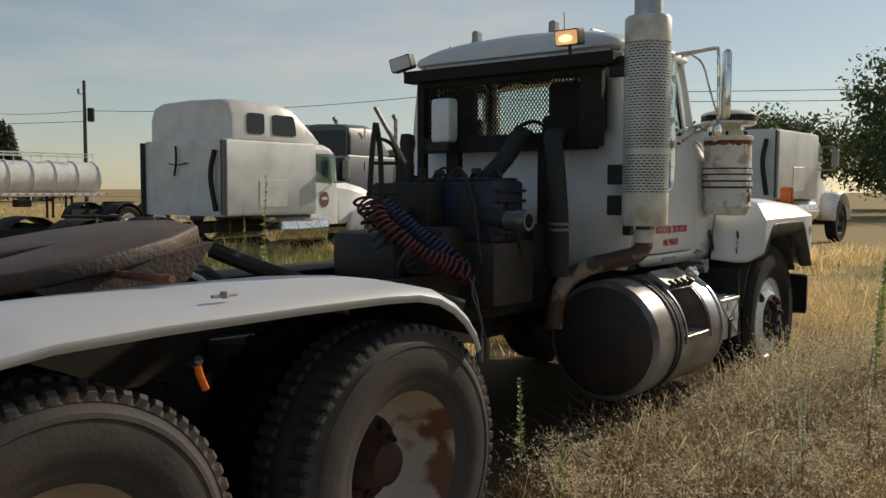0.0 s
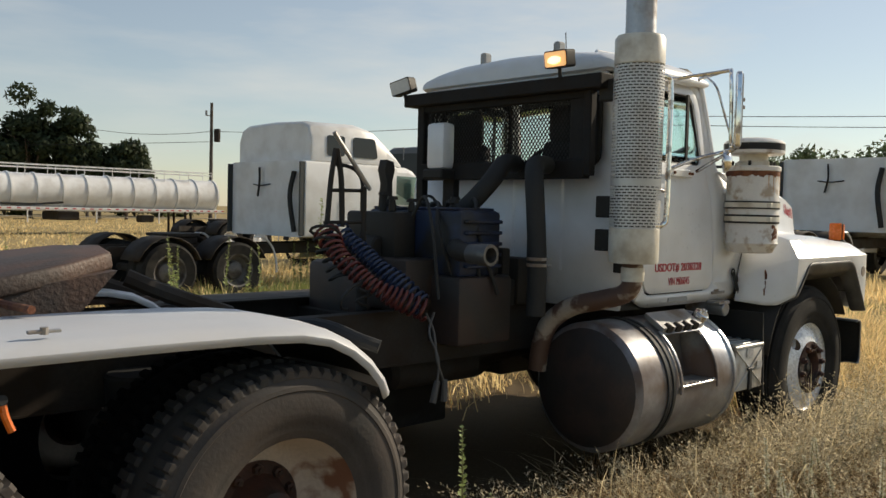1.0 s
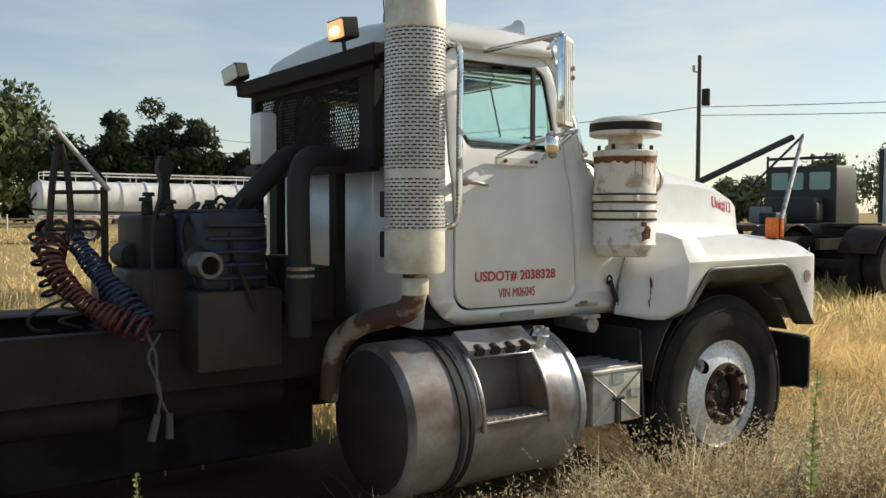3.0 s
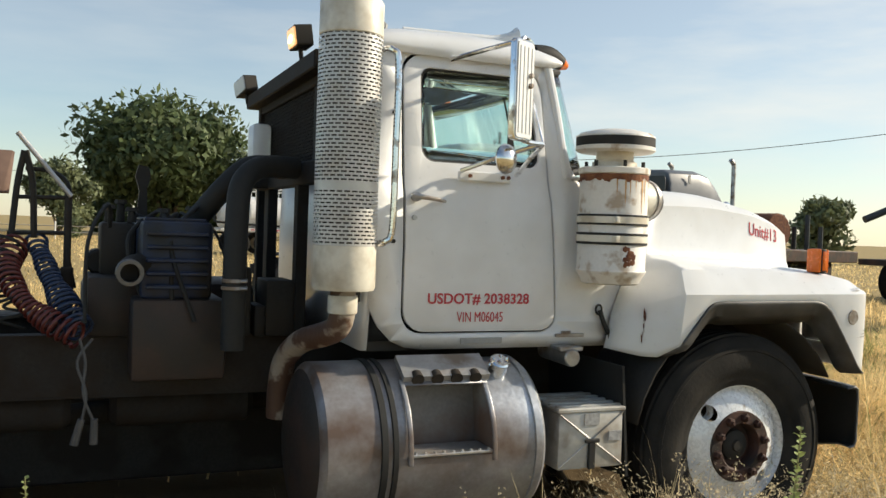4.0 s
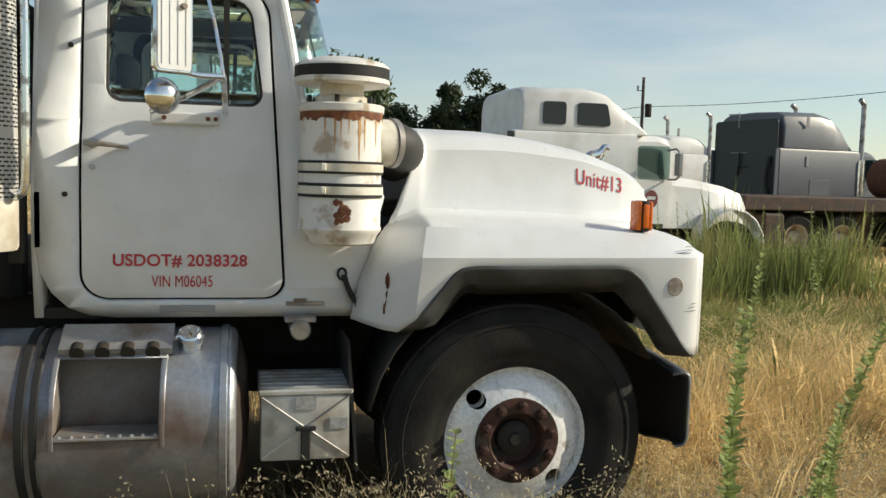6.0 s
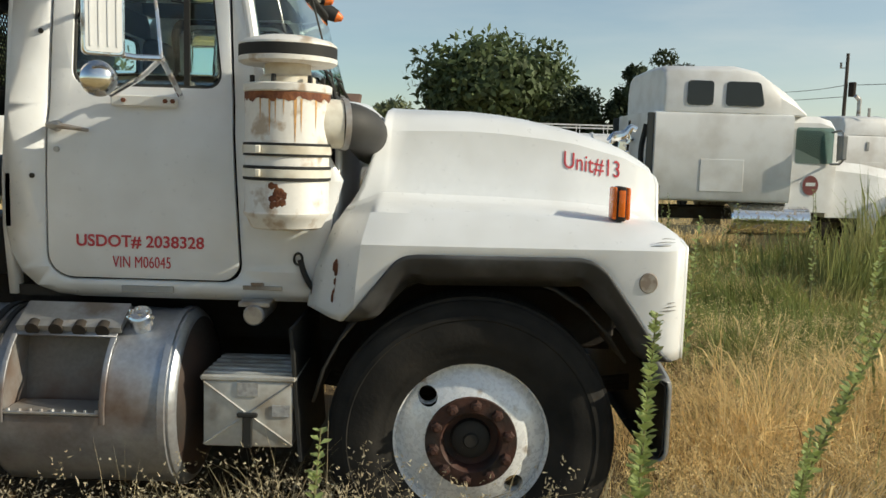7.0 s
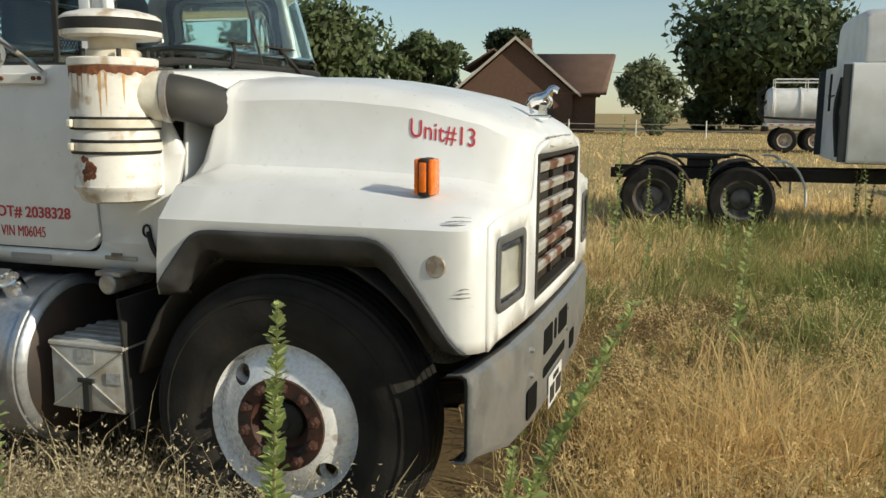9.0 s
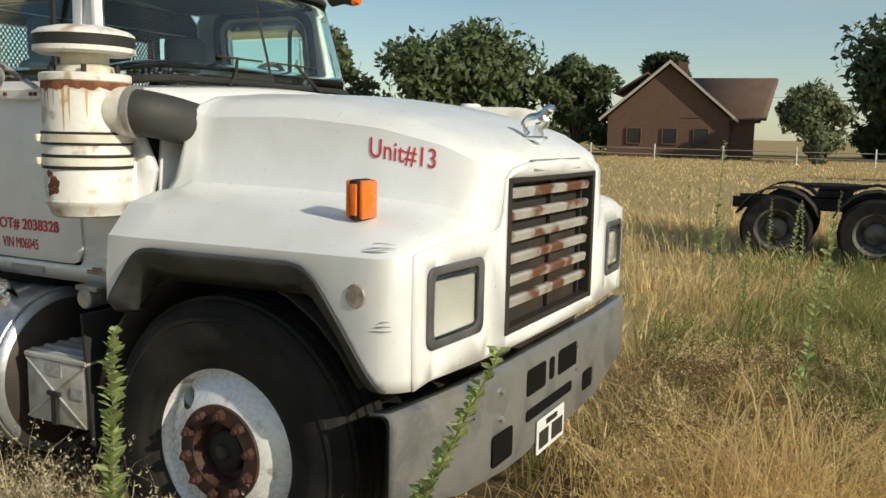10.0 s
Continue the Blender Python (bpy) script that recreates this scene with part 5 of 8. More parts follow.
for z in (1.567, 1.485):
    bm = bmesh.new()
    lathe(bm, [(0.149, z - 0.015), (0.158, z - 0.014), (0.158, z + 0.014), (0.149, z + 0.015)], Matrix.Translation((CX, CY, 0)), 48)
    box(bm, (CX - 0.075, CY - 0.145, z), (0.02, 0.03, 0.028), 0.004)
    part("mount_band", bm, CREAM, can)
for k in range(6):
    a = 2 * math.pi * k / 6 + 0.3
    bm = bmesh.new()
    cyl(bm, (CX + 0.125 * math.cos(a), CY + 0.125 * math.sin(a), 1.795), (CX + 0.125 * math.cos(a), CY + 0.125 * math.sin(a), 1.825), 0.009, None, 6)
    part("bolt", bm, HOSE, can)
bm = bmesh.new()
cyl(bm, (CX + 0.08, CY + 0.02, 1.665), (CX + 0.19, CY + 0.045, 1.665), 0.090, 0.088, 28)
part("outlet_stub", bm, CREAM, can)
bm = bmesh.new()
tube(bm, [(CX + 0.18, CY + 0.042, 1.665), (CX + 0.222, CY + 0.070, 1.660), (CX + 0.258, CY + 0.15, 1.645), (CX + 0.265, CY + 0.28, 1.62), (CX + 0.265, CY + 0.45, 1.60)], 0.083, 20, 6)
part("intake_hose", bm, mat("weathered_rubber", (0.035, 0.034, 0.032), 0.65, vary=0.2), can, "grey rubber intake elbow")
bm = bmesh.new()
cyl(bm, (CX + 0.185, CY + 0.043, 1.665), (CX + 0.205, CY + 0.050, 1.665), 0.094, None, 28)
part("hose_clamp", bm, DULL_METAL, can)
bm = bmesh.new()
box(bm, (CX + 0.02, CY + 0.13, 1.40), (0.16, 0.10, 0.22), 0.01)
box(bm, (CX + 0.02, CY + 0.13, 1.56), (0.10, 0.10, 0.06), 0.01)
part("canister_bracket", bm, WHITE, can)

# ---- mirrors ----
for s in (-1, 1):
    MM = Matrix.Translation((-1.075, s * 1.30, 2.06)) @ Matrix.Rotation(radians(s * 60), 4, "Z")
    def mp_(x, y, z):
        return MM @ Vector((x, y, z))
    bm = bmesh.new()
    prism(bm, [mp_(0.0, y, z) for y, z in rounded(-0.068, -0.20, 0.068, 0.20, 0.02, 4)], MM.to_3x3() @ Vector((0.03, 0, 0)))
    mir = part("wing_mirror", bm, CHROME, truck, "tall ribbed chrome-backed wing mirror")
    soften(mir, 0.006)
    bm = bmesh.new()
    prism(bm, [mp_(-0.003, y, z) for y, z in rounded(-0.060, -0.19, 0.060, 0.19, 0.015, 4)], MM.to_3x3() @ Vector((0.004, 0, 0)))
    part("mirror_glass", bm, CHROME, mir)
    bm = bmesh.new()
    prism(bm, [mp_(0.029, y, z) for y, z in rounded(-0.058, -0.188, 0.058, 0.188, 0.015, 4)], MM.to_3x3() @ Vector((0.006, 0, 0)))
    part("mirror_back", bm, WHITE, mir, "white mirror back")
    for z in (0.02, 0.06):
        bm = bmesh.new()
        cyl(bm, mp_(0.03, 0.03, z), mp_(0.05, 0.03, z), 0.012, 0.009, 8)
        part("bolt", bm, DULL_METAL, mir)
    knee = (-0.905, s * 1.215, 1.868)
    bm = bmesh.new()
    tube(bm, [(-0.835, s * 0.94, 2.285), (-0.90, s * 1.08, 2.297), (-1.00, s * 1.22, 2.290), (-1.045, s * 1.255, 2.255), (-1.040, s * 1.26, 2.06), (-1.035, s * 1.26, 1.895), (-1.00, s * 1.25, 1.868), knee], 0.0105, 8, 5)
    part("mirror_frame", bm, CHROME, mir, "bright tubular mirror frame")
    for path in ([(-1.20, s * 0.91, 2.235), (-1.10, s * 1.09, 2.262), (-1.00, s * 1.22, 2.288)], [knee, (-1.03, s * 1.06, 1.815), (-1.17, s * 0.98, 1.752)], [knee, (-0.905, s * 1.10, 1.81), (-0.905, s * 0.985, 1.748)]):
        bm = bmesh.new()
        tube(bm, path, 0.0105, 8, 5)
        part("mirror_arm", bm, CHROME, mir, "bright tubular mirror arm")
    bm = bmesh.new()
    tube(bm, [knee, (-0.935, s * 1.17, 2.04), (-0.968, s * 1.13, 2.205), (-0.90, s * 1.03, 2.280)], 0.0065, 8, 5)
    part("mirror_stay", bm, CHROME, mir)
    for k in range(4):
        bm = bmesh.new()
        box(bm, (0.036, -0.042 + 0.028 * k, 0.0), (0.004, 0.006, 0.34), 0.0, MM)
        part("mirror_rib", bm, WHITE, mir)
    bm = bmesh.new()
    lathe(bm, [(0.0, 0.034), (0.03, 0.031), (0.055, 0.014), (0.062, -0.004), (0.058, -0.012), (0.0, -0.02)], Matrix.Translation((-1.10, s * 1.27, 1.79)) @ Matrix.Rotation(radians(s * 62), 4, "Z") @ Matrix.Rotation(radians(90), 4, "Y"), 24)
    part("convex_mirror", bm, CHROME, mir, "round chrome convex mirror")

recentre({"wing_mirror", "mirror_glass", "mirror_back", "mirror_frame", "mirror_arm", "mirror_stay", "mirror_rib", "convex_mirror", "bolt"}, 0.80)

# ---- roof fittings ----
for s in (-1, 1):
    bm = bmesh.new()
    tube(bm, [(-1.30, s * 0.55, 2.425), (-1.0, s * 0.56, 2.425), (-0.86, s * 0.565, 2.425)], lambda t: 0.012 + 0.010 * t, 10, 4)
    tube(bm, [(-0.86, s * 0.565, 2.425), (-0.82, s * 0.566, 2.425), (-0.76, s * 0.568, 2.425), (-0.725, s * 0.57, 2.425)], lambda t: 0.022 + 0.05 * t * t, 18, 4)
    box(bm, (-0.90, s * 0.563, 2.385), (0.03, 0.02, 0.08))
    part("air_horn", bm, WHITE, truck, "white roof air horn")
for y in (-0.72, -0.3, 0, 0.3, 0.72):
    bm = bmesh.new()
    tube(bm, [(-0.70, y, 2.375 - 0.05 * abs(y)), (-0.62, y, 2.380 - 0.05 * abs(y)), (-0.545, y, 2.352 - 0.05 * abs(y))], lambda t: 0.052 - 0.018 * t * t, 14, 4)
    rl = part("roof_marker", bm, HOSE, truck, "bullet-shaped roof marker lamp")
    bm = bmesh.new()
    cyl(bm, (-0.548, y, 2.352 - 0.05 * abs(y)), (-0.515, y, 2.340 - 0.05 * abs(y)), 0.034, 0.015, 14)
    part("lens", bm, AMBER, rl, "orange lens")
bm = bmesh.new()
cyl(bm, (-1.45, -0.45, 2.36), (-1.45, -0.45, 2.40), 0.014, 0.008, 8)
cyl(bm, (-1.45, -0.45, 2.40), (-1.46, -0.45, 2.52), 0.003, None, 6)
part("antenna", bm, HOSE, truck)
for y in (-0.30, 0.30):
    bm = bmesh.new()
    box(bm, (-1.33, y, 2.44), (0.07, 0.05, 0.13), 0.012)
    part("roof_lamp", bm, GREY_TRIM, truck)

# ---- headache rack with lamps ----
RX = -1.74
rack_bm = bmesh.new()
box(rack_bm, (RX - 0.02, -0.22, 2.165), (0.12, 1.50, 0.075), 0.006)
rack = part("headache_rack", rack_bm, RACK_BLACK, truck, "black steel headache rack with mesh window")
for y, w, zb, zt in ((-0.850, 0.05, 1.69, 2.16), (-0.50, 0.075, 1.0, 1.70), (0.17, 0.10, 1.0, 1.70), (0.43, 0.06, 1.0, 2.16)):
    bm = bmesh.new()
    box(bm, (RX, y, (zb + zt) / 2), (0.05, w, zt - zb), 0.005)
    part("post", bm, RACK_BLACK, rack)
for c, sz in (((RX, -0.21, 1.725), (0.06, 1.26, 0.10)), ((RX, -0.21, 2.115), (0.04, 1.26, 0.05)), ((RX, -0.78, 1.93), (0.03, 0.10, 0.36))):
    bm = bmesh.new()
    box(bm, c, sz, 0.005)
    part("panel", bm, RACK_BLACK, rack)
bm = bmesh.new()
Y0, Y1, Z0, Z1 = -0.74, 0.41, 1.765, 2.10
for k in range(-16, 60):
    for sgn in (-1, 1):
        c = Y0 + k * 0.024
        ends = []
        for z in (Z0, Z1):
            ends.append((c + (z - Z0) * sgn * 0.75 + (0.0 if sgn > 0 else 0.25), z))
        (ya, za), (yb, zb) = ends
        if max(ya, yb) <= Y0 or min(ya, yb) >= Y1:
            continue
        def clip(y, z, yy, zz):
            for edge, out in ((Y0, y < Y0), (Y1, y > Y1)):
                if out:
                    return edge, z + (zz - z) * (edge - y) / (yy - y)
            return y, z
        pa, pb = clip(ya, za, yb, zb), clip(yb, zb, ya, za)
        prism(bm, [(RX - 0.002, pa[0] - 0.003, pa[1]), (RX - 0.002, pa[0] + 0.003, pa[1]), (RX - 0.002, pb[0] + 0.003, pb[1]), (RX - 0.002, pb[0] - 0.003, pb[1])], (0.004, 0, 0))
part("rack_mesh", bm, RACK_BLACK, rack, "expanded steel mesh", None, 0)
def work_lamp(c, lit, turn, roll=0):
    m = Matrix.Translation(c) @ Matrix.Rotation(radians(roll), 4, "X") @ Matrix.Rotation(radians(turn), 4, "Z") @ Matrix.Rotation(radians(-8), 4, "Y")
    bm = bmesh.new()
    prism(bm, [m @ Vector((0.0, y, z)) for y, z in rounded(-0.075, -0.045, 0.075, 0.045, 0.012, 3)], m.to_3x3() @ Vector((0.07, 0, 0)))
    lamp = part("work_lamp", bm, BLACK, truck, "rectangular work lamp, lit" if lit else "rectangular work lamp, unlit")
    bm = bmesh.new()
    prism(bm, [m @ Vector((-0.006, y, z)) for y, z in rounded(-0.068, -0.038, 0.068, 0.038, 0.01, 3)], m.to_3x3() @ Vector((0.008, 0, 0)))
    part("lens", bm, LAMP_GLOW if lit else mat("lamp_lens", (0.62, 0.63, 0.62), 0.2, vary=0.1), lamp, "glowing amber-white lens" if lit else "clear lens")
    bm = bmesh.new()
    cyl(bm, m @ Vector((0.03, 0, -0.045)), m @ Vector((0.03, 0, -0.10)), 0.010, None, 8)
    part("lamp_stem", bm, BLACK, lamp)
work_lamp((-1.85, -0.70, 2.290), True, 0)
work_lamp((-1.86, 0.52, 2.250), False, 12, -14)
glow = LAMP_GLOW.node_tree.nodes["Principled BSDF"]
glow.inputs["Emission Color"].default_value = (1.0, 0.47, 0.14, 1)
glow.inputs["Emission Strength"].default_value = 0.75
BULB = bpy.data.materials.new("lit_bulb")
BULB.use_nodes = True
BULB.node_tree.nodes["Principled BSDF"].inputs["Emission Color"].default_value = (1.0, 0.72, 0.38, 1)
BULB.node_tree.nodes["Principled BSDF"].inputs["Emission Strength"].default_value = 2.2
bm = bmesh.new()
prism(bm, [(-1.861, -0.70 + 0.042 * math.cos(a) + (0.006 if k % 2 else 0), 2.284 + 0.020 * math.sin(a)) for k, a in enumerate([2 * math.pi * k / 14 for k in range(14)])], (0.003, 0, 0))
part("lamp_bulb", bm, BULB, truck, "glowing filament glare")
# white reservoir on the rack
bm = bmesh.new()
box(bm, (-1.805, 0.20, 1.875), (0.10, 0.15, 0.275), 0.022, None, 2)
res = part("reservoir", bm, WHITE, truck, "white plastic reservoir box")
bm = bmesh.new()
box(bm, (-1.815, 0.20, 1.708), (0.12, 0.17, 0.06), 0.01)
part("reservoir_tray", bm, BLACK, res)

# ---- blower unit and hoses behind the cab ----
bm = bmesh.new()
box(bm, (-2.285, -0.26, 1.33), (0.29, 0.72, 0.33), 0.025, None, 2)
box(bm, (-2.16, 0.02, 1.40), (0.16, 0.34, 0.20), 0.03, None, 2)
box(bm, (-2.29, -0.26, 1.500), (0.25, 0.66, 0.014), 0.004)
unit = part("pump_unit", bm, BLUE, truck, "dark blue blower unit caked with grime")
for k in range(5):
    bm = bmesh.new()
    box(bm, (-2.285, -0.635, 1.22 + 0.055 * k), (0.25, 0.03, 0.018), 0.005)
    part("cooling_rib", bm, BLUE, unit)
bm = bmesh.new()
box(bm, (-2.27, -0.42, 1.00), (0.38, 0.46, 0.34), 0.02, None, 2)
part("pump_base", bm, BROWN, unit, "oily brown base")
bm = bmesh.new()
box(bm, (-2.26, 0.1, 1.03), (0.78, 0.5, 0.36), 0.04, None, 2)
part("pump_tray", bm, BROWN, unit, "oily brown tray")
bm = bmesh.new()
box(bm, (-2.52, -0.22, 1.12), (0.22, 0.46, 0.26), 0.02, None, 2)
part("side_box", bm, BROWN, unit, "oily brown side box")
bm = bmesh.new()
box(bm, (-2.505, -0.10, 1.36), (0.15, 0.40, 0.24), 0.02, None, 2)
cyl(bm, (-2.585, -0.20, 1.30), (-2.585, 0.02, 1.30), 0.055, None, 18, 0.012)
part("gear_case", bm, BLACK, unit, "greasy black gear case")
for x, y, z, h in ((-2.545, -0.24, 1.48, 0.06), (-2.49, -0.10, 1.48, 0.085), (-2.45, -0.28, 1.48, 0.05), (-2.20, -0.34, 1.505, 0.04), (-2.33, -0.46, 1.507, 0.022)):
    bm = bmesh.new()
    cyl(bm, (x, y, z), (x, y, z + h), 0.020, 0.016, 12, 0.004)
    cyl(bm, (x, y, z + h), (x, y, z + h + 0.018), 0.030, 0.026, 6)
    part("valve", bm, BLACK, unit, "greasy valve fitting")
def hose(pts, r, material=HOSE, name="hose", label="black rubber hose", seg=14):
    bm = bmesh.new()
    tube(bm, pts, r, seg, 7)
    return part(name, bm, material, unit, label)
hose([(-2.483, -0.80, 1.29), (-2.480, -0.68, 1.295), (-2.44, -0.60, 1.31), (-2.36, -0.565, 1.31), (-2.29, -0.565, 1.26), (-2.27, -0.565, 1.13)], 0.046, BLACK, "outlet_bend", "black pipe bend")
bm = bmesh.new()
lathe(bm, [(0.036, 0.02), (0.036, 0.13), (0.050, 0.13), (0.052, 0.126), (0.052, 0.06), (0.048, 0.05), (0.048, 0.0), (0.036, 0.0)], Matrix.Translation((-2.483, -0.745, 1.29)) @ Matrix.Rotation(radians(90), 4, "X"), 28)
part("outlet_pipe", bm, mat("dull_outlet_steel", (0.14, 0.135, 0.13), 0.45, metal=0.6, vary=0.25), unit, "open grey outlet pipe")
hose([(-2.08, -0.81, 0.98), (-2.08, -0.81, 1.24), (-2.073, -0.785, 1.50), (-2.05, -0.75, 1.66), (-1.96, -0.68, 1.735), (-1.80, -0.62, 1.745)], 0.048, HOSE, "riser_hose", "thick black riser hose")
hose([(-2.27, -0.22, 1.40), (-2.235, -0.34, 1.45), (-2.17, -0.42, 1.53), (-2.08, -0.48, 1.65), (-1.97, -0.47, 1.745), (-1.80, -0.40, 1.755)], 0.050, HOSE, "suction_hose", "thick black bent hose")
for z in (1.232, 1.262):
    bm = bmesh.new()
    lathe(bm, [(0.049, z - 0.008), (0.053, z - 0.006), (0.053, z + 0.006), (0.049, z + 0.008)], Matrix.Translation((-2.08, -0.81, 0)), 24)
    cyl(bm, (-2.065, -0.862, z), (-2.04, -0.862, z), 0.006, None, 8)
    part("hose_clamp", bm, DULL_METAL, unit, "bright hose clamp")
# blocks beside the riser, on the deck
for c, sz in (((-1.985, -0.42, 1.15), (0.06, 0.20, 0.30)), ((-1.825, -0.40, 1.12), (0.13, 0.24, 0.25)), ((-1.91, -0.40, 1.06), (0.05, 0.20, 0.14))):
    bm = bmesh.new()
    box(bm, c, sz, 0.010, None, 2)
    part("deck_bracket", bm, BLACK, truck, "grimy black deck bracket")
# hose tender: a two-legged stand, its tube, a slanting rod and an arched line
bm = bmesh.new()
tube(bm, [(-2.935, -0.22, 1.40), (-2.915, -0.22, 1.63), (-2.890, -0.22, 1.775)], 0.014, 8, 4)
tube(bm, [(-2.845, -0.22, 1.40), (-2.855, -0.22, 1.63), (-2.885, -0.22, 1.775)], 0.014, 8, 4)
for z, x0, x1 in ((1.42, -2.95, -2.70), (1.575, -2.92, -2.71)):
    cyl(bm, (x0, -0.22, z), (x1, -0.215, z + 0.004), 0.009, None, 8)
tender = part("hose_tender", bm, BLACK, truck, "black two-legged hose tender")
bm = bmesh.new()
cyl(bm, (-2.711, -0.214, 0.98), (-2.711, -0.214, 1.60), 0.016, None, 10)
cyl(bm, (-2.711, -0.214, 0.98), (-2.711, -0.214, 1.275), 0.030, 0.028, 14, 0.006)
part("tender_tube", bm, RAIL, tender, "grey-brown upright tube")
bm = bmesh.new()
cyl(bm, (-2.918, -0.243, 1.850), (-2.700, -0.250, 1.585), 0.011, None, 10)
part("tender_rod", bm, DULL_METAL, tender, "bright slanting rod")
bm = bmesh.new()
tube(bm, [(-2.885, -0.21, 1.70), (-2.80, -0.20, 1.695), (-2.735, -0.20, 1.665), (-2.706, -0.20, 1.59), (-2.708, -0.20, 1.34), (-2.68, -0.18, 1.18)], 0.010, 8, 6)
part("arched_line", bm, HOSE, tender, "black arched line")
bm = bmesh.new()
lathe(bm, [(0.0, 0.20), (0.022, 0.198), (0.030, 0.18), (0.052, 0.165), (0.054, 0.06), (0.040, 0.03), (0.036, 0.0)], frame_of((-2.505, -0.02, 1.50), (-2.625, -0.04, 1.655)), 18)
part("filter_head", bm, BLACK, unit, "tilted black filter canister")
bm = bmesh.new()
prism(bm, [(x, -0.03, z) for x, z in ((-2.42, 1.47), (-2.365, 1.47), (-2.372, 1.64), (-2.355, 1.70), (-2.365, 1.745), (-2.41, 1.755), (-2.425, 1.70), (-2.405, 1.63))], (0, 0.06, 0))
part("lever_arm", bm, BLACK, truck, "black bent lever arm")
rnd = random.Random(31)
for k in range(9):
    x, y = rnd.uniform(-2.55, -2.12), rnd.uniform(-0.45, 0.05)
    hose([(x, y, 1.46), (x + rnd.uniform(-0.06, 0.06), y - 0.10, 1.52 + 0.05 * rnd.random()), (x + rnd.uniform(-0.12, 0.12), y - 0.24, 1.40), (x + rnd.uniform(-0.12, 0.12), min(y - 0.30, -0.55), 1.08)], rnd.uniform(0.007, 0.013), HOSE, "hose", "thin black hose", 8)
# coiled air lines
def coil(path, turns, r, wire, material, name, label, seed=0.0):
    c = smooth_path([Vector(p) for p in path], 14)
    lengths = [0.0]
    for p, q in zip(c, c[1:]):
        lengths.append(lengths[-1] + (Vector(q) - Vector(p)).length)
    pts = []
    n = turns * 12
    j = 0
    for i in range(n + 1):
        t = i / n
        while j < len(c) - 2 and lengths[j + 1] < t * lengths[-1]:
            j += 1
        p, q = Vector(c[j]), Vector(c[j + 1])
        o = p.lerp(q, (t * lengths[-1] - lengths[j]) / max(1e-6, lengths[j + 1] - lengths[j]))
        d = (q - p).normalized()
        u = d.cross(Vector((0.3, 1, 0.1))).normalized()
        v = u.cross(d)
        ang = 2 * math.pi * turns * (t + 0.014 * math.sin(9.0 * t + seed) + 0.007 * math.sin(23.0 * t + seed))
        w = r * (1 + 0.22 * math.sin(5.3 * t + 1.0 + seed) + 0.10 * math.sin(17.0 * t + seed))
        pts.append(o + u * w * math.cos(ang) + v * w * math.sin(ang))
    bm = bmesh.new()
    tube(bm, pts, wire, 6, 1, False)
    part(name, bm, material, truck, label, None, 60)
coil(((-2.925, -0.20, 1.37), (-2.93, -0.34, 1.25), (-2.86, -0.48, 1.14), (-2.76, -0.57, 1.07), (-2.655, -0.63, 1.02)), 24, 0.046, 0.0075, RED_HOSE, "air_line", "red coiled air line", 1.0)
coil(((-2.84, -0.18, 1.39), (-2.80, -0.30, 1.30), (-2.74, -0.44, 1.18), (-2.65, -0.60, 1.04)), 22, 0.045, 0.0075, BLUE_HOSE, "air_line", "blue coiled air line", 2.2)
coil(((-2.935, -0.20, 1.40), (-2.955, -0.26, 1.28), (-2.93, -0.34, 1.15)), 6, 0.052, 0.0075, HOSE, "air_line", "black coiled line", 0.3)
for dx, bend in ((0.0, 0.03), (0.05, -0.05)):
    bm = bmesh.new()
    tube(bm, [(-2.655 + dx, -0.63, 1.01), (-2.66 + dx + bend, -0.66, 0.92), (-2.635 + dx * 0.2, -0.69, 0.80), (-2.61 + bend * 0.6, -0.70, 0.68)], 0.006, 6, 5)
    cyl(bm, (-2.61 + bend * 0.6, -0.70, 0.70), (-2.62 + bend * 0.9, -0.70, 0.60), 0.014, 0.017, 8)
    part("hanging_line", bm, mat("grimy_grey_line", (0.10, 0.095, 0.09), 0.7, vary=0.2), truck, "grey hanging line with a coupling")
# loose loops of line hanging from the tender
for pts in (((-2.92, -0.30, 1.24), (-2.90, -0.45, 1.17), (-3.00, -0.50, 1.13), (-3.065, -0.52, 1.09), (-3.05, -0.50, 1.045), (-2.98, -0.45, 1.03)),
            ((-2.95, -0.38, 1.20), (-2.88, -0.44, 1.165), (-2.94, -0.48, 1.125), (-2.86, -0.48, 1.10), (-2.95, -0.48, 1.07), (-2.86, -0.46, 1.035))):
    bm = bmesh.new()
    tube(bm, list(pts), 0.007, 6, 6)
    part("loose_line", bm, HOSE, truck, "loose black looped air line")
# air tanks and drive shaft below
for x, y, z in ((-3.0, -0.40, 0.60), (-2.2, -0.30, 0.58)):
    bm = bmesh.new()
    cyl(bm, (x - 0.32, y + 0.12, z + 0.06), (x + 0.32, y + 0.12, z + 0.06), 0.09, 0.09, 20, 0.03)
    part("air_tank", bm, RAIL, truck, "grimy air tank under the chassis")
bm = bmesh.new()
cyl(bm, (-3.7, 0, 0.52), (-0.9, 0, 0.66), 0.055, None, 14)
part("drive_shaft", bm, RAIL, truck)

# ---- ground ----
def ground_z(x, y):
    return 0.035 * noise.noise((x * 0.35, y * 0.35, 0.0)) + 0.02 * noise.noise((x * 1.1, y * 1.1, 3.0)) - 0.01

DIRT = mat("dry_ground", (0.115, 0.082, 0.050), 0.95, vary=0.35, scale=1.3, fine=30, second=(0.17, 0.125, 0.07), amount=0.55, spread=0.2, stain_scale=0.35, bump=0.6, spec=0.1)
bm = bmesh.new()
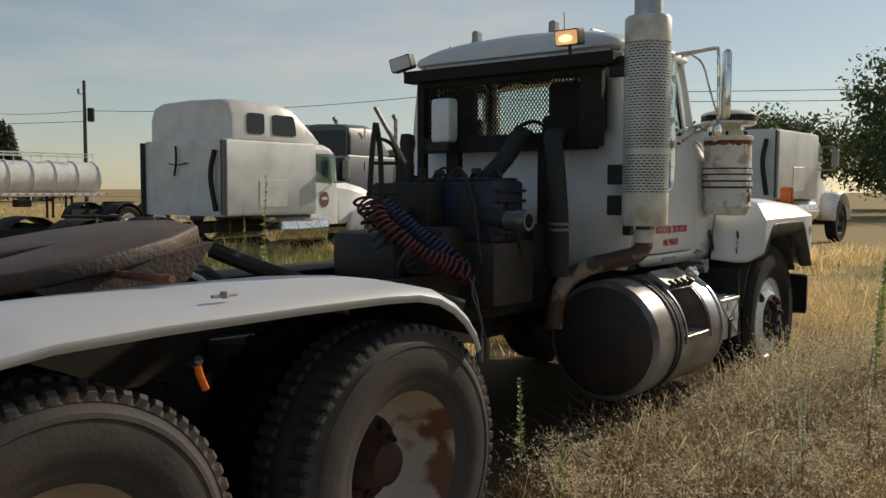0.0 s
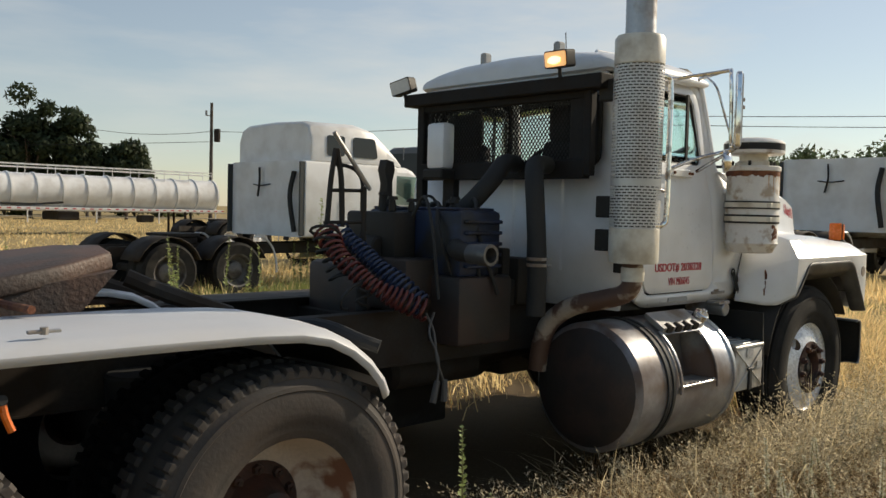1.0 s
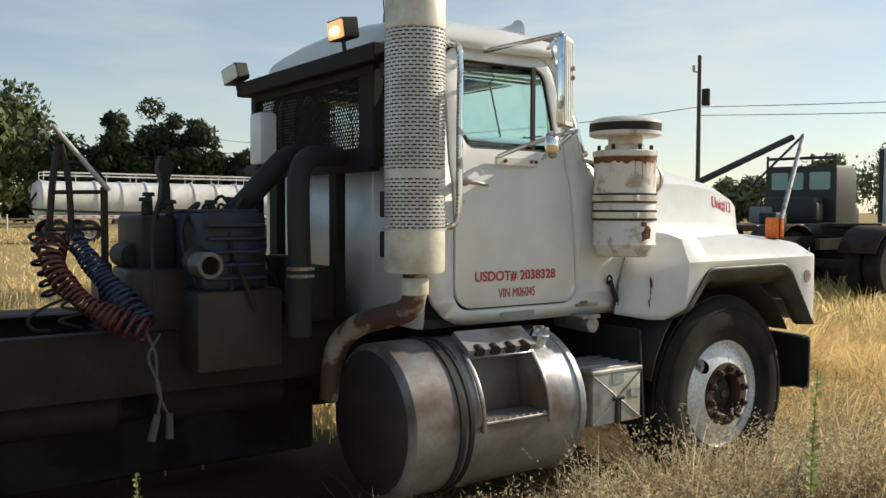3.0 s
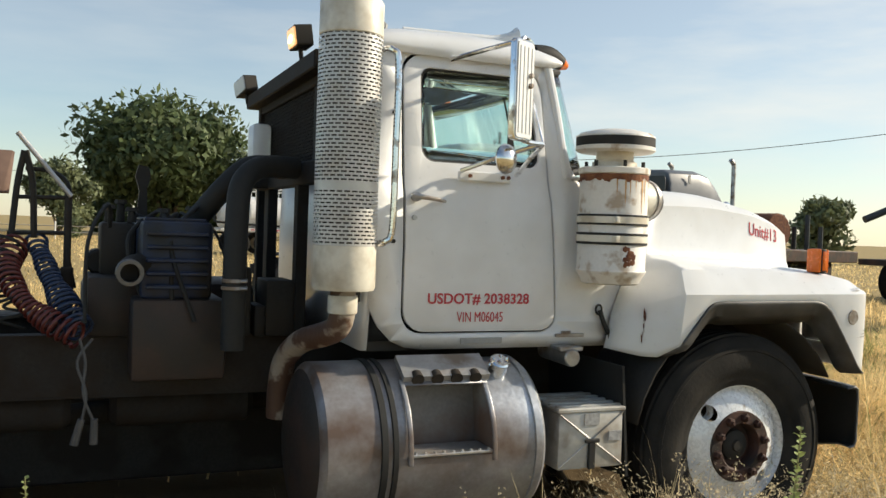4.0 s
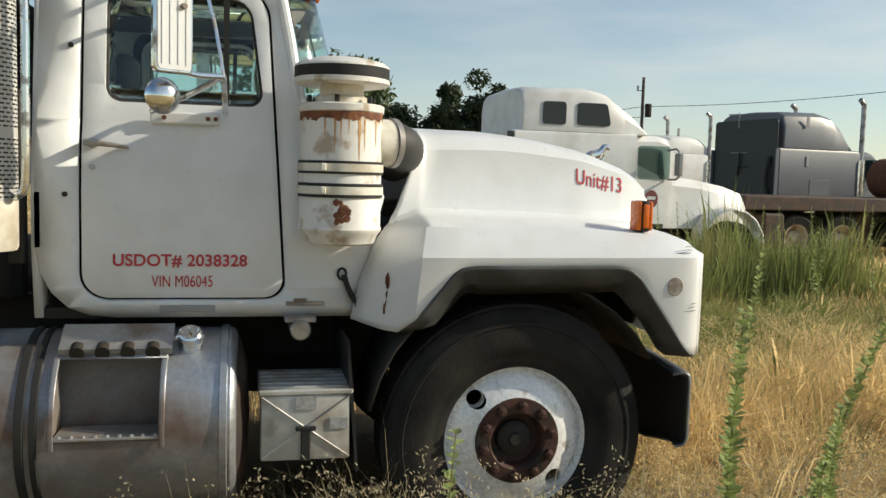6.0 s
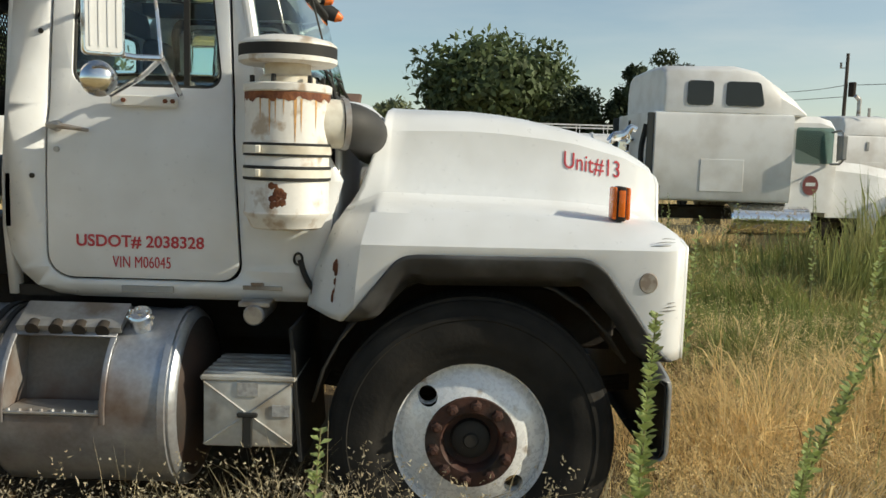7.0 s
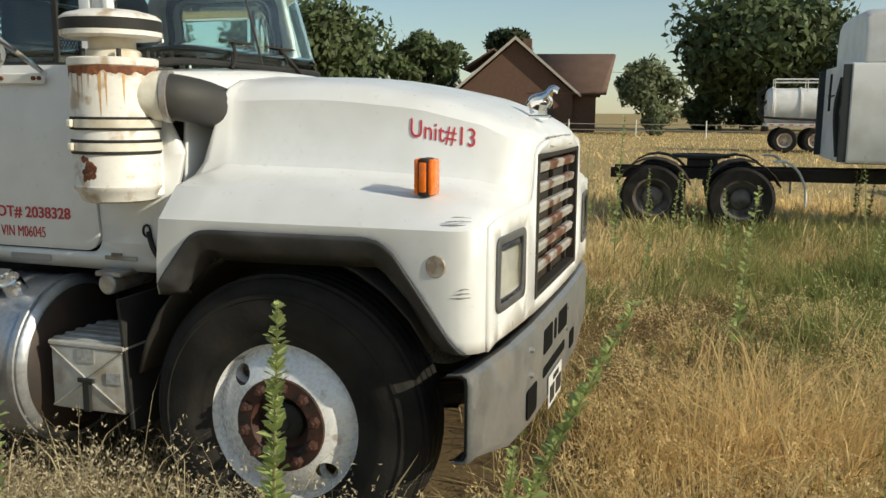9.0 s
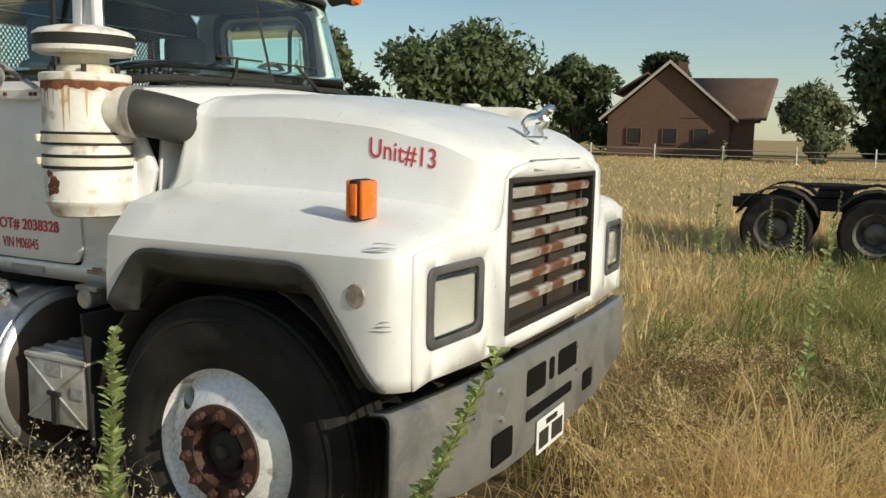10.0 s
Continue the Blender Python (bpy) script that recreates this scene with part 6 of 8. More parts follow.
gx = [-900, -400, -200, -100, -60, -40] + [-30 + i * 1.0 for i in range(91)] + [75, 100, 160, 260, 500, 900]
gy = [-900, -400, -150, -60, -30, -20] + [-14 + i * 1.0 for i in range(75)] + [70, 90, 140, 250, 500, 1500]
rows_v = [[bm.verts.new((x, y, ground_z(x, y))) for x in gx] for y in gy]
for a, b in zip(rows_v, rows_v[1:]):
    for i in range(len(gx) - 1):
        bm.faces.new((a[i], a[i + 1], b[i + 1], b[i]))
# away from the parked tractor a mat of dead grass lightens the soil; the dark ellipse round it has the tractor's shade
# put into the colour
dn, dl = DIRT.node_tree.nodes, DIRT.node_tree.links
soil = dn["Principled BSDF"].inputs["Base Color"].links[0].from_socket
where = dn.new("ShaderNodeTexCoord")
axes = dn.new("ShaderNodeSeparateXYZ")
dl.new(where.outputs["Object"], axes.inputs[0])
edge = dn.new("ShaderNodeTexNoise")
edge.inputs["Scale"].default_value = 0.9
dl.new(where.outputs["Object"], edge.inputs["Vector"])
shift = dn.new("ShaderNodeMapping")
shift.inputs["Location"].default_value = (0.45, 0.0, 0.0)
shift.inputs["Scale"].default_value = (0.20, 0.50, 0.0)
dl.new(where.outputs["Object"], shift.inputs["Vector"])
reach = dn.new("ShaderNodeVectorMath")
reach.operation = "LENGTH"
dl.new(shift.outputs["Vector"], reach.inputs[0])
ragged = dn.new("ShaderNodeMath")
ragged.operation = "ADD"
dl.new(edge.outputs["Fac"], ragged.inputs[0])
dl.new(reach.outputs["Value"], ragged.inputs[1])
mat_on = dn.new("ShaderNodeMapRange")
mat_on.inputs["From Min"].default_value, mat_on.inputs["From Max"].default_value = 1.35, 2.1
dl.new(ragged.outputs[0], mat_on.inputs["Value"])
thatch = dn.new("ShaderNodeMix")
thatch.data_type = "RGBA"
thatch.inputs["B"].default_value = (0.36, 0.275, 0.135, 1)
dl.new(mat_on.outputs["Result"], thatch.inputs["Factor"])
dl.new(soil, thatch.inputs["A"])
dl.new(thatch.outputs["Result"], dn["Principled BSDF"].inputs["Base Color"])
single("ground", bm, DIRT, "dry straw-coloured field of grass and bare earth", "ground", "structure")

# ---- grass ----
def grass(name, n, area, h, w, bend, material, label, seed, keep=None, tuft=1, spread=0.05, wind=0.5, plume=0.25):
    """n clumps of curved blades over a rectangle; keep(x, y) in 0..1 thins them. Blades of a clump bow mostly one way."""
    g = np.random.default_rng(seed)
    x = g.uniform(area[0], area[2], n)
    y = g.uniform(area[1], area[3], n)
    if keep is not None:
        ok = g.uniform(0, 1, n) < keep(x, y)
        x, y = x[ok], y[ok]
    m = len(x)
    patch = 0.74 + 0.34 * np.sin(x * 2.1 + 1.3 * np.sin(y * 1.7)) * np.sin(y * 2.6 + 1.7 * np.sin(x * 1.3 + 2.0))
    patch = patch * g.uniform(0.6, 1.3, m)
    way = 2.0 * np.sin(x * 0.8 + y * 0.5) + 1.4 * np.sin(y * 1.3 - x * 0.4) + g.normal(0, 0.7, m)
    full = g.uniform(0.6, 1.4, m)
    x, y, patch, way, full = (np.repeat(q, tuft) for q in (x, y, patch, way, full))
    n = len(x)
    ox, oy = g.normal(0, spread, n) * full, g.normal(0, spread, n) * full
    x, y = x + ox, y + oy
    hh = h * g.uniform(0.35, 1.15, n) * patch
    ww = w * g.uniform(0.6, 1.4, n)
    a = g.uniform(0, 2 * np.pi, n)
    out = np.arctan2(oy, ox) + g.normal(0, 0.5, n)
    la = np.where(g.uniform(0, 1, n) < wind, way + g.normal(0, 0.45, n), out)
    ll = bend * g.uniform(0.1, 1.25, n) * hh
    head = np.where(g.uniform(0, 1, n) < plume, 1.7, 0.5)
    z = np.full(n, -0.03)
    dx, dy = np.cos(a) * ww / 2, np.sin(a) * ww / 2
    lx, ly = np.cos(la) * ll, np.sin(la) * ll
    v = np.empty((n, 7, 3))
    droop = np.clip(ll / np.maximum(hh, 1e-6), 0, 1.2)
    for k, (t, wd) in enumerate(((0.0, 1.0), (0.4, 0.85), (0.78, head))):
        px, py, pz = x + lx * t ** 2, y + ly * t ** 2, z + hh * (t - 0.28 * droop * t ** 3)
        v[:, 2 * k] = np.stack((px - dx * wd, py - dy * wd, pz), 1)
        v[:, 2 * k + 1] = np.stack((px + dx * wd, py + dy * wd, pz), 1)
    v[:, 6] = np.stack((x + lx * 1.05, y + ly * 1.05, z + hh * (1.0 - 0.34 * droop)), 1)
    base = np.arange(n)[:, None] * 7
    loops = (base + np.array([[0, 1, 3, 2, 2, 3, 5, 4, 4, 5, 6]])).ravel()
    me = bpy.data.meshes.new(name)
    me.vertices.add(n * 7)
    me.vertices.foreach_set("co", v.ravel())
    me.loops.add(n * 11)
    me.loops.foreach_set("vertex_index", loops.astype(np.int32))
    me.polygons.add(n * 3)
    me.polygons.foreach_set("loop_start", (np.arange(n)[:, None] * 11 + np.array([[0, 4, 8]])).ravel().astype(np.int32))
    me.polygons.foreach_set("loop_total", np.tile([4, 4, 3], n).astype(np.int32))
    me.update(calc_edges=True)
    me.materials.append(material)
    return tagged(new(name, me), label, "grass", "", "stuff")

STRAW = leaf_mat("straw_grass", (0.84, 0.655, 0.345), 0.58, rough=0.7, vary=0.50, scale=0.7, fine=8, per="island", second=(0.64, 0.50, 0.25), amount=0.36, spread=0.12, stain_scale=0.6, spec=0.25)
PALE_STRAW = leaf_mat("pale_straw_grass", (0.74, 0.625, 0.405), 0.55, rough=0.7, vary=0.55, scale=0.9, fine=8, per="island", second=(0.36, 0.30, 0.17), amount=0.42, spread=0.12, stain_scale=0.9, spec=0.2)
GOLD = leaf_mat("golden_tussock_grass", (0.88, 0.69, 0.36), 0.60, rough=0.7, vary=0.4, scale=1.2, fine=8, per="island", second=(0.66, 0.48, 0.22), amount=0.36, spread=0.12, stain_scale=1.2, spec=0.2)
TAWNY = leaf_mat("tawny_grass", (0.46, 0.29, 0.14), 0.42, rough=0.7, vary=0.4, scale=0.9, fine=8, per="island", second=(0.26, 0.15, 0.075), amount=0.45, spread=0.12, stain_scale=0.7, spec=0.2)
GREEN = leaf_mat("green_grass", (0.23, 0.265, 0.085), 0.45, rough=0.6, vary=0.4, scale=0.8, fine=8, per="island", second=(0.34, 0.32, 0.13), amount=0.38, spread=0.12, stain_scale=0.8, spec=0.25)
def under(x, y):
    """Thin beneath the tractor."""
    inside = (np.abs(y) < 1.0) & (x > -6.4) & (x < 0.9)
    return np.where(inside, 0.05, 1.0)
def strip(x, y):
    return under(x, y) * np.where((y < -2.9) & (x < 1.6), 0.5, 1.0) * np.clip(0.45 + 0.55 * (x + 1.6) / 1.6, 0.45, 1.0)
def strip_tawny(x, y):
    return under(x, y) * np.where((y < -2.9) & (x < 1.6), 0.5, 1.0) * np.clip(1.0 - 0.45 * (x + 1.6) / 1.6, 0.5, 1.0)
def green_patch(x, y):
    return np.clip(1.6 * np.exp(-((x - 2.5) / 1.35) ** 2 - ((y - 3.9) / 2.3) ** 2) + 0.9 * np.exp(-((x - 5.0) / 2.2) ** 2 - ((y - 4.6) / 2.2) ** 2) + 0.5 * np.exp(-((x - 4.0) / 5.0) ** 2 - ((y - 8.2) / 1.3) ** 2) + 0.03, 0, 1)
def brown_patch(x, y):
    return np.clip(np.exp(-((x - 1.15) / 0.55) ** 2 - ((y - 2.5) / 1.0) ** 2) + 0.8 * np.exp(-((x - 2.5) / 0.5) ** 2 - ((y + 0.1) / 0.4) ** 2), 0, 1)
def field(x, y):
    return under(x, y) * (1 - 0.93 * green_patch(x, y)) * (1 - 0.8 * brown_patch(x, y))
grass("dry_grass", 2700, (-7.5, -3.3, 6.5, -0.55), 0.40, 0.0034, 1.45, PALE_STRAW, "fine pale grass in bowed tussocks", 1, strip, 42, 0.105, 0.45)
grass("tawny_grass", 1900, (-7.5, -3.3, 6.5, -0.5), 0.27, 0.0042, 1.2, TAWNY, "tawny dry grass between the straw tussocks", 5, strip_tawny, 22, 0.08, 0.5)
grass("dry_grass", 3700, (0.6, -2.8, 7.5, 7.0), 0.42, 0.0040, 1.4, STRAW, "long bowed dry grass before the bumper", 6, field, 32, 0.12, 0.45)
grass("tawny_grass", 900, (-0.2, -1.0, 3.4, 5.0), 0.30, 0.005, 0.9, TAWNY, "reddish-brown matted dead weeds beside the bumper", 15, brown_patch, 40, 0.12, 0.5)
grass("dry_grass", 46, (1.35, -1.25, 4.2, 2.4), 0.62, 0.0040, 1.35, GOLD, "large swirling golden tussocks before the bumper", 47, None, 230, 0.105, 0.35)
grass("dry_grass", 5200, (-9.0, 0.9, 16.0, 14.0), 0.40, 0.012, 0.7, STRAW, "tall dry grass between the trucks", 2, field, 12, 0.12, 0.6)
grass("dry_grass", 28000, (-40.0, 13.0, 60.0, 70.0), 0.24, 0.035, 0.9, STRAW, "pale dry grass of the far field", 3, None, 3, 0.2)
grass("green_grass", 5200, (0.5, -1.0, 11.0, 10.5), 0.44, 0.009, 0.7, GREEN, "patch of green grass and weeds among dry grass", 4, green_patch, 22, 0.10, 0.5, 0.1)
grass("reed_grass", 300, (4.6, 5.5, 7.4, 7.6), 1.15, 0.014, 0.30, GREEN, "clump of tall green reedy grass", 31, None, 16, 0.12, 0.4, 0.1)
def feathery(name, n, area, high, material, label, seed, stems=15, bits=14):
    """Clumps of thin stalks whose upper halves carry many small seed scales."""
    g = np.random.default_rng(seed)
    cx, cy = g.uniform(area[0], area[2], n), g.uniform(area[1], area[3], n)
    ch = high * g.uniform(0.55, 1.15, n)
    way = 2.0 * np.sin(cx * 1.1 + cy) + g.normal(0, 0.6, n)
    k = np.repeat(np.arange(n), stems)
    a = way[k] + g.normal(0, 1.2, len(k))
    reach, tall = ch[k] * g.uniform(0.15, 0.75, len(k)), ch[k] * g.uniform(0.6, 1.1, len(k))
    bx, by = cx[k] + g.normal(0, 0.05, len(k)), cy[k] + g.normal(0, 0.05, len(k))
    j = np.repeat(np.arange(len(k)), bits)
    t = g.uniform(0.5, 1.0, len(j))
    p = np.stack((bx[j] + np.cos(a[j]) * reach[j] * t ** 2, by[j] + np.sin(a[j]) * reach[j] * t ** 2, tall[j] * (t - 0.25 * t ** 3)), 1) + g.normal(0, 0.009, (len(j), 3))
    along = g.normal(0, 1, (len(j), 3)) + np.stack((np.cos(a[j]), np.sin(a[j]), np.full(len(j), 1.0)), 1)
    along *= (g.uniform(0.008, 0.022, len(j)) / np.linalg.norm(along, axis=1))[:, None]
    side = np.cross(along, g.normal(0, 1, (len(j), 3)))
    side *= (0.0035 / np.maximum(1e-9, np.linalg.norm(side, axis=1)))[:, None]
    v = np.stack((p - side, p + side, p + along), 1).reshape(-1, 3)
    me = bpy.data.meshes.new(name)
    me.from_pydata(v.tolist(), [], np.arange(len(v)).reshape(-1, 3).tolist())
    me.materials.append(material)
    return tagged(new(name, me), label, "grass", "", "stuff")
SEED_HEAD = leaf_mat("dry_seed_heads", (0.60, 0.52, 0.36), 0.45, rough=0.8, vary=0.5, scale=2.0, fine=12, per="island", spec=0.15)
SEED_BROWN = leaf_mat("brown_seed_heads", (0.26, 0.18, 0.10), 0.4, rough=0.8, vary=0.5, scale=2.0, fine=12, per="island", spec=0.15)
GOLD_HEAD = leaf_mat("golden_seed_heads", (0.80, 0.63, 0.34), 0.5, rough=0.8, vary=0.45, scale=2.0, fine=12, per="island", spec=0.15)
feathery("feather_grass", 70, (-1.3, -1.75, 0.70, -1.35), 0.64, SEED_HEAD, "taller feathery weeds before the steer tyre", 45, 11, 16)
grass("dry_grass", 80, (-1.3, -1.75, 0.70, -1.35), 0.58, 0.0036, 0.8, PALE_STRAW, "taller pale stalks before the steer tyre", 46, None, 16, 0.08, 0.3)
feathery("feather_grass", 330, (-3.2, -2.3, 2.4, -1.15), 0.44, SEED_HEAD, "feathery pale seed heads of dry grass", 41)
feathery("feather_grass", 150, (-3.0, -2.1, 1.0, -1.15), 0.34, SEED_BROWN, "brown seed heads of low weeds beside the tractor", 42)
feathery("feather_grass", 300, (0.9, -1.9, 4.6, 3.6), 0.42, GOLD_HEAD, "feathery pale seed heads before the bumper", 43)
feathery("feather_grass", 120, (0.7, 0.6, 2.2, 3.6), 0.30, SEED_BROWN, "brown matted seed heads beside the bumper", 44)

grass("dry_grass", 3400, (-16.0, -13.0, 14.0, -3.2), 0.32, 0.014, 0.9, STRAW, "dry grass of the open field behind the walk", 21, None, 7, 0.14, 0.5)
grass("dry_grass", 1300, (-20.0, -3.2, -7.3, 13.0), 0.32, 0.014, 0.9, STRAW, "dry grass of the open field behind the tractor", 22, None, 7, 0.14, 0.5)

# ---- leafy weeds ----
WEED = leaf_mat("weed_leaves", (0.36, 0.43, 0.17), 0.35, rough=0.6, vary=0.35, scale=5, fine=20, per="island", spec=0.3)
STALK = leaf_mat("weed_stalk", (0.24, 0.22, 0.10), 0.1, rough=0.7, vary=0.3, scale=5, fine=20)
PALE_HEAD = leaf_mat("pale_seed_heads", (0.62, 0.60, 0.46), 0.4, rough=0.7, vary=0.3, scale=5, fine=20, per="island")
def weed(x, y, h, seed, leaf=0.05, lean=(0.0, 0.0), label="tall leafy green weed standing in dry grass", bare=0.1, count=46, material=None):
    g = random.Random(seed)
    t = thing("weed", (x, y, 0), label, "weed", "tall weeds")
    path = [(x, y, -0.03), (x + lean[0] * 0.4 + g.uniform(-0.02, 0.02), y + lean[1] * 0.4, h * 0.5), (x + lean[0], y + lean[1], h)]
    bm = bmesh.new()
    tube(bm, path, lambda u: 0.007 - 0.005 * u, 6, 6)
    part("stem", bm, STALK, t)
    pts = smooth_path(path, 12)
    bm = bmesh.new()
    for k in range(count):
        u = bare + (1 - bare) * k / count
        f = u * (len(pts) - 1)
        i = min(len(pts) - 2, int(f))
        p = Vector(pts[i]).lerp(Vector(pts[i + 1]), f - i)
        a = 2.4 * k + g.uniform(-0.5, 0.5)
        L = leaf * g.uniform(0.6, 1.25) * (1.25 - 0.75 * u)
        d = Vector((math.cos(a), math.sin(a), g.uniform(0.4, 1.6))).normalized()
        s = d.cross(Vector((0, 0, 1))).normalized() * L * 0.36
        q = [p, p + d * L * 0.5 + s * 1.2, p + d * L + Vector((0, 0, -0.2 * L)), p + d * L * 0.5 - s * 1.2]
        bm.faces.new([bm.verts.new(v) for v in q])
    me = bpy.data.meshes.new("leaves")
    bm.to_mesh(me)
    bm.free()
    me.materials.append(material or WEED)
    tagged(part("leaves", me, WEED, t), "", "", "", "stuff")
weed(0.63, -2.02, 1.17, 1, 0.066, (0.015, 0.0), "tall weed with pale green leaves beside the steer tyre", 0.12, 230)
weed(1.02, -1.74, 1.17, 4, 0.06, (0.42, 0.02), "long leaning green weed before the bumper", 0.25, 170)
weed(1.10, -1.80, 0.80, 5, 0.055, (0.07, 0.0), "leafy green weed before the bumper", 0.3, 130)
weed(-0.25, -2.0, 0.83, 55, 0.06, (0.02, 0.0), "slender green weed spike beside the tank", 0.35, 60)
weed(-2.82, -1.05, 0.58, 6, 0.04, (0.0, 0.0), "small pale weed beside the chassis", 0.4)
weed(-2.95, -1.35, 0.40, 7, 0.05)
weed(0.66, 4.9, 1.60, 8, 0.09, (0.05, 0.0), "tall drying weed stalk in the field", 0.2, 60)
weed(1.75, 1.60, 1.20, 9, 0.09, (0.1, 0.1), "leafy weed in the field", 0.2, 60)
weed(3.1, 1.9, 1.05, 10, 0.09, (0.15, 0.05), "leafy weed in the field", 0.2, 60)
g_ = random.Random(77)
for k in range(30):
    weed(g_.uniform(3.0, 8.5), g_.uniform(4.5, 10.0), g_.uniform(0.8, 1.35), 100 + k, 0.07, (g_.uniform(-0.1, 0.1), g_.uniform(-0.1, 0.1)), "dark upright weed stalk in the field", 0.25, 36)
for k in range(14):
    weed(g_.uniform(-2.5, 2.5), g_.uniform(4.0, 9.5), g_.uniform(0.6, 1.1), 140 + k, 0.07, (g_.uniform(-0.1, 0.1), 0), "dark upright weed stalk in the field", 0.25, 36)
for k in range(46):
    x = g_.uniform(-2.4, 1.3)
    weed(x, g_.uniform(-2.4, -1.5), g_.uniform(0.28, 0.50), 180 + k, 0.030, (g_.uniform(-0.10, 0.10), g_.uniform(-0.08, 0.08)), "low pale flowering weed beside the tractor", 0.55, 60, PALE_HEAD)

# ---- trucks parked in the field ----
FAR_WHITE = mat("chalky_white_body", (0.76, 0.76, 0.75), 0.42, vary=0.05, scale=1.5, second=(0.60, 0.58, 0.55), amount=0.36, spread=0.15, stain_scale=2)
FAR_GREY = mat("grey_truck_paint", (0.13, 0.14, 0.155), 0.4, vary=0.12, scale=1.5)
FAR_DARK = mat("dark_truck_paint", (0.03, 0.035, 0.035), 0.5, vary=0.2, scale=2)
RIM_GRIMY = mat("grimy_far_wheel", (0.16, 0.15, 0.14), 0.6, vary=0.3, scale=5, second=(0.06, 0.05, 0.045), amount=0.5, stain_scale=5)
PANE = glass_mat("dark_far_glass", (0.25, 0.38, 0.36))
DARK_PANE = mat("dark_window", (0.02, 0.022, 0.025), 0.08, vary=0.1)

def simple_wheel(owner, x, y, z, r, rim):
    bm = bmesh.new()
    s = -1 if y < 0 else 1
    m = Matrix.Translation((x, y, z)) @ Matrix.Rotation(radians(90 if s < 0 else -90), 4, "X")
    lathe(bm, [(r * 0.56, -0.13), (r * 0.9, -0.14), (r, -0.10), (r, 0.10), (r * 0.9, 0.14), (r * 0.58, 0.12)], m, 32)
    w = part("wheel", bm, RUBBER, owner)
    bm = bmesh.new()
    lathe(bm, [(r * 0.60, 0.125), (r * 0.55, 0.115), (r * 0.5, 0.0), (r * 0.34, -0.05), (r * 0.30, 0.02), (r * 0.18, 0.06), (0, 0.07)], m, 24)
    part("rim", bm, rim, w)

DARK_RED = mat("faded_dark_red", (0.22, 0.06, 0.055), 0.6, vary=0.2)
def highway_truck(at, heading, body, label, roof_z=3.55, sleeper=2.3, tandem=2.2, tall=True, rim=None, emblem=False, size=1.0, pitch=1.25, windows=True, stacks=False, rear=None, wide=1.0):
    """Long-nose sleeper truck. Local: x ahead from the sleeper's rear wall, y to the left, z up."""
    t = thing("sleeper_truck", Matrix.Identity(4), label, "truck")
    rim = rim or RIM_WHITE
    L = sleeper
    bm = bmesh.new()
    loft(bm, [rounded_yz(x, 1.2 - i, 1.10, 2.62, 0.07) for x, i in ((0.0, 0.03), (0.03, 0.0), (L, 0.0))], True, True)
    part("sleeper_box", bm, body, t)
    if tall:
        bm = bmesh.new()
        rings = []
        for x, zt, f in ((0.16, roof_z - 0.05, 0.99), (0.24, roof_z - 0.01, 1.0), (1.45, roof_z + 0.02, 1.0), (1.85, roof_z - 0.06, 1.0), (2.2, roof_z - 0.30, 0.97), (2.50, 2.90, 0.93), (2.7, 2.68, 0.9)):
            hw = 1.17 * f
            rings.append([(x, -hw, 2.60), (x, -hw, 2.60 + (zt - 2.6) * 0.6), (x, -hw + 0.10, zt - 0.10 * min(1, (zt - 2.6))), (x, -hw + 0.30, zt), (x, 0, zt + 0.03), (x, hw - 0.30, zt), (x, hw - 0.10, zt - 0.10 * min(1, (zt - 2.6))), (x, hw, 2.60 + (zt - 2.6) * 0.6), (x, hw, 2.60)])
        loft(bm, rings, True, True)
        soften(part("raised_roof", bm, body, t), 0.05, 2, 40)
        for s in (-1, 1):
            for xa, xb, zz in (((0.55, 1.0, 0.40), (1.22, 1.88, 0.40)) if windows else ()):
                bm = bmesh.new()
                pts = rounded(xa, roof_z - 0.68, xb, roof_z - 0.27, 0.06, 3)
                if xa > 1:
                    pts = [(x - (0.28 * max(0, z - roof_z + 0.55) if x > 1.6 else 0), z) for x, z in pts]
                prism(bm, [(x, s * 1.165, z) for x, z in pts], (0, s * 0.018, 0))
                part("roof_window", bm, DARK_PANE, t, "dark roof window")
    bm = bmesh.new()
    C = []
    for x, w, zt in ((L, 1.06, 2.62), (L + 0.55, 1.05, 2.62), (L + 0.80, 1.02, 2.55), (L + 0.88, 1.0, 2.45)):
        C.append([(x, -w, 0.95), (x, -w, 1.75), (x, -w * 0.97, zt - 0.12), (x, -w * 0.85, zt), (x, w * 0.85, zt), (x, w * 0.97, zt - 0.12), (x, w, 1.75), (x, w, 0.95)])
    loft(bm, C, True, True)
    part("cab", bm, body, t)
    for s in (-1, 1):
        bm = bmesh.new()
        prism(bm, [(x, s * 1.045, z) for x, z in rounded(L + 0.12, 1.80, L + 0.78, 2.42, 0.05, 3)], (0, s * 0.016, 0))
        part("side_window", bm, PANE, t, "green side window")
        bm = bmesh.new()
        tube(bm, [(L + 0.75, s * 1.05, 2.35), (L + 0.78, s * 1.35, 2.33), (L + 0.78, s * 1.38, 1.85), (L + 0.75, s * 1.05, 1.80)], 0.02, 6, 3)
        box(bm, (L + 0.78, s * 1.36, 2.08), (0.10, 0.16, 0.42), 0.02)
        part("wing_mirror", bm, GREY_TRIM, t)
        bm = bmesh.new()
        box(bm, (L * 0.5, s * 1.203, 1.55), (0.75, 0.012, 0.55), 0.004)
        part("side_locker", bm, body, t)
        bm = bmesh.new()
        cyl(bm, (1.45, s * 0.92, 0.80), (2.85, s * 0.92, 0.80), 0.28, 0.28, 24, 0.03)
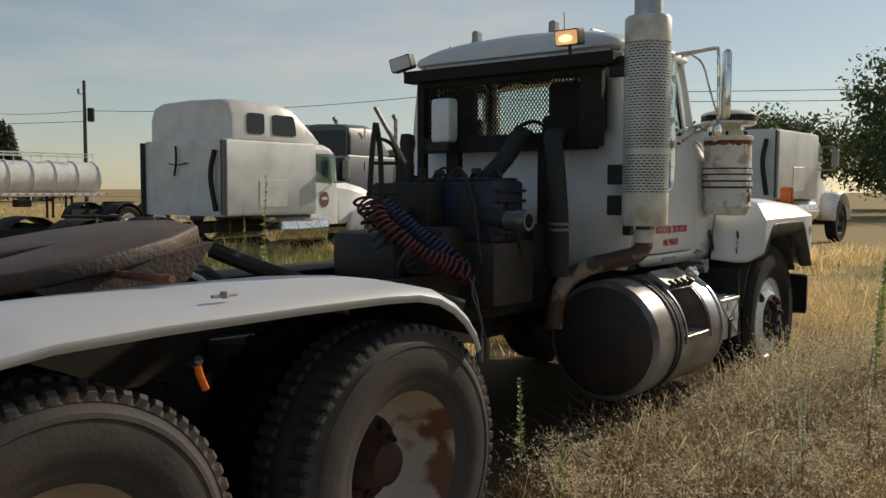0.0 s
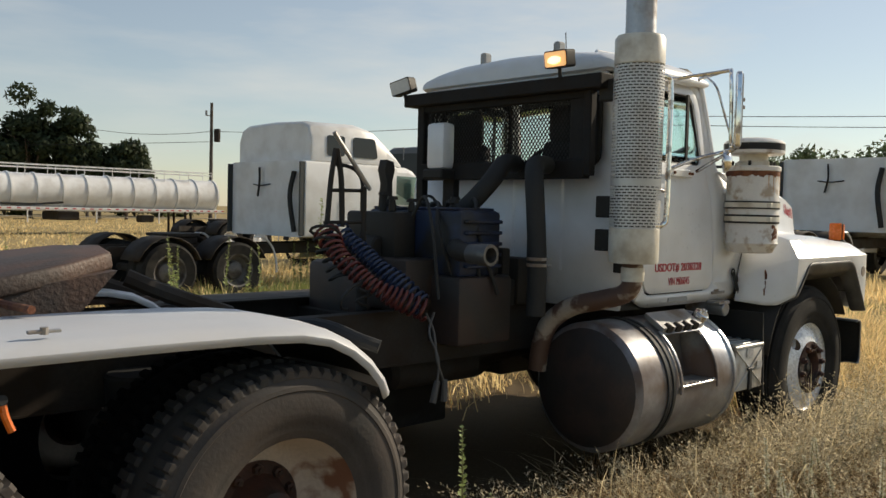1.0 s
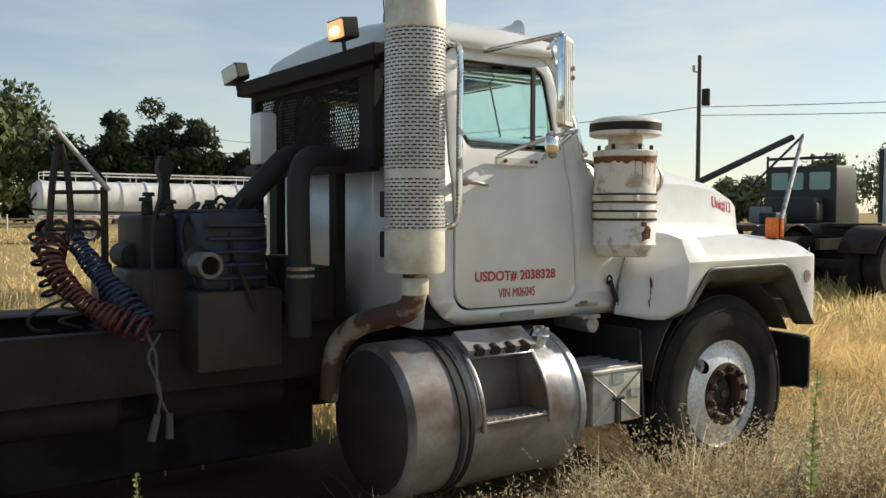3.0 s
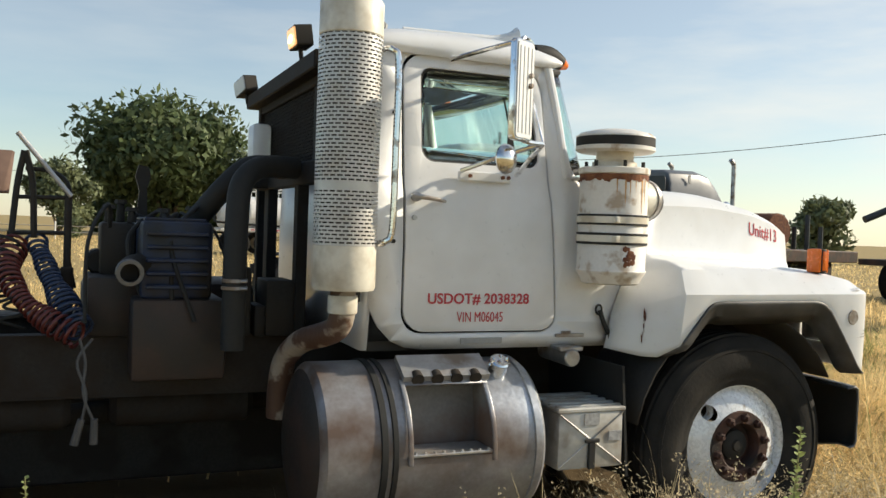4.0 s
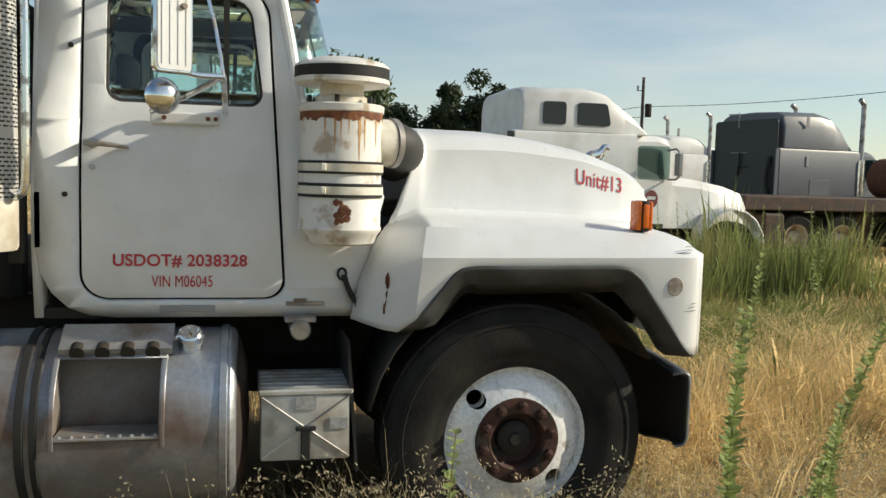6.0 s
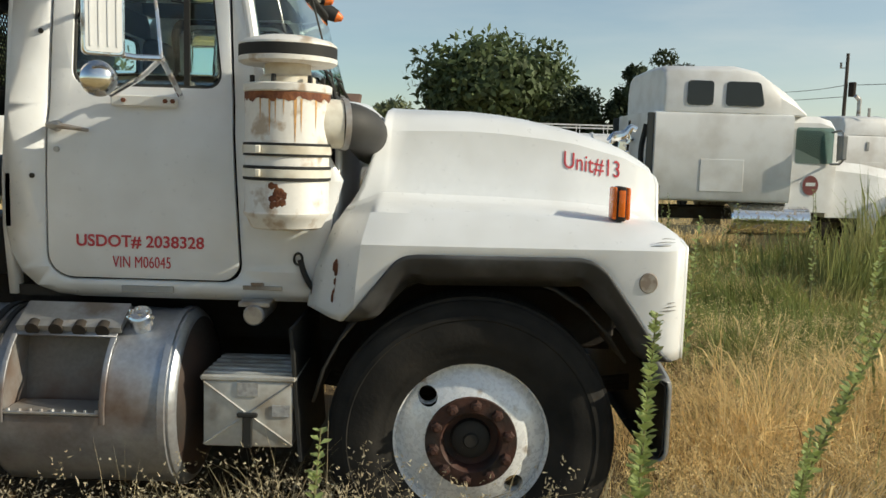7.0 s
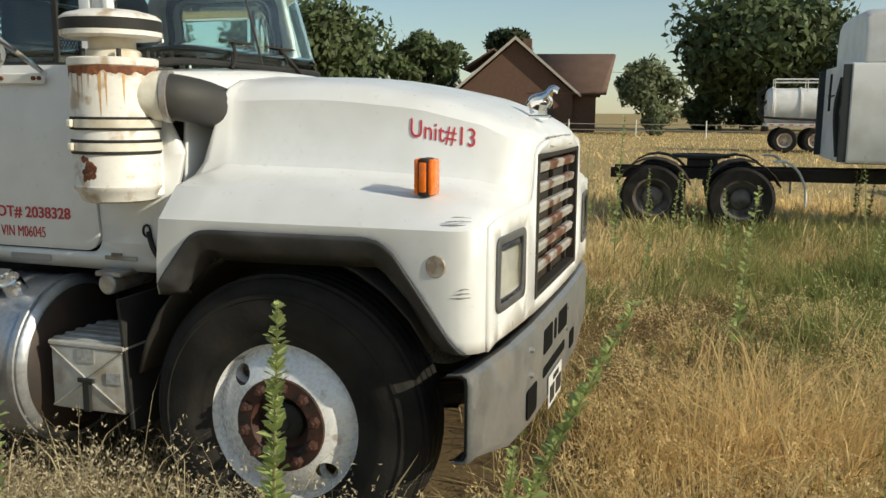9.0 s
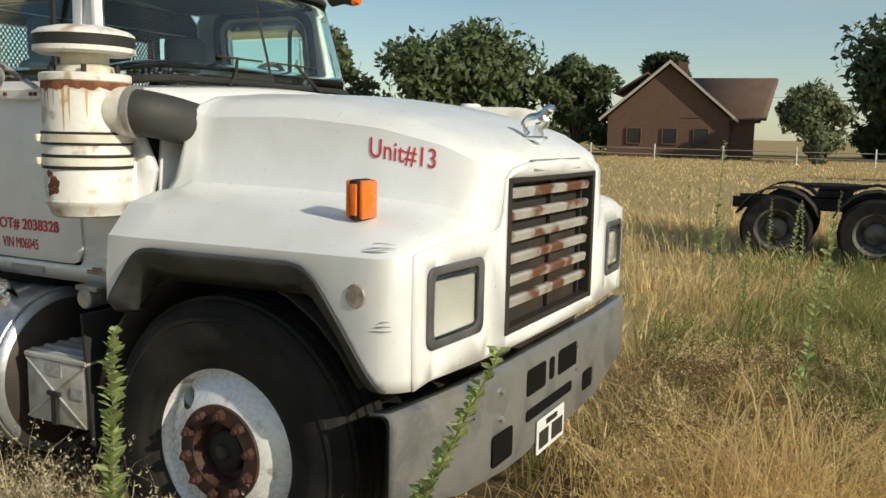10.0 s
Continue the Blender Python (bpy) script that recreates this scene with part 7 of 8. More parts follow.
        part("fuel_tank", bm, CHROME, t, "bright cylindrical fuel tank")
        bm = bmesh.new()
        F = []
        for k in range(9):
            a = radians(180 * k / 8)
            F.append([(L + 2.15 + 0.66 * math.cos(a), s * 0.75, 0.55 + 0.72 * math.sin(a)), (L + 2.15 + 0.66 * math.cos(a), s * 1.20, 0.55 + 0.70 * math.sin(a))])
        loft(bm, F)
        solid(part("front_fender", bm, body, t), 0.03, 0)
        simple_wheel(t, L + 2.15, s * 1.02, 0.5, 0.52, rim)
        for k in (0, 1):
            simple_wheel(t, -tandem - pitch * k, s * 1.05, 0.5, 0.52, rim)
            bm = bmesh.new()
            cyl(bm, (-tandem - pitch * k, s * 0.60, 0.5), (-tandem - pitch * k, s * 0.86, 0.5), 0.51, None, 28, 0.03)
            part("inner_tyre", bm, RUBBER, t)
        bm = bmesh.new()
        prism(bm, [(-tandem - 2.1, s * 0.43, 0.75), (-tandem - 2.1, s * 0.43, 0.92), (L + 2.6, s * 0.43, 0.98), (L + 2.6, s * 0.43, 0.75)], (0, s * -0.08, 0))
        part("frame_rail", bm, RAIL, t)
    bm = bmesh.new()
    H = []
    for x, w, zt in ((L + 0.86, 0.78, 1.90), (L + 1.6, 0.72, 1.84), (L + 2.3, 0.64, 1.72), (L + 2.75, 0.56, 1.58), (L + 2.85, 0.52, 1.45)):
        H.append([(x, -w, 0.85), (x, -w, zt - 0.20), (x, -w * 0.8, zt - 0.03), (x, 0, zt), (x, w * 0.8, zt - 0.03), (x, w, zt - 0.20), (x, w, 0.85)])
    loft(bm, H, True, True)
    part("hood", bm, body, t)
    bm = bmesh.new()
    loft(bm, [[(L + 0.90, -0.92, 1.86), (L + 0.90, 0.92, 1.86)], [(L + 0.80, -0.90, 2.46), (L + 0.80, 0.90, 2.46)]])
    solid(part("windscreen", bm, PANE, t), 0.02, 1)
    bm = bmesh.new()
    box(bm, (L + 2.75, 0, 0.68), (0.22, 2.3, 0.30), 0.04)
    part("bumper", bm, body, t)
    if stacks:
        for s in (-1, 1):
            bm = bmesh.new()
            tube(bm, [(L + 0.02, s * 1.16, 1.0), (L + 0.02, s * 1.16, 2.4), (L + 0.02, s * 1.16, 3.75), (L - 0.02, s * 1.16, 3.88), (L - 0.14, s * 1.16, 3.98)], 0.065, 12, 4)
            part("exhaust_pipe", bm, DULL_METAL, t, "tall curved exhaust pipe")
            bm = bmesh.new()
            cyl(bm, (L + 0.02, s * 1.16, 1.1), (L + 0.02, s * 1.16, 2.4), 0.12, None, 16, 0.02)
            part("muffler_shield", bm, CHROME, t, "bright muffler shield")
        for x, z in ((0.9, 3.3), (0.95, 2.3)):
            bm = bmesh.new()
            box(bm, (x, -1.212, z), (0.10, 0.02, 0.26), 0.01)
            part("side_vent", bm, GREY_TRIM, t)
    if rear:
        bm = bmesh.new()
        prism(bm, [(-0.012, y, z) for y, z in rounded(-1.14, 1.15, 1.14, roof_z - 0.2, 0.1, 3)], (-0.012, 0, 0))
        wall = part("rear_wall", bm, rear, t, "black rear wall")
        for y, z, w, h in ((0.25, 3.35, 0.03, 0.40), (0.45, 3.52, 0.40, 0.03), (0.2, 2.5, 0.6, 0.02)):
            bm = bmesh.new()
            box(bm, (-0.03, y, z), (0.02, w, h))
            part("grab_rail", bm, GREY_TRIM, wall)
    # rear of the sleeper: rails, lines and fairing edge
    for s in (-1, 1):
        bm = bmesh.new()
        box(bm, (-0.05, s * 1.17, 1.86), (0.12, 0.04, 1.46), 0.01)
        part("side_fairing", bm, body if body is not FAR_WHITE else FAR_DARK, t, "dark rear side fairing")
    for path, r in (([(-0.06, 0.15, 2.5), (-0.07, 0.13, 2.2), (-0.06, 0.20, 1.9)], 0.022), ([(-0.06, 0.35, 2.15), (-0.08, 0.1, 2.12), (-0.06, -0.2, 2.15)], 0.014), ([(-0.06, -0.95, 2.4), (-0.12, -0.9, 1.9), (-0.07, -0.98, 1.2)], 0.05)):
        bm = bmesh.new()
        tube(bm, path, r, 6, 4)
        part("rear_line", bm, HOSE, t, "black line on the rear wall")
    for s in (-1, 1):
        bm = bmesh.new()
        tube(bm, [(-tandem + 0.55 + 0.42 * math.sin(a), s * 1.0, 0.5 + 0.62 * math.cos(a)) for a in (-0.2, 0.3, 0.8, 1.3, 1.7)], 0.02, 6, 3)
        part("fender_edge", bm, FAR_WHITE, t, "white quarter-fender edge")
    for s in (-1, 1):
        for k in (0, 1):
            bm = bmesh.new()
            F = []
            for q in range(9):
                a = radians(20 + 140 * q / 8)
                F.append([(-tandem - pitch * k + 0.62 * math.cos(a), s * y, 0.5 + 0.62 * math.sin(a)) for y in (0.55, 1.18)])
            loft(bm, F)
            solid(part("mud_wing", bm, RAIL, t, "black arched mud wing"), 0.02, 0)
    bm = bmesh.new()
    FWp = [(-tandem - 0.62 + 0.48 * math.cos(a), 0.48 * math.sin(a), 1.10) for a in [2 * math.pi * k / 20 for k in range(20)]]
    prism(bm, FWp, (0, 0, 0.05))
    box(bm, (-tandem - 0.6, 0, 1.02), (0.5, 0.8, 0.14), 0.02)
    part("fifth_wheel", bm, RAIL, t)
    for x in (-tandem, -tandem - pitch, L + 2.15):
        bm = bmesh.new()
        cyl(bm, (x, -1.0, 0.5), (x, 1.0, 0.5), 0.075, None, 10)
        part("axle", bm, RAIL, t)
    if emblem:
        for s in (-1, 1):
            bm = bmesh.new()
            prism(bm, [(L + 0.42 + 0.14 * math.cos(q), s * 1.060, 1.42 + 0.17 * math.sin(q)) for q in [2 * math.pi * k / 20 for k in range(20)]], (0, s * 0.005, 0))
            em = part("door_emblem", bm, DARK_RED, t, "dark red round door emblem, plain shape")
            bm = bmesh.new()
            box(bm, (L + 0.42, s * 1.067, 1.44), (0.17, 0.004, 0.06))
            part("emblem_bar", bm, FAR_WHITE, em)
    t.matrix_basis = Matrix.Translation(at) @ Matrix.Rotation(radians(heading), 4, "Z") @ Matrix.Diagonal((size, size * wide, size, 1))
    return t

def rounded_yz(x, hw, z0, z1, r):
    return [(x, y, z) for y, z in rounded(-hw, z0, hw, z1, r, 2)]

highway_truck((3.16, 10.05, 0.0), 2, FAR_WHITE, "white raised-roof sleeper truck with a bare chassis, parked in grass", 3.42, 2.42, 1.45, True, RIM_GRIMY, True, 0.88, 1.36, True, False, None, 1.10)
highway_truck((10.9, 14.9, 0.0), 12, FAR_GREY, "dark grey sleeper truck parked in the field", 3.55, 2.9, 2.4, True, None, False, 0.92, 1.25, False, True, FAR_DARK)
highway_truck((10.7, 20.9, 0.0), 10, FAR_WHITE, "white sleeper truck standing behind the others", 3.2, 2.2, 2.2, True, None, False, 0.92, 1.25, False, True)

highway_truck((15.3, 4.85, 0.0), -2, FAR_WHITE, "dirty white sleeper truck seen from behind", 3.1, 2.6, 2.3, False, RIM_GRIMY, False, 1.12)

# ---- white tanker trailer ----
tanker = thing("tanker_trailer", Matrix.Identity(4), "white ribbed tanker trailer with a railed top walkway", "trailer")
bm = bmesh.new()
cyl(bm, (-9.2, 0, 1.95), (4.6, 0, 1.95), 0.78, 0.78, 40, 0.12)
part("tank", bm, FAR_WHITE, tanker)
for k in range(13):
    x = -8.95 + k * 1.12
    bm = bmesh.new()
    lathe(bm, [(0.78, x - 0.05), (0.83, x - 0.04), (0.83, x + 0.04), (0.78, x + 0.05)], Matrix.Translation((0, 0, 1.95)) @ Matrix.Rotation(radians(90), 4, "Y"), 40)
    part("rib", bm, FAR_WHITE, tanker)
bm = bmesh.new()
box(bm, (-2.3, -1.0, 1.17), (13.8, 0.08, 0.13), 0.01)
box(bm, (-2.3, 1.0, 1.17), (13.8, 0.08, 0.13), 0.01)
box(bm, (-2.3, 0, 1.14), (13.8, 1.2, 0.10), 0.01)
part("chassis", bm, FAR_WHITE, tanker)
for k in range(35):
    bm = bmesh.new()
    box(bm, (-9.0 + k * 0.40, -1.043, 1.17), (0.16, 0.004, 0.05))
    part("reflective_strip", bm, RED_PAINT, tanker)
bm = bmesh.new()
for y in (-0.45, 0.45):
    for z in (2.98, 3.12):
        tube(bm, [(-8.9, y, z), (4.3, y, z)], 0.018, 6, 1, False)
    for k in range(11):
        cyl(bm, (-8.9 + k * 1.32, y, 2.6), (-8.9 + k * 1.32, y, 3.12), 0.018, None, 6)
part("top_rail", bm, FAR_WHITE, tanker, "white top railing")
for x in (2.6, 2.9):
    for y in (-0.85, 0.85):
        bm = bmesh.new()
        cyl(bm, (x, y, 0.0), (x, y, 1.15), 0.06, None, 8)
        part("landing_leg", bm, RAIL, tanker)
for c, sz in (((-3.2, 0, 0.85), (1.0, 1.8, 0.4)), ((0.6, -0.6, 0.75), (0.7, 0.5, 0.35))):
    bm = bmesh.new()
    box(bm, c, sz, 0.05)
    part("underframe_box", bm, RAIL, tanker)
for x in (-7.2, -8.45):
    for y in (-1.0, 1.0):
        simple_wheel(tanker, x, y, 0.52, 0.52, RIM_RUST)
bm = bmesh.new()
tube(bm, [(-9.2, -0.5, 2.2), (-9.5, -0.6, 1.6), (-8.8, -0.9, 1.45), (-5.2, -1.02, 1.35), (-3.5, -1.02, 1.45)], 0.05, 8, 6)
tube(bm, [(-9.3, 0.2, 1.6), (-9.5, 0.1, 2.4), (-9.2, 0.0, 2.75)], 0.09, 8, 6)
part("discharge_hose", bm, HOSE, tanker)
tanker.matrix_basis = Matrix.Translation((12.6, 37.5, 0.0)) @ Matrix.Rotation(radians(2), 4, "Z")

# ---- house, trees, poles, fence ----
BRICK = mat("brown_brick", (0.135, 0.075, 0.052), 0.9, vary=0.2, scale=1.0, fine=25, second=(0.12, 0.07, 0.05), amount=0.5, stain_scale=3)
ROOF_M = mat("brown_shingles", (0.15, 0.092, 0.068), 0.9, vary=0.25, scale=1.0, fine=20)
FASCIA = mat("pale_fascia", (0.45, 0.41, 0.36), 0.7, vary=0.1)
house = thing("house", Matrix.Identity(4), "brown brick house with a gabled shingle roof behind a field", "house")
bm = bmesh.new()
prism(bm, [(-4.7, 0, -0.1), (4.7, 0, -0.1), (4.7, 0, 3.2), (0, 0, 7.3), (-4.7, 0, 3.2)], (0, 14, 0))
part("wall", bm, BRICK, house, "brown brick gable wall")
bm = bmesh.new()
prism(bm, [(4.3, 0.6, -0.1), (6.6, 0.6, -0.1), (6.6, 0.6, 3.3), (4.3, 0.6, 3.3)], (0, 10, 0))
part("wall", bm, BRICK, house, "brown brick wing wall")
for s in (-1, 1):
    bm = bmesh.new()
    prism(bm, [(0, -0.5, 7.65), (s * 5.35, -0.5, 3.05), (s * 5.35, -0.5, 2.88), (0, -0.5, 7.45)], (0, 15, 0))
    part("roof", bm, ROOF_M, house, "brown shingle roof slope")
    bm = bmesh.new()
    prism(bm, [(0, -0.55, 7.68), (s * 5.38, -0.55, 3.05), (s * 5.38, -0.55, 2.80), (0, -0.55, 7.40)], (0, 0.05, 0))
    part("fascia", bm, FASCIA, house, "pale gable fascia")
bm = bmesh.new()
loft(bm, [[(1.0, 0.0, 3.1), (1.0, 6.0, 6.6), (1.0, 12.0, 3.1)], [(6.9, 0.0, 3.1), (8.2, 6.0, 6.6), (6.9, 12.0, 3.1)], [(7.4, 0.0, 3.1), (8.4, 6.0, 6.5), (7.4, 12.0, 3.1)]])
solid(part("roof", bm, ROOF_M, house, "brown shingle hip roof"), 0.15, 0)
bm = bmesh.new()
loft(bm, [[(-4.6, 3.0, 5.2), (-2.0, 3.0, 6.9), (-0.6, 3.0, 5.8)], [(-4.6, 9.0, 5.2), (-2.0, 9.0, 6.9), (-0.6, 9.0, 5.8)]], False)
solid(part("dormer_roof", bm, ROOF_M, house), 0.2, 0)
for x in (-2.6, 0.2, 2.6):
    bm = bmesh.new()
    box(bm, (x, -0.03, 1.7), (1.1, 0.08, 1.2), 0.02)
    w = part("window", bm, DARK_PANE, house, "dark window")
    bm = bmesh.new()
    sheet(bm, rounded(x - 0.62, 1.04, x + 0.62, 2.36, 0.01, 1), [rounded(x - 0.53, 1.12, x + 0.53, 2.28, 0.01, 1)], lambda a, z: (a, -0.08, z))
    solid(part("window_frame", bm, BRICK, w), 0.05, 0)
bm = bmesh.new()
box(bm, (0.8, 4, 7.3), (0.8, 0.6, 1.0), 0.03)
part("chimney", bm, BRICK, house)
house.matrix_basis = Matrix.Translation((-14.7, 67.0, 0.0)) @ Matrix.Rotation(radians(10), 4, "Z")

LEAF = leaf_mat("dark_green_leaves", (0.098, 0.130, 0.056), 0.3, rough=0.6, vary=0.45, scale=0.6, fine=3, per="island", spec=0.3)
LEAF_PALE = leaf_mat("grey_green_leaves", (0.15, 0.175, 0.09), 0.3, rough=0.6, vary=0.4, scale=0.6, fine=3, per="island", spec=0.3)
LEAF_PINE = leaf_mat("pine_needles", (0.044, 0.060, 0.030), 0.25, rough=0.7, vary=0.4, scale=0.6, fine=3, per="island", spec=0.2)
BARK = mat("bark", (0.10, 0.075, 0.055), 0.9, vary=0.3, bump=0.4)

def tree(x, y, height, radius, seed, leaf=LEAF, label="broad dark green tree", trunk_h=0.25, leaves=5200, size=0.22, flat=1.0, lumps=16, name="tree"):
    g = np.random.default_rng(seed)
    z0 = -0.05
    t = thing(name, (x, y, z0), label, "tree")
    bm = bmesh.new()
    th = height * trunk_h
    tube(bm, [(x, y, z0), (x + 0.05, y, z0 + th), (x, y + 0.1, z0 + height * 0.6)], lambda u: max(0.03, height * 0.035 * (1 - 0.75 * u)), 8, 4)
    for k in range(7):
        a = 2 * math.pi * k / 7 + g.uniform(-0.3, 0.3)
        r = radius * g.uniform(0.45, 0.8)
        tube(bm, [(x, y, z0 + th * g.uniform(0.8, 1.3)), (x + r * 0.5 * math.cos(a), y + r * 0.5 * math.sin(a), z0 + height * g.uniform(0.40, 0.55)), (x + r * math.cos(a), y + r * math.sin(a), z0 + height * g.uniform(0.5, 0.75))], lambda u: max(0.02, height * 0.014 * (1 - u)), 6, 3)
    part("trunk", bm, BARK, t)
    # lumps of leaves over an uneven crown
    cz = z0 + height * (trunk_h + 1) / 2
    hz = height * (1 - trunk_h) / 2
    u = g.normal(size=(lumps, 3))
    u /= np.linalg.norm(u, axis=1)[:, None]
    rr = g.uniform(0.35, 0.80, lumps)[:, None]
    cen = u * rr * np.array([radius, radius, hz * flat])
    rad = g.uniform(0.26, 0.46, lumps) * radius
    pick = g.integers(0, lumps, leaves)
    d = g.normal(size=(leaves, 3))
    d /= np.linalg.norm(d, axis=1)[:, None]
    p = cen[pick] + d * (rad[pick] * g.uniform(0.55, 1.08, leaves))[:, None] * np.array([1, 1, 0.85])
    p += np.array([x, y, cz])
    p[:, 2] = np.maximum(p[:, 2], z0 + 0.15)
    n1 = g.normal(size=(leaves, 3))
    n1 /= np.linalg.norm(n1, axis=1)[:, None]
    n2 = np.cross(n1, d + 0.01)
    n2 /= np.linalg.norm(n2, axis=1)[:, None] + 1e-6
    s = (size * g.uniform(0.6, 1.3, leaves))[:, None]
    v = np.stack((p - n1 * s, p + n2 * s * 0.45, p + n1 * s, p - n2 * s * 0.45), 1).reshape(-1, 3)
    me = bpy.data.meshes.new("crown")
    me.vertices.add(leaves * 4)
    me.vertices.foreach_set("co", v.ravel())
    me.loops.add(leaves * 4)
    me.loops.foreach_set("vertex_index", np.arange(leaves * 4, dtype=np.int32))
    me.polygons.add(leaves)
    me.polygons.foreach_set("loop_start", np.arange(0, leaves * 4, 4, dtype=np.int32))
    me.polygons.foreach_set("loop_total", np.full(leaves, 4, dtype=np.int32))
    me.update(calc_edges=True)
    me.materials.append(leaf)
    part("crown", me, leaf, t)
    return t

tree(-33.6, 68.0, 11.7, 8.0, 11, LEAF, "wide dark green tree beside the house", 0.03, 13000, 0.40, 1.0, 34)
tree(-24.3, 72.5, 9.9, 3.9, 12, LEAF, "rounded green tree beside the house", 0.03, 6500, 0.34, 1.0, 20)
tree(-44.6, 64.5, 11.2, 3.2, 19, LEAF, "tall green tree at the far edge of the yard", 0.06, 4000, 0.34)
tree(-41.0, 64.5, 5.0, 3.0, 13, LEAF, "low green tree at the edge of the yard", 0.10, 3000, 0.34)
tree(-25.5, 109.0, 13.6, 3.3, 14, LEAF_PINE, "tall dark tree behind the house roof", 0.45, 3600, 0.42)
tree(-3.9, 66.0, 5.9, 2.7, 15, LEAF_PALE, "grey-green bushy tree beside the house", 0.03, 7000, 0.24, 1.0, 24)
tree(-3.2, 61.5, 2.2, 1.2, 16, LEAF_PALE, "low grey-green shrub at the fence", 0.05, 1600, 0.2, 1.0, 8, "shrub")
tree(5.4, 83.0, 14.4, 8.5, 17, LEAF, "large spreading dark oak", 0.05, 16000, 0.46, 1.0, 36)
tree(19.7, 88.0, 12.3, 3.0, 18, LEAF_PINE, "dark conifer behind the parked truck", 0.12, 4600, 0.36)
for k, (x, y, h, r) in enumerate(((19.5, 72.5, 10.8, 2.3), (22.5, 71.5, 9.2, 2.0), (24.6, 70.7, 7.5, 1.8), (26.6, 69.8, 6.9, 1.8), (11.6, 74.5, 7.8, 2.4), (16.4, 73.5, 7.9, 2.2))):
    tree(x, y, h * 1.04, r * 1.28, 30 + k, LEAF_PINE, "dark evergreen tree behind the tanker", 0.05, 7500, 0.27, 1.05, 40)
for k, (x, y, h, r) in enumerate(((51.0, 6.6, 10.2, 5.0), (52.0, 15.5, 7.2, 5.0), (50.0, -1.0, 9.4, 5.0), (49.0, 20.5, 6.2, 3.6), (62.0, 27.0, 7.0, 5.5), (70.0, 12.0, 8.0, 6.0), (60.0, -6.0, 8.5, 6.0))):
    tree(x, y, h, r, 40 + k, LEAF, "airy dark green roadside tree", 0.10, 9000, 0.20, 1.0, 44)
for k, (x, y, h, r) in enumerate(((48.0, 44.0, 5.0, 3.0), (56.0, 40.0, 4.6, 2.8), (38.0, 60.0, 4.2, 2.6), (64.0, 36.0, 6.0, 3.5))):
    tree(x, y, h, r, 60 + k, LEAF_PALE, "pale green far tree", 0.10, 2600, 0.34)

# ---- utility poles and wires ----
WOODEN = mat("weathered_pole_wood", (0.085, 0.070, 0.058), 0.9, vary=0.25)
def pole(x, y, h, transformer=False, arm=True, label="weathered wooden utility pole"):
    t = thing("utility_pole", (x, y, 0), label, "pole", "utility poles")
    bm = bmesh.new()
    cyl(bm, (x, y, -0.3), (x, y, h), 0.16, 0.11, 10)
    part("shaft", bm, WOODEN, t)
    if arm:
        bm = bmesh.new()
        box(bm, (x, y, h - 0.6), (0.12, 2.2, 0.12), 0.01, None)
        part("cross_arm", bm, WOODEN, t)
    if transformer:
        bm = bmesh.new()
        cyl(bm, (x + 0.38, y - 0.2, h - 3.0), (x + 0.38, y - 0.2, h - 2.0), 0.25, 0.25, 14, 0.03)
        part("transformer", bm, RAIL, t, "dark transformer can")
        bm = bmesh.new()
        box(bm, (x - 0.2, y + 0.1, h - 1.0), (0.5, 0.06, 0.06))
        box(bm, (x - 0.4, y + 0.1, h - 0.8), (0.12, 0.12, 0.35))
        part("bracket", bm, DULL_METAL, t)
    return t
pole(28.2, 58.0, 9.4, True, False)
pole(39.3, 30.5, 10.9, True, False)
pole(27.6, 80.9, 9.9)
pole(20.5, 84.0, 8.2)
pole(45.0, 72.0, 7.4, False, False)
def wire(name, a, b, sag):
    bm = bmesh.new()
    a, b = Vector(a), Vector(b)
    tube(bm, [a.lerp(b, k / 8) - Vector((0, 0, sag * 4 * (k / 8) * (1 - k / 8))) for k in range(9)], 0.022, 5, 2)
    single(name, bm, HOSE, "thin black overhead wire between poles", "wire")
wire("overhead_wire", (28.2, 58.0, 7.2), (39.3, 30.5, 7.8), 0.5)
wire("overhead_wire", (39.3, 30.5, 7.8), (62.0, -18.0, 8.2), 0.6)
wire("overhead_wire", (39.3, 30.5, 7.3), (62.0, -18.0, 7.6), 0.7)
wire("overhead_wire", (28.2, 58.0, 7.2), (27.6, 80.9, 8.6), 0.4)
wire("overhead_wire", (28.2, 58.0, 6.4), (-20.0, 120.0, 7.4), 1.0)

# ---- rail fence ----
fence = thing("rail_fence", (-6.0, 58.0, 0), "low white-posted rail fence before the house", "fence")
FENCE_WHITE = mat("white_fence_paint", (0.70, 0.69, 0.66), 0.6, vary=0.1)
FENCE_GREY = mat("grey_fence_rail", (0.34, 0.31, 0.26), 0.8, vary=0.2)
for k in range(16):
    x = -36.31 + 4.62 * k
    y = 57.5
    bm = bmesh.new()
    cyl(bm, (x, y, -0.1), (x, y, 1.15), 0.05, 0.05, 8)
    part("post", bm, FENCE_WHITE, fence)
    for z in (0.45, 0.85):
        bm = bmesh.new()
        tube(bm, [(x, y, z), (x + 4.62, y, z)], 0.03, 6, 1, False)
        part("rail", bm, FENCE_GREY, fence)

# ---- winch truck with its gin poles, and a dark flatbed ----
wt = thing("winch_truck", Matrix.Identity(4), "dark oilfield winch truck with a raised gin pole", "truck")
bm = bmesh.new()
loft(bm, [rounded_yz(x, w, 1.0, zt, 0.08) for x, w, zt in ((0.0, 1.15, 2.95), (1.3, 1.15, 2.98), (1.6, 1.1, 2.85))], True, True)
part("cab", bm, FAR_DARK, wt)
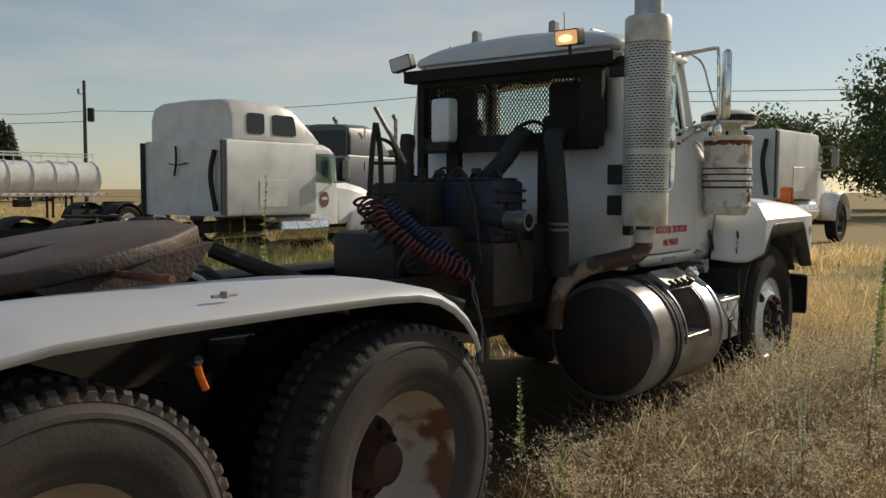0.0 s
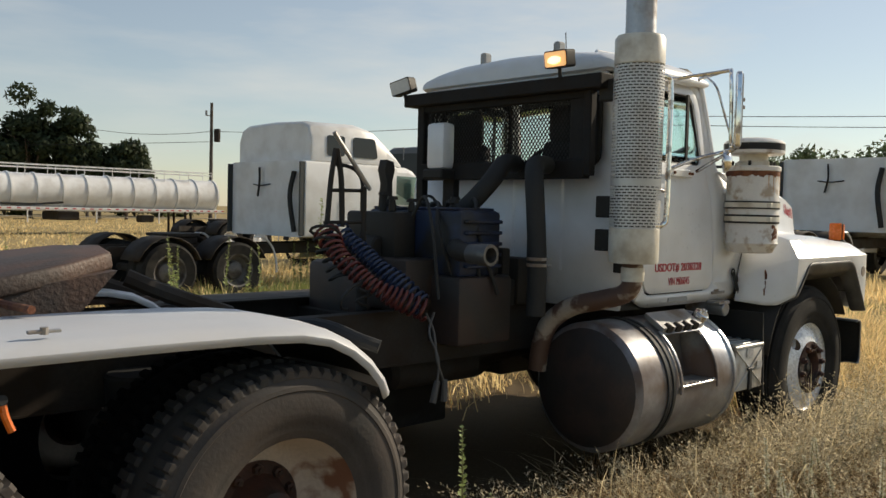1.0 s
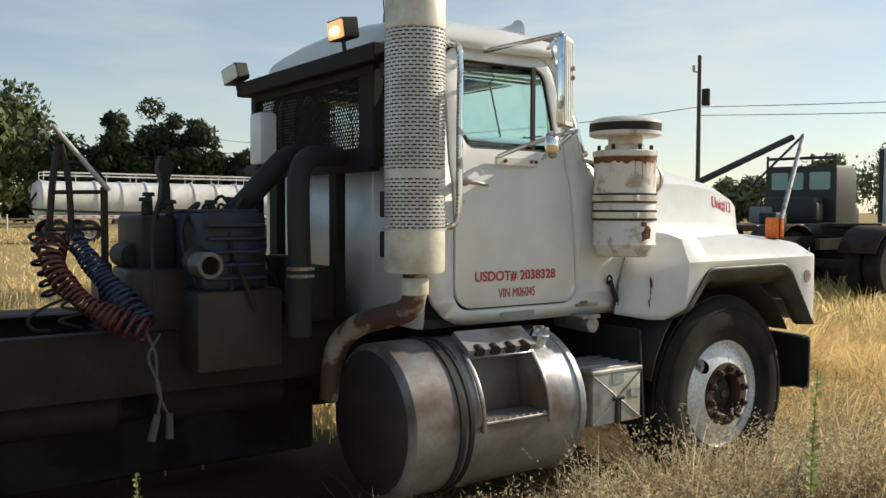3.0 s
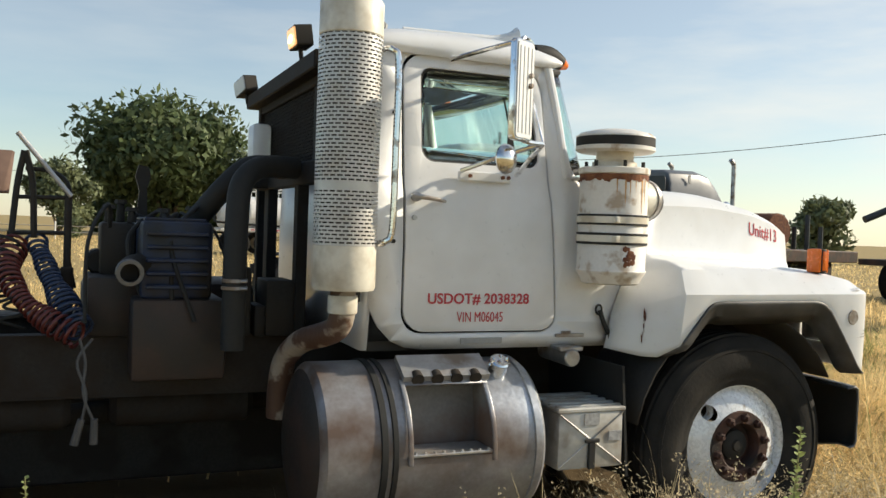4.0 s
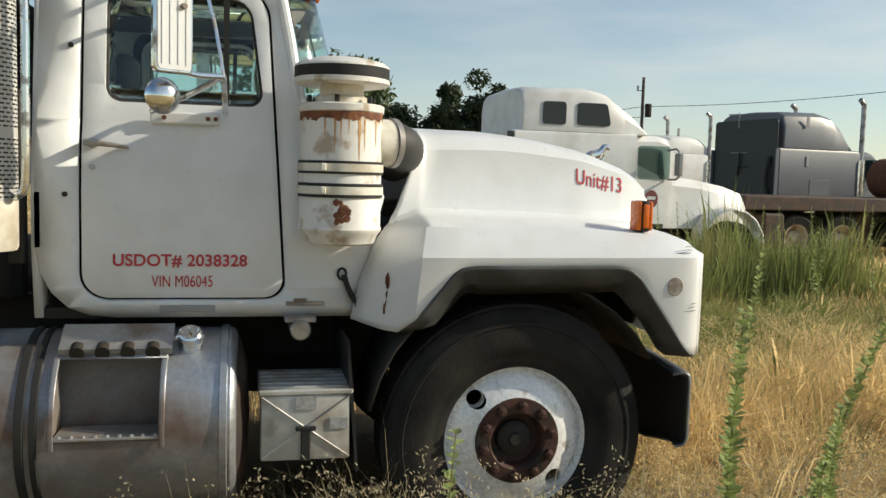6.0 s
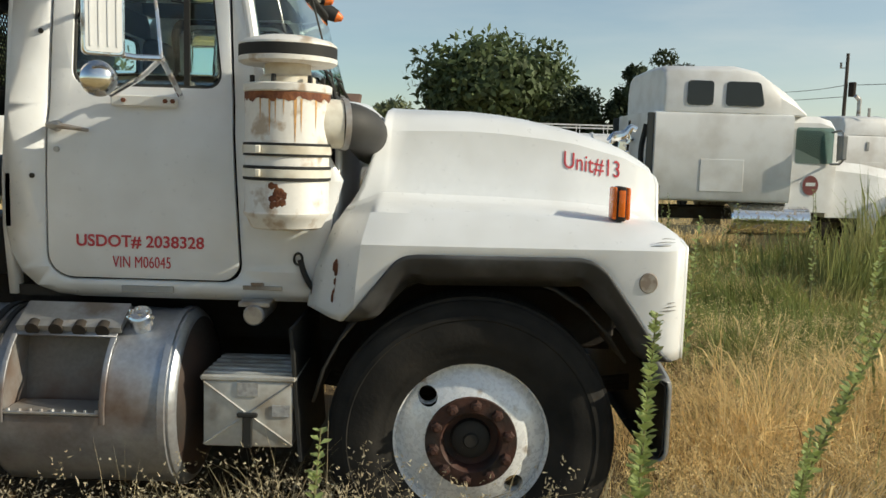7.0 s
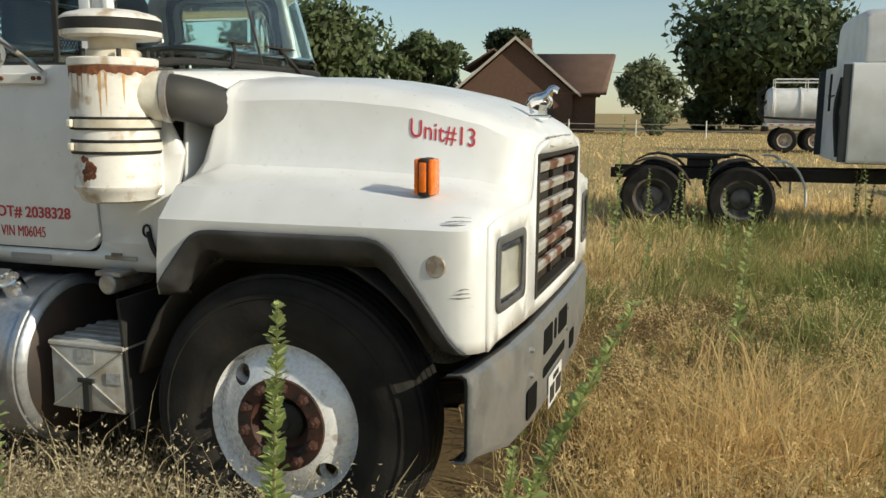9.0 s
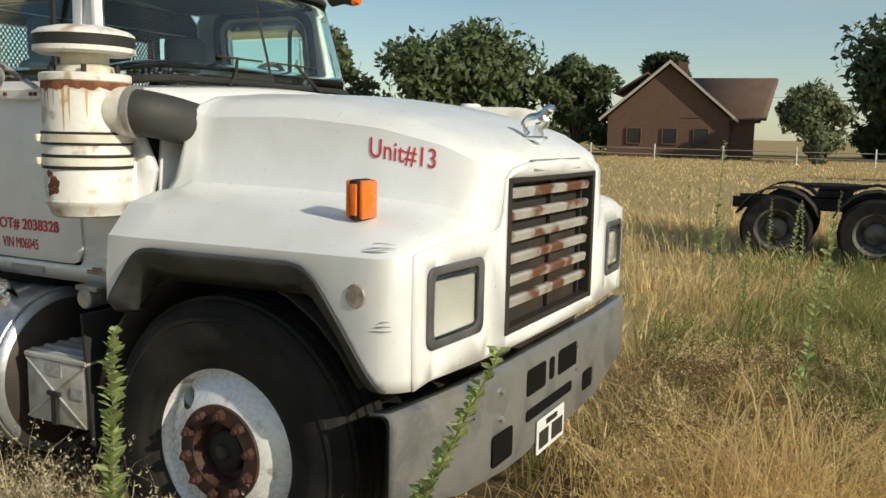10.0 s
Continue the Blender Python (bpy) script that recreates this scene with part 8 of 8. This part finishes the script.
for y0, y1 in ((-0.95, -0.30), (-0.10, 0.25), (0.40, 0.95)):
    bm = bmesh.new()
    prism(bm, [(-0.012, y, z) for y, z in rounded(y0, 2.2, y1, 2.75, 0.05, 3)], (0.02, 0, 0))
    part("rear_window", bm, mat("bright_window", (0.35, 0.50, 0.46), 0.1, vary=0.05), wt, "pale green rear window")
bm = bmesh.new()
box(bm, (-2.6, 0, 1.05), (4.8, 2.3, 0.16), 0.02)
part("deck", bm, RUSTY_PLATE, wt)
for c, sz in (((-0.5, 0.0, 1.55), (0.7, 1.6, 0.8)), ((-0.6, -0.7, 1.5), (0.5, 0.45, 0.55)), ((-1.6, 0.5, 1.4), (0.6, 0.5, 0.5)), ((-2.6, -0.4, 1.3), (0.8, 0.5, 0.35))):
    bm = bmesh.new()
    box(bm, c, sz, 0.06, None, 2)
    part("winch_gear", bm, FAR_DARK if c[1] <= 0 else GREY_TRIM, wt)
for a, b, r, m_ in (((-3.2, -0.9, 1.1), (-0.3, -0.2, 3.9), 0.07, DULL_METAL), ((-0.4, 0.1, 3.85), (-3.8, 1.8, 2.2), 0.10, FAR_DARK), ((-0.3, -0.2, 3.9), (-0.9, 1.2, 2.3), 0.04, FAR_DARK), ((0.0, 1.1, 2.9), (0.0, 1.1, 3.3), 0.04, FAR_DARK), ((0.0, -1.1, 2.9), (0.0, -1.1, 3.3), 0.04, FAR_DARK), ((0.0, -1.1, 3.2), (0.0, 1.1, 3.2), 0.05, FAR_DARK)):
    bm = bmesh.new()
    cyl(bm, a, b, r, None, 10)
    part("gin_pole", bm, m_, wt)
for x in (-3.6, -2.3, 2.6):
    for y in (-1.0, 1.0):
        simple_wheel(wt, x, y, 0.52, 0.52, RIM_RUST)
bm = bmesh.new()
loft(bm, [rounded_yz(x, w, 0.85, zt, 0.08) for x, w, zt in ((1.6, 0.8, 1.9), (3.0, 0.65, 1.65))], True, True)
part("hood", bm, FAR_DARK, wt)
wt.matrix_basis = Matrix.Translation((21.6, 12.2, 0)) @ Matrix.Rotation(radians(8), 4, "Z")

fb = thing("flatbed", Matrix.Identity(4), "dark rusty flatbed trailer loaded with scrap", "trailer")
bm = bmesh.new()
box(bm, (3.2, 0, 1.18), (6.6, 2.4, 0.28), 0.02)
part("bed", bm, RUSTY_PLATE, fb)
rnd = random.Random(21)
for k in range(9):
    bm = bmesh.new()
    box(bm, (0.6 + 0.68 * k, rnd.uniform(-0.5, 0.5), 0.62), (0.5, rnd.uniform(1.2, 2.0), rnd.uniform(0.5, 0.85)), 0.05)
    part("scrap", bm, FAR_DARK if k % 2 else RUSTY_PLATE, fb)
bm = bmesh.new()
cyl(bm, (4.6, -0.4, 1.75), (4.6, 0.4, 1.75), 0.45, 0.45, 20, 0.04)
part("drum", bm, RUST, fb, "rusty drum")
bm = bmesh.new()
for k in range(5):
    cyl(bm, (5.6, -0.8 + 0.4 * k, 1.3), (5.6, -0.8 + 0.4 * k, 1.9 + 0.3 * (k % 2)), 0.06, None, 8)
part("stake", bm, FAR_DARK, fb)
for x in (1.2, 2.3):
    for y in (-1.0, 1.0):
        simple_wheel(fb, x, y, 0.48, 0.48, RIM_RUST)
fb.matrix_basis = Matrix.Translation((8.6, 12.2, 0)) @ Matrix.Rotation(radians(4), 4, "Z")

for k in range(26):
    gg = random.Random(500 + k)
    x = -46.0 + 3.6 * k + gg.uniform(-1, 1)
    if -19 < x < -3:
        continue
    tree(x, 92.0 + gg.uniform(-3, 3), gg.uniform(3.0, 5.2), gg.uniform(2.4, 3.4), 600 + k, LEAF if k % 3 else LEAF_PALE, "dark hedge bush at the back of the yards", 0.02, 1500, 0.40, 1.0, 10, "hedge_bush")

# ---- white camper beyond the tractor ----
camper = thing("camper", Matrix.Identity(4), "white travel camper with round roof vents", "camper")
bm = bmesh.new()
loft(bm, [rounded_yz(x, w, 0.55 + dz, zt, 0.12) for x, w, dz, zt in ((-3.2, 1.05, 0.1, 2.20), (-3.1, 1.15, 0.0, 2.34), (2.6, 1.15, 0.0, 2.34), (2.95, 1.13, 0.05, 2.28), (3.1, 1.05, 0.15, 2.12))], True, True)
part("body", bm, FAR_WHITE, camper)
for x in (-2.4, -0.4, 1.1):
    bm = bmesh.new()
    cyl(bm, (x, 0, 2.33), (x, 0, 2.45), 0.32, 0.28, 20, 0.03)
    part("roof_vent", bm, FAR_WHITE, camper, "round white roof vent")
bm = bmesh.new()
prism(bm, [(x, -1.155, z) for x, z in rounded(-0.5, 1.35, 1.0, 1.95, 0.05, 3)], (0, 0.02, 0))
part("window", bm, DARK_PANE, camper)
for x in (-0.9, 0.0):
    for y in (-0.95, 0.95):
        simple_wheel(camper, x, y, 0.35, 0.35, RIM_WHITE)
camper.matrix_basis = Matrix.Translation((-10.0, 19.05, 0)) @ Matrix.Rotation(radians(18), 4, "Z")
